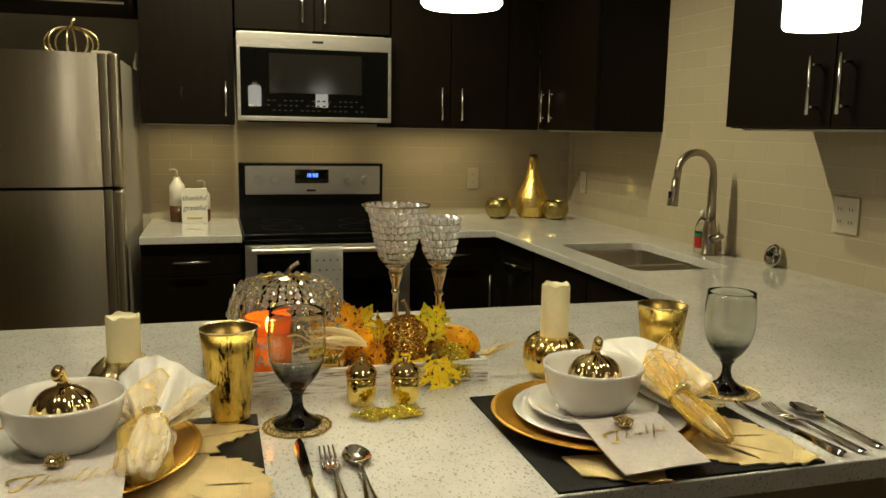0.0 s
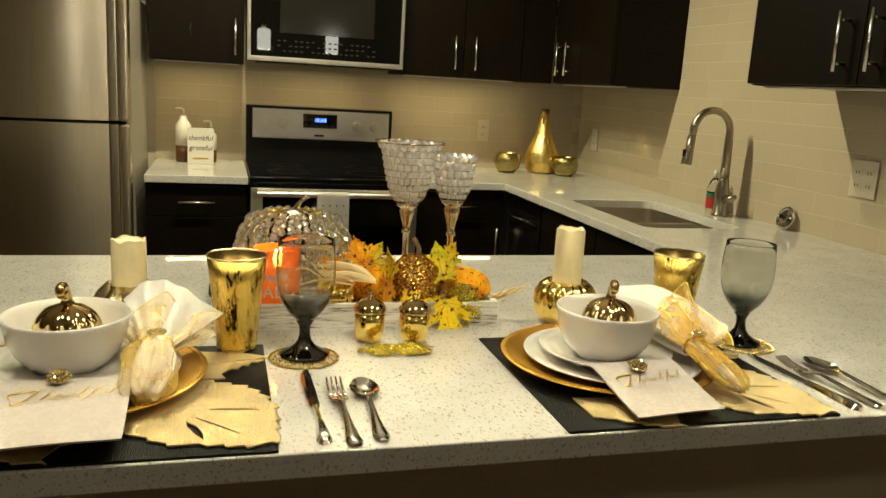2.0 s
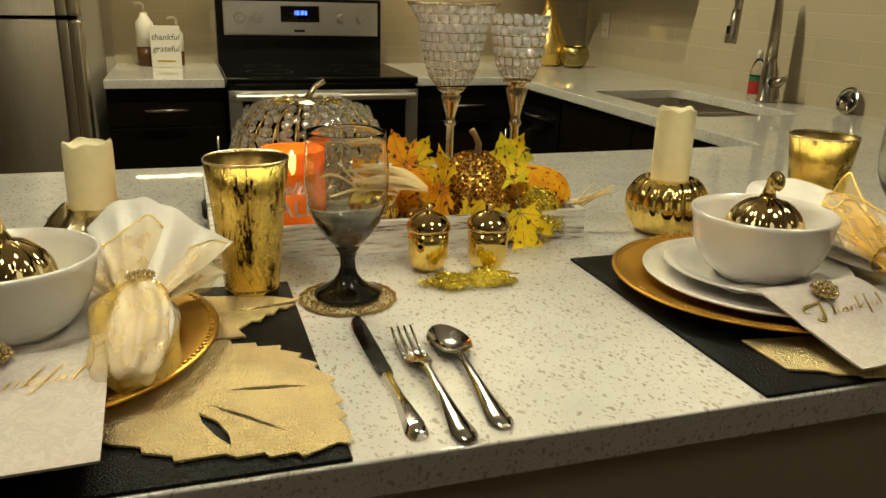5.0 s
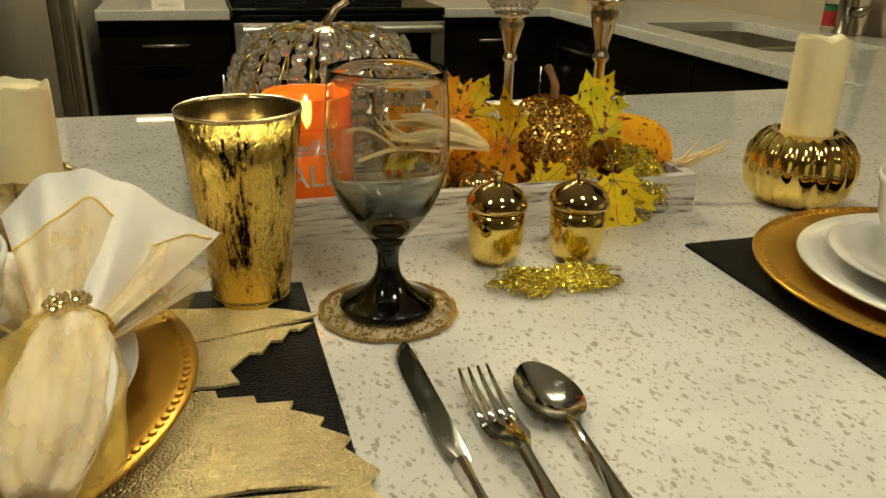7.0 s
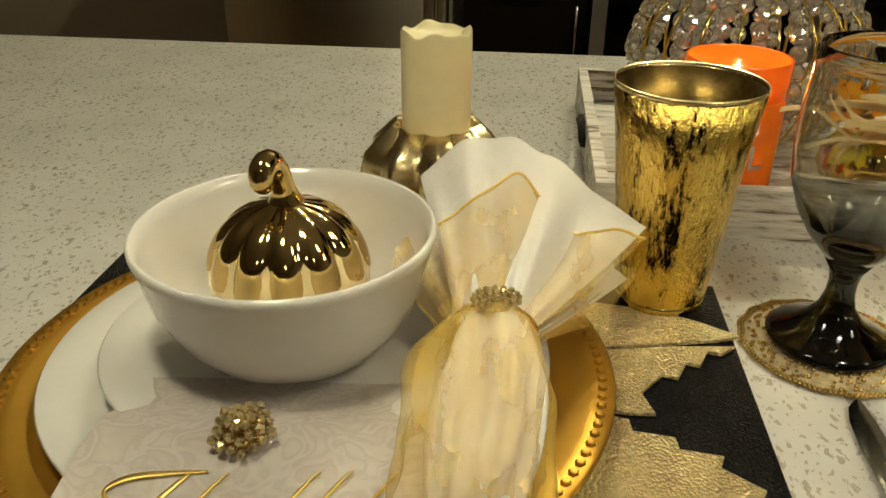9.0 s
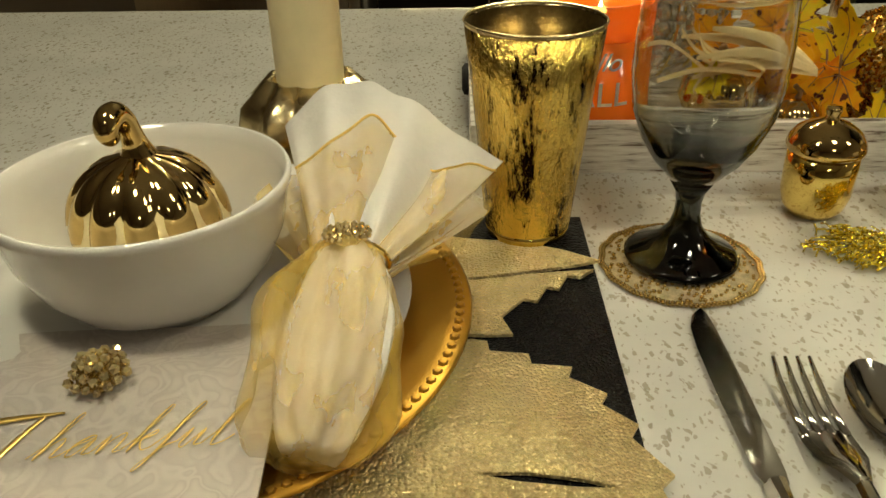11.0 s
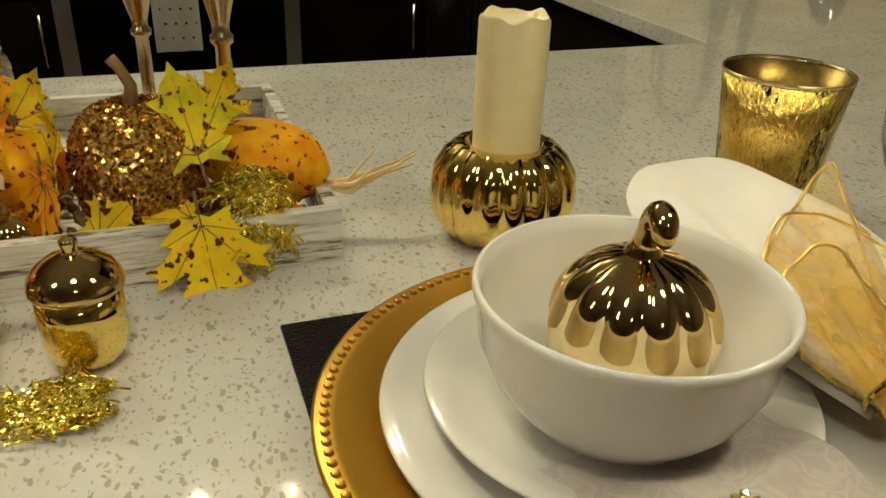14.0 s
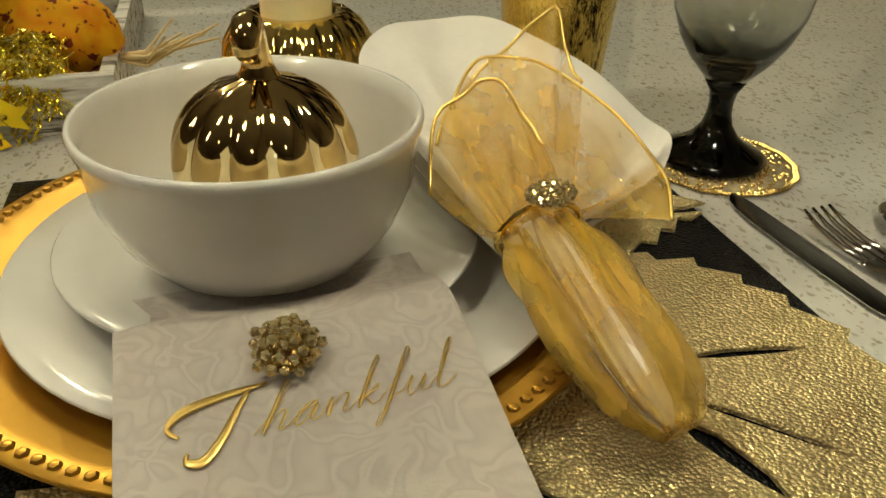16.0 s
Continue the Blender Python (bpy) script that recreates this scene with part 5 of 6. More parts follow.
def napkin_left():
    n = thing("cloth_napkin", "white cloth napkin wrapped in sheer gold organza with a jewelled ring", "napkin", (0, 0, 0), 0, "cloth napkins")
    w = (-0.122, 1.092, 0.968)
    top = [(-0.176, 1.212, 1.000), (-0.150, 1.214, 1.022), (-0.122, 1.206, 1.034), (-0.098, 1.204, 1.020), (-0.068, 1.202, 1.002), (-0.036, 1.193, 0.985)]
    part("cloth_fan", sheet(fan_rows(w, (0.017, 0.0, 0.0), top, 2, 0.010, 2), 0.0012), LINEN, n, "white cloth end spread open")
    top2 = [(-0.200, 1.200, 0.985), (-0.17, 1.205, 0.975), (-0.12, 1.205, 0.972), (-0.08, 1.195, 0.965), (-0.045, 1.180, 0.955)]
    part("cloth_fan", sheet(fan_rows((-0.122, 1.094, 0.958), (0.017, 0, 0), top2, 2, 0.006, 5), 0.0012), LINEN, n)
    otop = [(-0.156, 1.140, 1.000), (-0.138, 1.158, 1.012), (-0.116, 1.173, 1.0205), (-0.098, 1.172, 1.004), (-0.078, 1.170, 0.988), (-0.060, 1.165, 0.992), (-0.042, 1.156, 0.996)]
    rows = fan_rows(w, (0.020, 0.0, 0.0), otop, 2.5, 0.007, 8, lift=0.0)
    og = part("organza_fan", sheet(rows), ORGANZA, n, "sheer gold organza")
    part("hem", tube(bmesh.new(), [p for p in rows[-1]], 0.0009, 5), GOLDFOIL, og, "corded gold hem")
    oback = [(-0.168, 1.10, 0.985), (-0.18, 1.13, 0.985), (-0.17, 1.165, 0.985), (-0.12, 1.18, 0.99), (-0.058, 1.172, 0.972), (-0.044, 1.158, 0.970), (-0.062, 1.128, 0.956)]
    part("organza_fan", sheet(fan_rows((-0.122, 1.09, 0.96), (0.022, 0, 0), oback, 3, 0.008, 12)), ORGANZA, n)
    line = [(-0.122, 1.094, 0.972), (-0.120, 1.070, 0.970), (-0.120, 1.035, 0.962), (-0.124, 0.994, 0.950), (-0.125, 0.974, 0.946)]
    part("cloth_tail", tail_mesh(line, [0.014, 0.020, 0.024, 0.021, 0.012], [0.012, 0.017, 0.018, 0.015, 0.008], 3, 5, 0.14), LINEN, n)
    part("organza_tail", tail_mesh([Vector(p) + Vector((-0.004, -0.003, 0.001)) for p in line], [0.017, 0.028, 0.034, 0.031, 0.020], [0.014, 0.0205, 0.022, 0.019, 0.012], 6, 4, 0.13), ORGANZA, n)
    napkin_ring(n, (-0.122, 1.092, 0.970), (0.02, 1, 0.25), 0.021, (-0.121, 1.087, 0.989))


napkin_left()


def napkin_right():
    n = thing("cloth_napkin", "white cloth napkin wrapped in deep gold organza with a jewelled ring", "napkin", (0, 0, 0), 0, "cloth napkins")
    w = (0.652, 1.022, 0.964)
    top = [(0.600, 1.172, 0.985), (0.606, 1.206, 0.997), (0.632, 1.226, 1.007), (0.668, 1.230, 1.012), (0.700, 1.212, 1.010), (0.728, 1.165, 0.996), (0.748, 1.118, 0.982), (0.758, 1.094, 0.976), (0.745, 1.075, 0.966)]
    part("cloth_fan", sheet(fan_rows(w, (0.017, 0.006, 0), top, 2, 0.010, 2), 0.0012), LINEN, n, "white cloth end spread open")
    top2 = [(0.612, 1.16, 0.965), (0.64, 1.20, 0.965), (0.69, 1.195, 0.965), (0.735, 1.12, 0.955), (0.752, 1.085, 0.95)]
    part("cloth_fan", sheet(fan_rows((0.655, 1.026, 0.955), (0.017, 0.006, 0), top2, 2, 0.006, 5), 0.0012), LINEN, n)
    otops = (
        [(0.606, 1.040, 0.978), (0.617, 1.074, 0.997), (0.636, 1.083, 1.010), (0.648, 1.079, 1.013), (0.658, 1.062, 1.002), (0.662, 1.048, 0.992)],
        [(0.617, 1.070, 0.986), (0.634, 1.107, 0.992), (0.654, 1.122, 1.012), (0.680, 1.120, 1.008), (0.705, 1.100, 0.998), (0.722, 1.068, 0.984), (0.724, 1.040, 0.972), (0.716, 1.016, 0.962)],
        [(0.632, 1.107, 0.988), (0.668, 1.128, 1.012), (0.702, 1.144, 1.029), (0.704, 1.125, 1.012), (0.706, 1.105, 0.998)],
    )
    for k, ot in enumerate(otops):
        rows = fan_rows(w, (0.020, 0.006, 0.0), ot, 2.2, 0.006, 20 + k, lift=0.005)
        og = part("organza_fan", sheet(rows), ORGANZA_D, n, "sheer gold organza")
        part("hem", tube(bmesh.new(), [p for p in rows[-1]], 0.0010, 5), GOLDFOIL, og, "corded gold hem")
    line = [(0.652, 1.024, 0.968), (0.655, 1.004, 0.964), (0.659, 0.970, 0.953), (0.664, 0.938, 0.942), (0.667, 0.921, 0.937)]
    part("cloth_tail", tail_mesh(line, [0.009, 0.0105, 0.0115, 0.0095, 0.004], [0.007, 0.0085, 0.0085, 0.006, 0.002], 3, 5, 0.15), LINEN, n)
    part("organza_tail", tail_mesh(line, [0.014, 0.0180, 0.0185, 0.015, 0.005], [0.012, 0.0140, 0.0135, 0.010, 0.004], 9, 5, 0.26), ORGANZA_D, n)
    part("organza_tail", tail_mesh([Vector(p) + Vector((0.003, -0.002, 0.0)) for p in line], [0.012, 0.0185, 0.0200, 0.018, 0.009], [0.011, 0.0140, 0.0140, 0.011, 0.006], 11, 7, 0.30), ORGANZA_D, n)
    napkin_ring(n, (0.652, 1.022, 0.968), (-0.14, 1, 0.25), 0.021, (0.6535, 1.0165, 0.988))


napkin_right()

# ---- cutlery ----


def strip(sections, bm=None):
    """A flat bar from cross-sections (y, half width, z, thickness), crowned along the middle."""
    bm = bm or bmesh.new()
    rings = []
    for y, w, z, t in sections:
        rings.append([bm.verts.new(p) for p in ((-w, y, z), (-w * 0.6, y, z + t * 0.8), (0, y, z + t), (w * 0.6, y, z + t * 0.8), (w, y, z), (w * 0.6, y, z - t * 0.2), (0, y, z - t * 0.25), (-w * 0.6, y, z - t * 0.2))])
    for a, b in zip(rings, rings[1:]):
        for k in range(8):
            bm.faces.new((a[k], b[k], b[(k + 1) % 8], a[(k + 1) % 8]))
    bm.faces.new(rings[0])
    bm.faces.new(rings[-1][::-1])
    bmesh.ops.recalc_face_normals(bm, faces=bm.faces[:])
    return bm


HANDLE = [(0.0, 0.0045, 0.003, 0.003), (0.004, 0.0085, 0.003, 0.004), (0.012, 0.0105, 0.003, 0.0045), (0.03, 0.0085, 0.004, 0.0045), (0.06, 0.0052, 0.007, 0.004), (0.085, 0.0040, 0.009, 0.0038)]


def knife(at, turn):
    k = thing("dinner_knife", "polished steel dinner knife with a heavy handle", "knife", at, turn, "cutlery")
    part("handle", strip([(y, w * 0.95, 0.0015, t * 2.0) for y, w, z, t in HANDLE] + [(0.098, 0.0052, 0.0015, 0.0075), (0.104, 0.0058, 0.002, 0.007)]), SILVER, k)
    bm = bmesh.new()
    rows = []
    for y, a, b in ((0.103, -0.0045, 0.0055), (0.112, -0.0070, 0.0066), (0.16, -0.0084, 0.0070), (0.205, -0.0084, 0.0068), (0.225, -0.0068, 0.0064), (0.237, -0.0032, 0.0054), (0.243, 0.0015, 0.0036)):
        rows.append([bm.verts.new((a, y, 0.0030)), bm.verts.new(((a + b) / 2, y, 0.0042)), bm.verts.new((b, y, 0.0046)), bm.verts.new((b, y, 0.0024)), bm.verts.new((a, y, 0.0024))])
    for p, q in zip(rows, rows[1:]):
        for i in range(5):
            bm.faces.new((p[i], q[i], q[(i + 1) % 5], p[(i + 1) % 5]))
    bm.faces.new(rows[0])
    bm.faces.new(rows[-1][::-1])
    bmesh.ops.recalc_face_normals(bm, faces=bm.faces[:])
    part("blade", bm, SILVER, k)
    return k


def fork(at, turn):
    f = thing("dinner_fork", "polished steel dinner fork", "fork", at, turn, "cutlery")
    part("handle", strip(HANDLE + [(0.112, 0.0038, 0.0115, 0.0032)]), SILVER, f)
    part("head", strip([(0.110, 0.0038, 0.0115, 0.0032), (0.120, 0.0075, 0.0105, 0.0024), (0.130, 0.0120, 0.0075, 0.0022), (0.142, 0.0128, 0.0050, 0.0022), (0.150, 0.0128, 0.0042, 0.0022)]), SILVER, f)
    for i in range(4):
        x = (i - 1.5) * 0.0066
        bm = bmesh.new()
        pts = [(x, 0.148, 0.0048), (x, 0.168, 0.0052), (x, 0.185, 0.0085), (x * 0.96, 0.198, 0.0135)]
        tube(bm, pts, [0.0024, 0.0021, 0.0018, 0.0010], 8)
        part("tine", bm, SILVER, f)
    return f


def spoon(at, turn):
    s = thing("dinner_spoon", "polished steel soup spoon", "spoon", at, turn, "cutlery")
    part("handle", strip(HANDLE + [(0.112, 0.0036, 0.0110, 0.0032), (0.124, 0.0040, 0.0085, 0.0028)]), SILVER, s)
    bm = bmesh.new()
    rows = []
    for j in range(7):
        r = j / 6
        ring = []
        for k in range(32):
            a = 2 * math.pi * k / 32
            w = 0.0205 * (1 - 0.14 * math.sin(a))
            x, y = w * r * math.cos(a), 0.154 + 0.034 * r * math.sin(a)
            ring.append(bm.verts.new((x, y, 0.0012 + 0.0085 * r ** 2.2 + (0.0 if r < 1 else 0.0004))))
        rows.append(ring)
    c = rows[0]
    for v in c:
        v.co = (0, 0.154, 0.0012)
    for a, b in zip(rows, rows[1:]):
        for k in range(32):
            bm.faces.new((a[k], a[(k + 1) % 32], b[(k + 1) % 32], b[k]))
    bmesh.ops.remove_doubles(bm, verts=bm.verts[:], dist=1e-6)
    bmesh.ops.recalc_face_normals(bm, faces=bm.faces[:])
    bmesh.ops.solidify(bm, geom=bm.faces[:], thickness=0.0012)
    part("bowl", bm, SILVER, s)
    return s


knife((0.080, 0.886, TOP), 0.5)
fork((0.114, 0.872, TOP), 0.5)
spoon((0.148, 0.884, TOP), -1.0)
knife((0.842, 0.884, TOP), 3.0)
fork((0.880, 0.885, TOP), 6.0)
spoon((0.920, 0.895, TOP), 3.0)

# ---- glasses, cups, coasters ----


def coaster(at):
    c = thing("beaded_coaster", "round gold beaded coaster under the goblet", "coaster", at, 0, "beaded coasters")
    part("felt", lathe([(0.0, 0.0), (0.050, 0.0), (0.0505, 0.0012), (0.0, 0.0014)], 96, wave=lambda a, i: 1 + 0.012 * math.cos(16 * a)), LACE, c, "tan lace backing")
    rnd = random.Random(5)
    bm = bmesh.new()
    rim = bmesh.new()
    for r, n in ((0.0525, 120), (0.0505, 110)):
        for k in range(n):
            a = 2 * math.pi * k / n
            q = r * (1 + 0.012 * math.cos(16 * a))
            bmesh.ops.create_icosphere(rim, subdivisions=1, radius=0.0015, matrix=Matrix.Translation((q * math.cos(a), q * math.sin(a), 0.0020)))
    for r in (0.026, 0.030, 0.034, 0.038, 0.042, 0.046):
        n = int(r * 1500)
        for k in range(n):
            if rnd.random() < 0.12 + 0.35 * (math.sin(9 * 2 * math.pi * k / n) > 0.3):
                continue
            a = 2 * math.pi * k / n + rnd.uniform(-0.03, 0.03)
            q = r + rnd.uniform(-0.0015, 0.0015)
            bmesh.ops.create_icosphere(bm, subdivisions=1, radius=rnd.uniform(0.0011, 0.0017), matrix=Matrix.Translation((q * math.cos(a), q * math.sin(a), 0.0020)))
    tagged(part("beaded_rim", rim, BEADGOLD, c, "rows of tiny gold beads", smooth=False), kind="stuff")
    tagged(part("bead_field", bm, BEADGOLD, c, "scattered gold bead pattern", smooth=False), kind="stuff")


def goblet(at):
    g = thing("goblet", "smoke-grey glass water goblet on a beaded coaster", "goblet", at, 0, "goblets")
    out = [(0.0, 0.0), (0.034, 0.0), (0.0370, 0.0012), (0.0375, 0.0035), (0.0345, 0.0062), (0.025, 0.0105), (0.0160, 0.0175), (0.0105, 0.0255), (0.0084, 0.034), (0.0082, 0.042), (0.0096, 0.0495), (0.0142, 0.0575)]
    part("foot", lathe(out + [(0.0, 0.0575)], 56), SMOKE, g, "dark solid stem and foot")
    bowl = [(0.0, 0.0577), (0.0142, 0.0577), (0.0205, 0.065), (0.0272, 0.0725), (0.0355, 0.086), (0.0420, 0.104), (0.0447, 0.125), (0.0445, 0.148), (0.0425, 0.172), (0.0415, 0.182)]
    inner = [(0.0412, 0.1822), (0.0408, 0.181), (0.0418, 0.172), (0.0437, 0.148), (0.0438, 0.125), (0.0408, 0.104), (0.0338, 0.088), (0.0250, 0.0780), (0.0170, 0.0720), (0.0085, 0.0690), (0.0, 0.0682)]
    part("glass_bowl", lathe(bowl + inner, 56), SMOKE, g, "smoke-grey clear bowl")
    return g


coaster((0.083, 1.187, TOP))
goblet((0.084, 1.191, TOP + 0.0034))
coaster((0.854, 1.176, TOP))
goblet((0.850, 1.182, TOP + 0.0034))


def tumbler(at, turn, label):
    t = thing("gold_tumbler", label, "tumbler", at, turn, "gold tumblers")
    h = 0.150
    cup = part("cup", lathe([(0.0298, 0.0085), (0.0345, 0.055), (0.0400, 0.110), (0.0446, h - 0.003), (0.0441, h - 0.003)], 64), MERCURY, t, "gold wall with dark reflections put into its colour")
    # inner wall as its own part, the cup's shade painted into its colour
    part("shaded_inside", lathe([(0.0440, h - 0.0031), (0.0434, h - 0.0031), (0.0385, 0.110), (0.0330, 0.055), (0.0285, 0.012), (0.0, 0.010)], 64), CUP_SHADE, cup, "gold inside with the cup's shade put into its colour")
    part("rim", lathe([(0.0436, h - 0.0032), (0.0446, h - 0.0032), (0.0452, h - 0.001), (0.0445, h), (0.0437, h - 0.001)], 64), SOFTGOLD, t)
    part("foot", lathe([(0.0, 0.0), (0.026, 0.0), (0.0285, 0.002), (0.0298, 0.0086), (0.0, 0.0086)], 64), GOLD, t, "plain gold foot")


tumbler((-0.016, 1.228, TOP + 0.0045), 30, "tapered gold mercury-glass tumbler standing on the place mat")
tumbler((0.748, 1.240, TOP + 0.0045), 190, "tapered gold mercury-glass tumbler behind the napkin")

# ---- candles ----


def pillar_candle(at, r, h, tilt):
    c = thing("pillar_candle", "ivory wax pillar candle with a wavy melted top", "candle", at, 0, "pillar candles")
    c.matrix_world = pose(*at, tilt[0], tilt[1], 0)
    bm = bmesh.new()
    segs = 48

    def topz(a):
        return h + 0.0016 * math.sin(4 * a + 0.6) + 0.0012 * math.sin(7 * a)

    prev = None
    rings = [[(r * 0.97, 0.0)] * segs, [(r, 0.003)] * segs] + [[(r * (1 + 0.008 * math.sin(7 * k)), h * v) for k in range(segs)] for v in (0.3, 0.6, 0.85)]
    rings += [[(r * 0.995, topz(2 * math.pi * k / segs) - 0.002) for k in range(segs)], [(r * 0.94, topz(2 * math.pi * k / segs)) for k in range(segs)], [(r * 0.80, topz(2 * math.pi * k / segs) - 0.002) for k in range(segs)], [(r * 0.72, h - 0.004) for k in range(segs)], [(r * 0.2, h - 0.006)] * segs]
    for ring in rings:
        cur = [bm.verts.new((q * math.cos(2 * math.pi * k / segs), q * math.sin(2 * math.pi * k / segs), z)) for k, (q, z) in enumerate(ring)]
        if prev:
            for k in range(segs):
                bm.faces.new((prev[k], prev[(k + 1) % segs], cur[(k + 1) % segs], cur[k]))
        else:
            bm.faces.new(cur[::-1])
        prev = cur
    bm.faces.new(prev)
    part("wax", bm, WAX, c)


def pumpkin_holder(at):
    p = thing("pumpkin_candle_holder", "ribbed shiny gold pumpkin candle holder", "candle holder", at)
    n = 17
    prof = [(0.0, 0.0), (0.034, 0.0), (0.046, 0.006), (0.056, 0.020), (0.0598, 0.040), (0.0575, 0.058), (0.049, 0.072), (0.040, 0.0795), (0.030, 0.0800), (0.028, 0.074), (0.0, 0.0735)]
    part("body", lathe(prof, 140, wave=lambda a, i: (1 - 0.085 * (1 - abs(math.cos(a * n / 2)) ** 0.7)) if 0 < i < 8 else 1.0), GOLD, p)


def lotus_holder(at):
    p = thing("faceted_candle_holder", "dark gold faceted flower-shaped candle holder", "candle holder", at)
    n = 9
    prof = [(0.0, 0.0), (0.030, 0.0), (0.042, 0.010), (0.061, 0.047), (0.057, 0.064), (0.036, 0.084), (0.030, 0.083), (0.028, 0.078), (0.0, 0.0775)]

    def facet(a, i):
        u = (a * n / (2 * math.pi)) % 1.0
        return 1 - (0.20 * (1 - abs(2 * u - 1)) if 1 < i < 6 else 0.04 * (1 - abs(2 * u - 1)))

    part("body", lathe(prof, 90, wave=facet), SOFTGOLD, p)


lotus_holder((-0.181, 1.338, TOP))
pillar_candle((-0.181, 1.338, TOP + 0.078), 0.0266, 0.077, (0, 0))
pumpkin_holder((0.582, 1.343, TOP))
pillar_candle((0.582, 1.343, TOP + 0.074), 0.0266, 0.104, (0, 0.0))

# ---- acorn shakers and glitter leaf ----


def acorn(at, turn, tilt):
    a = thing("acorn_shaker", "mirror-gold ceramic acorn shaker", "shaker", at, turn, "acorn shakers")
    part("nut", lathe([(0.0, 0.0), (0.013, 0.0), (0.0185, 0.0025), (0.0238, 0.010), (0.0264, 0.022), (0.0270, 0.042), (0.0266, 0.0595), (0.0, 0.0595)], 48), GOLD, a, "smooth gold nut")
    cap = [(0.0268, 0.0585), (0.0290, 0.0600), (0.0294, 0.0635), (0.0280, 0.0690), (0.0235, 0.0760), (0.0160, 0.0815), (0.0085, 0.0845), (0.0055, 0.0860), (0.0, 0.0865)]
    part("cap", lathe(cap, 60, wave=lambda q, i: 1 + 0.004 * math.sin(22 * q + i * 2)), DARKGOLD, a, "darker textured gold cap")
    part("stalk", lathe([(0.0060, 0.0845), (0.0046, 0.0890), (0.0058, 0.0930), (0.0054, 0.0960), (0.0, 0.0968)], 20), DARKGOLD, a)


acorn((0.197, 1.261, TOP), 0, 0)
acorn((0.270, 1.250, TOP), 35, 0)
for o in [o for o in bpy.data.objects if o.name.startswith("acorn_shaker")]:
    o.scale = (0.92, 0.92, 0.86)


def maple_outline(size, lobes=5):
    """Half-lobed maple leaf, its stalk at the origin and its tip along +y."""
    half = [(0.00, 0.00), (0.10, 0.05), (0.34, -0.06), (0.30, 0.10), (0.46, 0.22), (0.34, 0.28), (0.52, 0.44), (0.66, 0.46), (0.54, 0.56), (0.60, 0.70), (0.42, 0.64), (0.26, 0.58), (0.30, 0.74), (0.38, 0.84), (0.22, 0.86), (0.16, 1.00), (0.08, 1.06), (0.0, 1.22)]
    pts = half + [(-x, y) for x, y in half[-2:0:-1]]
    return [(x * size, y * size) for x, y in pts]


def cloth_leaf(m, size, material, label, curl=0.25, seed=0, name="autumn_leaf"):
    """A thin bent leaf with raised veins."""
    leaf = thing(name, label, "leaf", (0, 0, 0), 0, "autumn leaves")
    leaf.matrix_world = m
    bm = bmesh.new()
    out = maple_outline(size)
    vs = [bm.verts.new((x, y, 0)) for x, y in out]
    edges = [bm.edges.new((vs[i], vs[(i + 1) % len(vs)])) for i in range(len(vs))]
    bmesh.ops.triangle_fill(bm, edges=edges, use_beauty=True)
    bmesh.ops.subdivide_edges(bm, edges=bm.edges[:], cuts=3, use_grid_fill=True)
    rnd = random.Random(seed)
    p0, p1 = rnd.uniform(0, 6), rnd.uniform(0, 6)

    def bend(x, y):
        return curl * size * (1.1 * (y / size - 0.5) ** 2 + 0.9 * abs(x / size) ** 1.5) + 0.03 * size * (math.sin(7 * x / size + p0) + math.sin(8 * y / size + p1))

    for v in bm.verts:
        v.co.z = bend(v.co.x, v.co.y)
    bmesh.ops.recalc_face_normals(bm, faces=bm.faces[:])
    bmesh.ops.solidify(bm, geom=bm.faces[:], thickness=0.0007)
    part("blade", bm, material, leaf)
    vb = bmesh.new()
    for ang, ln in ((0, 1.05), (38, 0.75), (-38, 0.75), (72, 0.42), (-72, 0.42)):
        s, c = math.sin(radians(ang)), math.cos(radians(ang))
        pts = []
        for k in range(7):
            d = ln * size * k / 6
            x, y = s * d, 0.12 * size + c * d if ang else d
            pts.append((x, y, bend(x, y) + 0.0008))
        tube(vb, pts, [0.0006 - 0.00006 * k for k in range(7)], 5)
    tube(vb, [(0, -0.25 * size, bend(0, 0) + 0.002), (0, 0.0, bend(0, 0))], 0.0011, 5)
    part("vein_print", vb, STEM, leaf, "dark printed veins")
    return leaf


def glitter_leaf(m, size, seed, label):
    """Open wire-work leaf coated in glitter."""
    leaf = thing("glitter_leaf", label, "leaf", (0, 0, 0), 0, "glitter leaves")
    leaf.matrix_world = m
    rnd = random.Random(seed)
    out = [Vector((x, y, 0)) for x, y in maple_outline(size)]
    bm = bmesh.new()
    for _ in range(330):
        i = rnd.randrange(len(out))
        a = out[i].lerp(out[(i + 1) % len(out)], rnd.random()) * rnd.uniform(0.2, 1.0)
        a.y += 0.02 * size
        ang = rnd.gauss(math.atan2(a.x, a.y + 0.1 * size), 0.5)
        ln = size * rnd.uniform(0.12, 0.3)
        b = a + Vector((math.sin(ang), math.cos(ang), 0)) * -ln
        za, zb = rnd.uniform(0.0015, 0.0065), rnd.uniform(0.0015, 0.0065)
        tube(bm, [(a.x, a.y, za), ((a.x + b.x) / 2 + rnd.uniform(-.002, .002), (a.y + b.y) / 2, (za + zb) / 2 + 0.0012), (b.x, b.y, zb)], 0.00075, 4)
    part("filigree", bm, GLITTERY, leaf, "yellow-gold glitter filigree", smooth=False)
    part("stalk", tube(bmesh.new(), [(0, 0, 0.003), (0.004, -0.22 * size, 0.003)], 0.0018, 6), STEM, leaf)


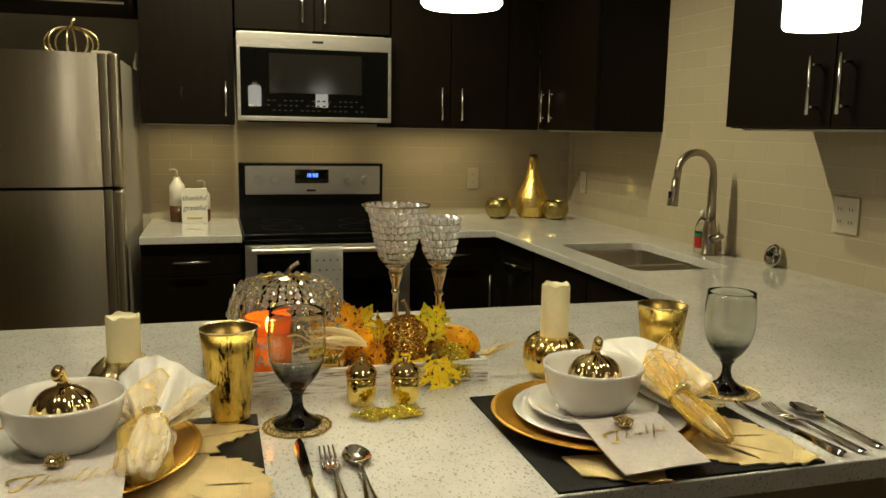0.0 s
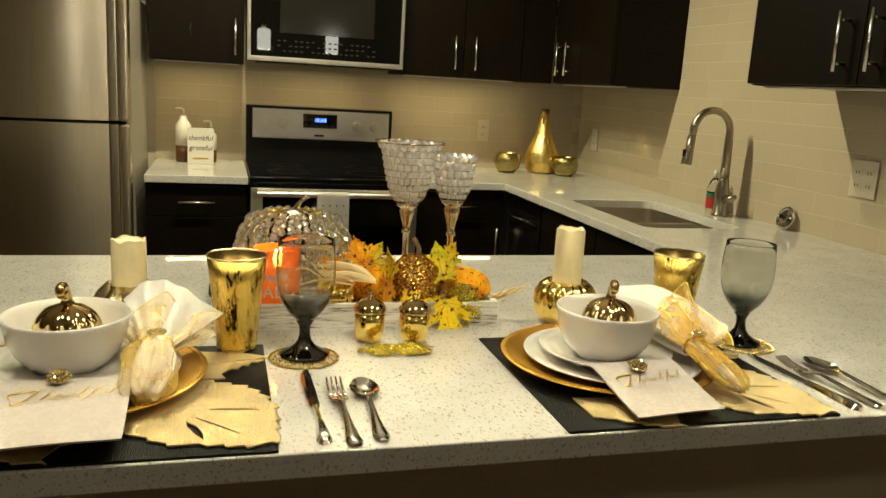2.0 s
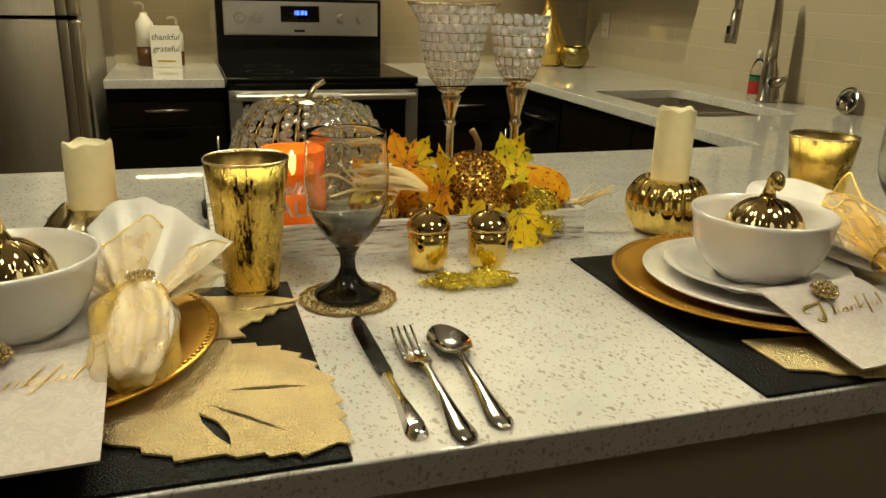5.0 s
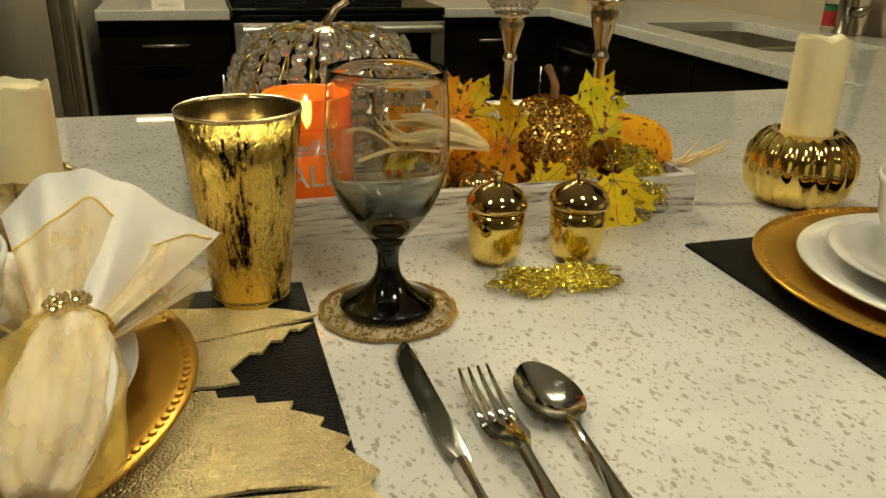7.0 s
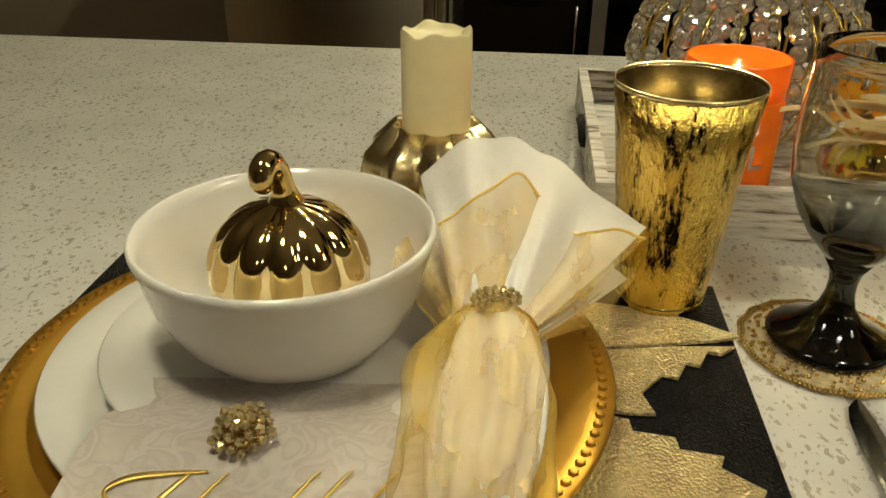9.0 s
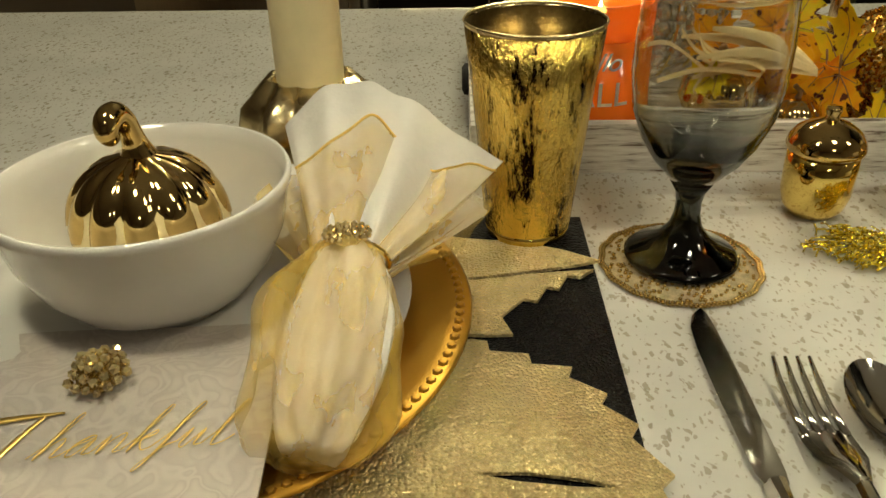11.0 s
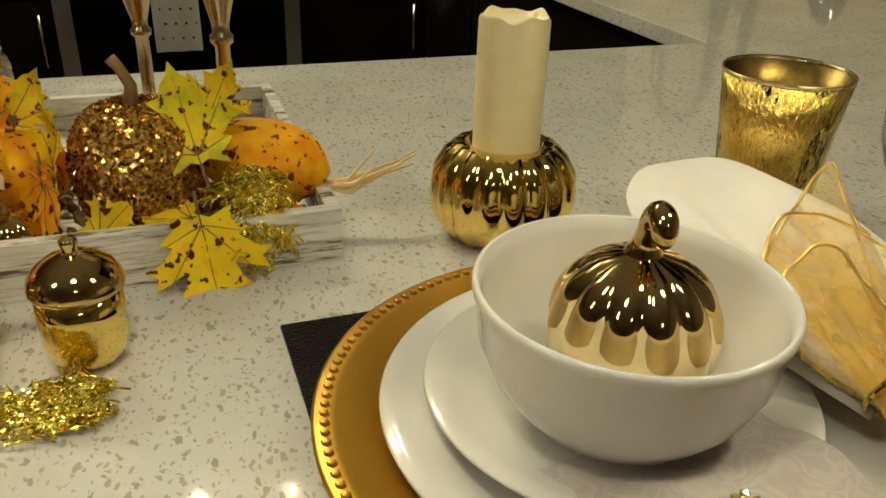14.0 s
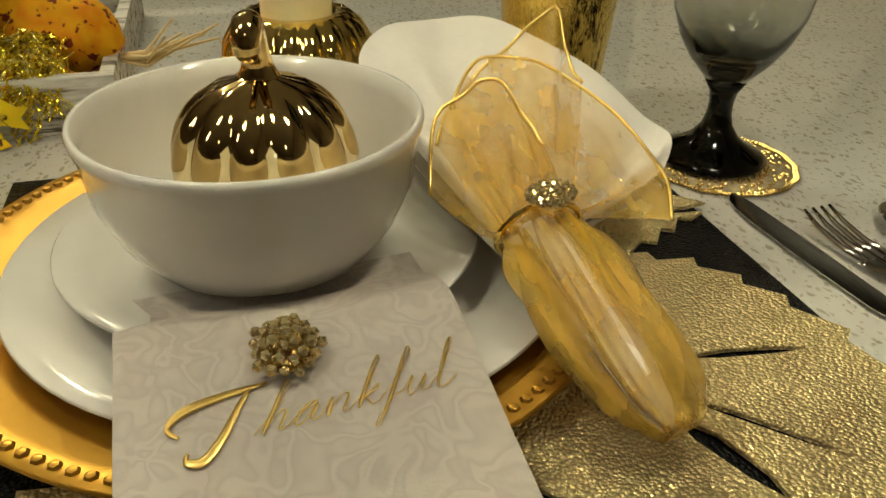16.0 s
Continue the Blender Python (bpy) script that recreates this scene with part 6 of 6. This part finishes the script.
glitter_leaf(pose(0.272, 1.192, TOP, 0, 0, 62), 0.060, 1, "small yellow-gold glitter leaf lying before the acorns")
glitter_leaf(pose(0.226, 1.206, TOP + 0.0005, 0, 0, 96), 0.054, 2, "small yellow-gold glitter leaf lying before the acorns")
glitter_leaf(pose(0.272, 1.212, TOP + 0.0005, 0, 0, 112), 0.046, 3, "small yellow-gold glitter leaf lying before the acorns")

# ---- tray and its things ----
TX0, TX1, TY0, TY1, TZ = -0.055, 0.447, 1.333, 1.680, 0.043


def tray():
    t = thing("wooden_tray", "whitewashed distressed wooden tray with low sides", "tray")
    part("base", boxed(TX0 + 0.011, TX1 - 0.011, TY0 + 0.011, TY1 - 0.011, TOP + 0.001, TOP + 0.010), WASHED, t, smooth=False)
    part("front_board", boxed(TX0, TX1, TY0, TY0 + 0.0108, TOP, TOP + TZ, bevel=0.0012), WASHED, t)
    part("back_board", boxed(TX0, TX1, TY1 - 0.0108, TY1, TOP, TOP + TZ, bevel=0.0012), WASHED, t)
    for x in (TX0, TX1 - 0.0108):
        bm = boxed(x, x + 0.0108, TY0 + 0.011, TY1 - 0.011, TOP, TOP + TZ, bevel=0.0012)
        part("side_board", bm, WASHED, t)
    for x in (TX0 - 0.0006, TX1 - 0.0112):
        bm = bmesh.new()
        tube(bm, [(x, 1.47 + 0.035 * k, TOP + 0.030 - 0.004 * (k - 1) ** 2) for k in range(3)], 0.006, 6)
        part("handle_hole", bm, DARKGAP, t, "dark hand hole")


tray()
IN = TOP + 0.0102


def jar_candle(at):
    c = thing("jar_candle", "lit candle in an orange glass jar lettered hello fall", "candle", at)
    r, h = 0.0410, 0.118
    part("jar", lathe([(0.0, 0.0), (r - 0.004, 0.0), (r - 0.001, 0.002), (r, 0.006), (r, 0.0900), (0.0, 0.0900)], 56), ORANGEGL, c, "orange glass jar")
    part("lip", lathe([(r - 0.003, 0.0902), (r, 0.0902), (r, h), (r - 0.0012, h + 0.001), (r - 0.0025, h)], 56), LIPGL, c, "see-through orange glass lip")
    part("wax", lathe([(0.0, 0.0905), (r - 0.0035, 0.0905), (r - 0.0032, 0.0915), (0.0, 0.0920)], 40), WAXO, c, "pale orange wax")
    part("wick", tube(bmesh.new(), [(0, 0, 0.0915), (0.0008, 0, 0.099)], 0.0009, 6), INK, c)
    part("flame", lathe([(0.0, 0.0965), (0.0026, 0.099), (0.0036, 0.1025), (0.0026, 0.108), (0.0011, 0.1125), (0.0, 0.1150)], 16), FLAME, c, "small yellow flame")
    for w, z, s, sh in (("hello", 0.068, 0.021, 0.4), ("FALL", 0.038, 0.029, 0.0)):
        ob = lettering("word", w, s, CARD, c, pose(0, 0, 0), sh)
        for v in ob.data.vertices:
            x, y = v.co.x, v.co.y
            a = x / r - 1.75
            q = r + 0.0004 + v.co.z
            v.co = (q * math.cos(a + 0.0), q * math.sin(a + 0.0), z + y)


jar_candle((0.053, 1.400, IN))
lamp("candle_flame_light", "POINT", 0.12, pose(0.053, 1.400, IN + 0.1185), 0.004, color=(1.0, 0.55, 0.2))


def bead_mesh(material):
    """A round cut crystal of radius 1, flattened along z."""
    bm = bmesh.new()
    n, rows = 10, []
    for rr, z in ((0.0, -0.5), (0.60, -0.42), (1.0, -0.06), (1.0, 0.06), (0.60, 0.42), (0.0, 0.5)):
        rows.append([bm.verts.new((0, 0, z))] if rr == 0 else [bm.verts.new((rr * math.cos(2 * math.pi * k / n), rr * math.sin(2 * math.pi * k / n), z)) for k in range(n)])
    for a, b in zip(rows, rows[1:]):
        for k in range(n):
            j = (k + 1) % n
            if len(a) == 1:
                bm.faces.new((a[0], b[j], b[k]))
            elif len(b) == 1:
                bm.faces.new((a[k], a[j], b[0]))
            else:
                bm.faces.new((a[k], a[j], b[j], b[k]))
    bmesh.ops.recalc_face_normals(bm, faces=bm.faces[:])
    me = bpy.data.meshes.new("bead")
    bm.to_mesh(me)
    bm.free()
    me.materials.append(material)
    return me


BEAD, BEAD_W = bead_mesh(CRYSTAL), bead_mesh(CRYSTAL_W)


def faceted_bead(parent, mesh, at, r, out):
    """One bead facing out."""
    o = new("bead", mesh)
    o.parent = parent
    o.matrix_local = Matrix.Translation(at) @ Vector(out).to_track_quat("Z", "Y").to_matrix().to_4x4() @ Matrix.Scale(r, 4)


def crystal_pumpkin(at):
    p = thing("crystal_pumpkin", "pumpkin of gold wire ribs strung with clear crystal beads", "ornament", at)
    R, H, n = 0.110, 0.160, 20
    for k in range(n):
        a = 2 * math.pi * k / n
        c, s = math.cos(a), math.sin(a)

        def on(u):
            ph = math.pi * (0.04 + 0.92 * u)
            r = R * (math.sin(ph) ** 0.62)
            return Vector((r * c, r * s, H * (0.5 - 0.5 * math.cos(ph)) ** 0.92))

        rib = part("rib", tube(bmesh.new(), [on(j / 18) * 0.99 for j in range(19)], 0.0015, 6), GOLD, p, "bright gold wire rib")
        a2 = a + math.pi / n
        c, s = math.cos(a2), math.sin(a2)
        for j in range(12):
            q = on(0.10 + 0.0725 * j + (0.0 if k % 2 else 0.012))
            d = Vector((q.x, q.y, (q.z - H * 0.5) * 0.9))
            faceted_bead(rib, BEAD, q, 0.0098 - 0.0030 * (j / 11) ** 2, d)
        c, s = math.cos(a), math.sin(a)
        for u in (0.36, 0.50, 0.78):
            q = on(u) * 1.03
            faceted_bead(rib, BEAD, q, 0.0066, (q.x, q.y, (q.z - H * 0.5) * 0.9))
    part("stem", tube(bmesh.new(), [(0, 0, H - 0.012), (0.002, 0, H + 0.004), (0.012, 0.0, H + 0.018), (0.026, 0, H + 0.026)], [0.006, 0.005, 0.004, 0.0035], 10), CHAMP, p, "curved gold stem")
    for ang in (20, 160, 260):
        bm = lathe([(0.0, 0.003), (0.013, 0.0), (0.0, -0.001)], 12)
        bmesh.ops.transform(bm, matrix=pose(0.016 * math.cos(radians(ang)), 0.016 * math.sin(radians(ang)), H - 0.002, 0, 12, ang), verts=bm.verts)
        part("petal", bm, CHAMP, p)


crystal_pumpkin((0.098, 1.560, IN))


def crystal_holder(at, stem_h, cup_h, r0, r1, rows, flare, label):
    h = thing("crystal_candle_holder", label, "candle holder", at, 0, "crystal candle holders")
    part("foot", lathe([(0.0, 0.0), (0.040, 0.0), (0.042, 0.003), (0.036, 0.008), (0.016, 0.014), (0.008, 0.024), (0.0062, 0.034), (0.0, 0.034)], 40), CHAMP, h)
    z = stem_h
    prof = [(0.0, 0.033), (0.0060, 0.034), (0.0058, z * 0.45), (0.0058, z * 0.66), (0.0088, z * 0.675), (0.0092, z * 0.70), (0.0066, z * 0.715), (0.0075, z * 0.76), (0.0125, z * 0.86), (0.0155, z * 0.93), (0.0125, z * 0.955), (0.0200, z * 0.985), (0.0215, z), (0.0, z)]
    part("stem", lathe(prof, 28), CHAMP, h, "champagne metal stem with a ring")
    frame_bm = bmesh.new()
    for i in range(rows + 1):
        v = i / rows
        r = r0 + (r1 - r0) * v ** 0.5 + flare * max(0, v - 0.82) / 0.18
        zz = z + 0.004 + cup_h * v
        n = int(round(2 * math.pi * (r0 + (r1 - r0) * 0.6) / 0.0125))
        if i < rows or flare:
            tube(frame_bm, [(r * 0.985 * math.cos(2 * math.pi * k / 36), r * 0.985 * math.sin(2 * math.pi * k / 36), zz) for k in range(36)], 0.0006 if i < rows else 0.0018, 5, True)
        if i == rows:
            break
        for k in range(n):
            a = 2 * math.pi * (k + 0.5 * (i % 2)) / n
            br = min(0.0080, math.pi * r / n * 0.96)
            faceted_bead(h, BEAD_W, (r * math.cos(a), r * math.sin(a), zz + cup_h / rows * 0.5), br, (math.cos(a), math.sin(a), -0.15))
    for k in range(n):
        a = 2 * math.pi * k / n
        pts = []
        for i in range(rows + 1):
            v = i / rows
            r = r0 + (r1 - r0) * v ** 0.5 + flare * max(0, v - 0.82) / 0.18
            pts.append((r * 0.985 * math.cos(a), r * 0.985 * math.sin(a), z + 0.004 + cup_h * v))
        tube(frame_bm, pts, 0.0005, 4)
    part("wire_frame", frame_bm, CHAMP, h, "thin silver wire frame")


crystal_holder((0.322, 1.566, IN), 0.172, 0.122, 0.024, 0.057, 9, 0.013, "tall crystal bead candle holder with a flared cup")
crystal_holder((0.381, 1.446, IN), 0.198, 0.086, 0.024, 0.0405, 6, 0.0, "shorter crystal bead candle holder on a slim stem")


def glitter_pumpkin(at):
    p = thing("glitter_pumpkin", "small pumpkin covered in copper-gold glitter", "pumpkin", at)
    n = 8
    prof = [(0.0, 0.004), (0.020, 0.0), (0.038, 0.012), (0.047, 0.036), (0.049, 0.058), (0.044, 0.082), (0.030, 0.098), (0.014, 0.102), (0.0, 0.097)]
    bm = lathe(prof, 96, wave=lambda a, i: 1 - 0.06 * (1 - abs(math.cos(a * n / 2)) ** 0.7))
    part("body", bm, GLITTER, p)
    rnd = random.Random(7)
    fl = bmesh.new()
    for _ in range(1500):
        a, u = rnd.uniform(0, 6.283), rnd.uniform(0.05, 0.97)
        x = u * 7
        i = int(x) + 1
        (ra, za), (rb, zb) = prof[min(i, 7)], prof[min(i + 1, 8)]
        t = x - int(x)
        r, z = ra + (rb - ra) * t, za + (zb - za) * t
        r *= 1 - 0.06 * (1 - abs(math.cos(a * n / 2)) ** 0.7)
        m = Matrix.Translation((r * math.cos(a), r * math.sin(a), z + 0.0004)) @ pose(0, 0, 0, rnd.uniform(0, 180), rnd.uniform(0, 180), 0)
        s = rnd.uniform(0.0010, 0.0022)
        vs = [fl.verts.new(m @ Vector(q)) for q in ((-s, -s, 0), (s, -s, 0), (s, s, 0), (-s, s, 0))]
        fl.faces.new(vs)
    tagged(part("flake_layer", fl, GLITTER, p, "loose glitter flakes", smooth=False), kind="stuff")
    part("stem", tube(bmesh.new(), [(0, 0, 0.096), (0.002, 0, 0.115), (-0.004, 0, 0.128), (-0.009, 0, 0.135)], [0.006, 0.0045, 0.004, 0.0045], 8), STEM, p)


glitter_pumpkin((0.309, 1.405, IN))


def small_pumpkin(at, material, r, label, n=9):
    p = thing("small_pumpkin", label, "pumpkin", at, 0, "small pumpkins")
    prof = [(0.0, 0.003), (r * 0.5, 0.0), (r * 0.85, r * 0.28), (r, r * 0.8), (r * 0.9, r * 1.3), (r * 0.55, r * 1.66), (r * 0.2, r * 1.70), (0.0, r * 1.6)]
    part("body", lathe(prof, 90, wave=lambda a, i: 1 - 0.09 * (1 - abs(math.cos(a * n / 2)) ** 0.7)), material, p)
    part("stem", tube(bmesh.new(), [(0, 0, r * 1.58), (0.002, 0, r * 1.9), (-0.004, 0, r * 2.1)], [r * 0.12, r * 0.09, r * 0.1], 8), STEM, p)


small_pumpkin((0.160, 1.392, IN), GOLD, 0.037, "small mirror-gold ribbed pumpkin")
small_pumpkin((0.224, 1.428, IN + 0.02), GOURD, 0.036, "small speckled orange pumpkin on the filler")
small_pumpkin((0.218, 1.372, IN), DARKGOLD, 0.024, "tiny dark gold pumpkin under the leaves")


def gourd(at):
    g = thing("speckled_gourd", "speckled orange gourd with a dry stalk", "gourd", at, 0)
    line = [(-0.05, 0.012, 0.052), (-0.03, 0.008, 0.054), (0.0, 0.0, 0.048), (0.028, -0.006, 0.040), (0.046, -0.010, 0.030)]
    rad = [0.012, 0.026, 0.034, 0.030, 0.012]
    pts = [along([Vector(p) for p in line], k / 14) for k in range(15)]
    rr = [along([Vector((q, 0, 0)) for q in rad], k / 14).x for k in range(15)]
    part("body", tube(bmesh.new(), pts, rr, 24), GOURD, g)
    rnd = random.Random(2)
    for _ in range(9):
        b = Vector((0.095, -0.02, 0.044)) + Vector((rnd.uniform(-.012, .03), rnd.uniform(-.012, .012), rnd.uniform(-.008, .016)))
        mid = Vector((0.066, -0.014, 0.024)) + Vector((0, rnd.uniform(-.006, .006), rnd.uniform(-.004, .006)))
        part("straw", tube(bmesh.new(), [(0.044, -0.010, 0.027), mid, b], [0.003, 0.0016, 0.0009], 5), HUSK, g, "frayed dry straw")


gourd((0.400, 1.405, IN))


def corn_husk(at):
    """Pale husk leaves gathered at one end, with loose curling strips."""
    h = thing("corn_husk", "pale dry corn husk with curling strips", "corn husk", at)
    rnd = random.Random(11)
    root = Vector((0.225, 1.362, 0.985))
    for k in range(7):
        end = Vector((0.142, 1.365, 0.998)) + Vector((rnd.uniform(-0.03, 0.03), rnd.uniform(-0.02, 0.03), rnd.uniform(-0.020, 0.022)))
        w = rnd.uniform(0.0055, 0.0095)
        rows = []
        for j in range(13):
            v = j / 12
            c = root.lerp(end, v) + Vector((0, 0, 0.010 * math.sin(math.pi * v)))
            ww = w * math.sin(math.pi * min(1, 0.18 + v * 0.8)) ** 0.8
            rows.append([c + Vector((0.1 * ww * q, 0.75 * ww * q, 0.55 * ww * q + 0.003 * (1 - q * q))) for q in (-1, -0.5, 0, 0.5, 1)])
        part("husk_leaf", sheet(rows, 0.0005), HUSK, h)
    for k in range(10):
        a = Vector((0.165, 1.360, 0.985)) + Vector((rnd.uniform(-0.03, 0.03), rnd.uniform(-0.01, 0.01), rnd.uniform(-0.01, 0.012)))
        b = a + Vector((rnd.uniform(-0.10, 0.01), rnd.uniform(-0.02, 0.02), rnd.uniform(-0.045, 0.035)))
        m = (a + b) / 2 + Vector((rnd.uniform(-.01, .01), 0, rnd.uniform(-.012, .022)))
        pts = [along([a, m, b], j / 10) for j in range(11)]
        rows = [[p + Vector((0, -0.0012, -0.0016)), p + Vector((0, 0.0012, 0.0016))] for p in pts]
        part("strip", sheet(rows, 0.0004), HUSK, h)


corn_husk((0, 0, 0))


def filler():
    """Dried grey-brown filler of small cones and scraps that the ornaments lie on."""
    rnd = random.Random(21)
    bm = bmesh.new()
    for _ in range(260):
        x, y = rnd.uniform(0.20, 0.425), rnd.uniform(1.352, 1.50)
        r = rnd.uniform(0.004, 0.009)
        bmesh.ops.create_icosphere(bm, subdivisions=1, radius=r, matrix=Matrix.Translation((x, y, IN + r + rnd.uniform(0, 0.010))) @ pose(0, 0, 0, rnd.uniform(0, 90), rnd.uniform(0, 90), 0) @ Matrix.Diagonal((1, 0.7, 0.6, 1)))
    ob = part("dried_filler", bm, STEM, None, smooth=False)
    tagged(ob, "dark dried cones and scraps filling the tray", "filler", kind="stuff")


filler()

def leaf_pose(base, tip, facing):
    """Stalk end at base, the tip towards tip, the upper face towards facing."""
    b, t = Vector(base), Vector(tip)
    y = (t - b).normalized()
    n = Vector(facing)
    z = (n - n.dot(y) * y).normalized()
    x = y.cross(z)
    return Matrix(((x.x, y.x, z.x, b.x), (x.y, y.y, z.y, b.y), (x.z, y.z, z.z, b.z), (0, 0, 0, 1)))


TOWARDS = (-0.1, -0.8, 0.6)
LEAVES = (
    ((0.212, 1.425, 1.000), (0.190, 1.440, 1.060), TOWARDS, 0.048, LEAF_O, "orange cloth maple leaf with dark specks"),
    ((0.222, 1.430, 1.000), (0.252, 1.445, 1.045), (0.2, -0.7, 0.6), 0.042, LEAF_G, "yellow-green cloth leaf standing in the tray"),
    ((0.256, 1.385, 0.975), (0.258, 1.400, 1.045), (-0.93, -0.35, 0.1), 0.054, LEAF_Y, "yellow cloth maple leaf standing upright"),
    ((0.250, 1.372, 0.985), (0.244, 1.360, 0.925), (-0.85, -0.5, 0.2), 0.044, LEAF_O, "orange cloth leaf hanging over the filler"),
    ((0.352, 1.372, 0.982), (0.338, 1.402, 1.050), (-0.05, -0.9, 0.45), 0.062, LEAF_G, "yellow-green cloth maple leaf over the gourd"),
    ((0.360, 1.410, 1.000), (0.385, 1.425, 1.045), (0.1, -0.8, 0.5), 0.044, LEAF_Y, "bright yellow cloth leaf behind the glitter pumpkin"),
    ((0.345, 1.331, 0.962), (0.352, 1.311, 0.899), (0.0, -0.92, 0.4), 0.066, LEAF_Y, "bright yellow cloth maple leaf draped over the tray edge"),
    ((0.165, 1.410, 0.985), (0.130, 1.420, 1.025), (-0.3, -0.8, 0.5), 0.040, LEAF_O, "orange cloth leaf beside the jar candle"),
    ((0.150, 1.365, 0.985), (0.118, 1.360, 0.960), (-0.2, -0.8, 0.5), 0.032, LEAF_G, "small green-yellow cloth leaf near the jar"),
    ((0.275, 1.355, 0.940), (0.300, 1.350, 0.965), (0, -0.8, 0.6), 0.036, LEAF_Y, "yellow cloth leaf low in the tray"),
    ((0.345, 1.362, 0.945), (0.300, 1.358, 0.950), (0, -0.7, 0.7), 0.036, LEAF_Y, "yellow cloth leaf lying on the filler"),
    ((0.385, 1.352, 0.950), (0.420, 1.348, 0.945), (0, -0.7, 0.7), 0.034, LEAF_O, "orange cloth leaf at the tray end"),
    ((0.246, 1.392, 0.985), (0.240, 1.370, 0.950), (-0.8, -0.5, 0.3), 0.036, LEAF_O, "orange cloth leaf across the small pumpkin"),
)
for i, (base, tip, facing, size, mat_, lab) in enumerate(LEAVES):
    cloth_leaf(leaf_pose(base, tip, facing), size, mat_, lab, 0.28, i)
glitter_leaf(leaf_pose((0.396, 1.372, 0.968), (0.370, 1.326, 0.938), (0.1, -0.60, 0.8)), 0.066, 4, "yellow-gold glitter leaf hanging over the tray edge")
glitter_leaf(leaf_pose((0.392, 1.345, 0.958), (0.378, 1.322, 0.910), (0.1, -0.9, 0.4)), 0.052, 6, "yellow-gold glitter leaf hanging over the tray edge")

# ---- tiles of the walls, last ----


def tile_mesh(w, h):
    bm = boxed(-w / 2, w / 2, -0.006, 0.0, -h / 2, h / 2)
    top = [e for e in bm.edges if all(v.co.y < -0.003 for v in e.verts)]
    bmesh.ops.bevel(bm, geom=top, offset=0.0008, segments=1, affect="EDGES")
    me = bpy.data.meshes.new("tile")
    bm.to_mesh(me)
    bm.free()
    me.materials.append(TILE)
    return me


TW, TH = 0.1975, 0.0725
FULL = tile_mesh(TW - 0.0022, TH - 0.0022)
HALF = tile_mesh(TW / 2 - 0.0022, TH - 0.0022)


def tile_field(wall, origin, turn, length, rows, skip=0.0):
    """Courses of tiles in half bond from the worktop up, along local x."""
    for r in range(rows):
        x = 0.0 if r % 2 == 0 else -TW / 2
        while x < length - 0.02:
            c, me = x + TW / 2, FULL
            if x < 0:
                c, me = TW / 4, HALF
            elif x + TW > length + 0.01:
                c, me = x + TW / 4, HALF
            if c >= skip:
                o = new("tile", me)
                o.parent = wall
                o.matrix_world = pose(*origin, 0, 0, turn) @ pose(c, 0, r * TH + TH / 2)
            x += TW


tagged(part("grout_bed", boxed(-0.35, WX - 0.001, WY - 0.0049, WY, TOP, TOP + 7 * TH), GROUT, WALL_N, smooth=False))
tile_field(WALL_N, (-0.345, WY + 0.0005, TOP + 0.001), 0, 0.345 + WX - 0.012, 7)
tagged(part("grout_bed", boxed(WX - 0.0049, WX, 0.9, WY - 0.008, TOP, TOP + 7 * TH), GROUT, WALL_E, smooth=False))
tagged(part("grout_bed", boxed(WX - 0.0049, WX, 2.217, 3.138, TOP + 7 * TH, TOP + 19 * TH), GROUT, WALL_E, smooth=False))
tile_field(WALL_E, (WX + 0.0005, WY - 0.010, TOP + 0.001), -90, 3.2, 7)
tile_field(WALL_E, (WX + 0.0005, 3.137, TOP + 0.001 + 7 * TH), -90, 0.915, 12)
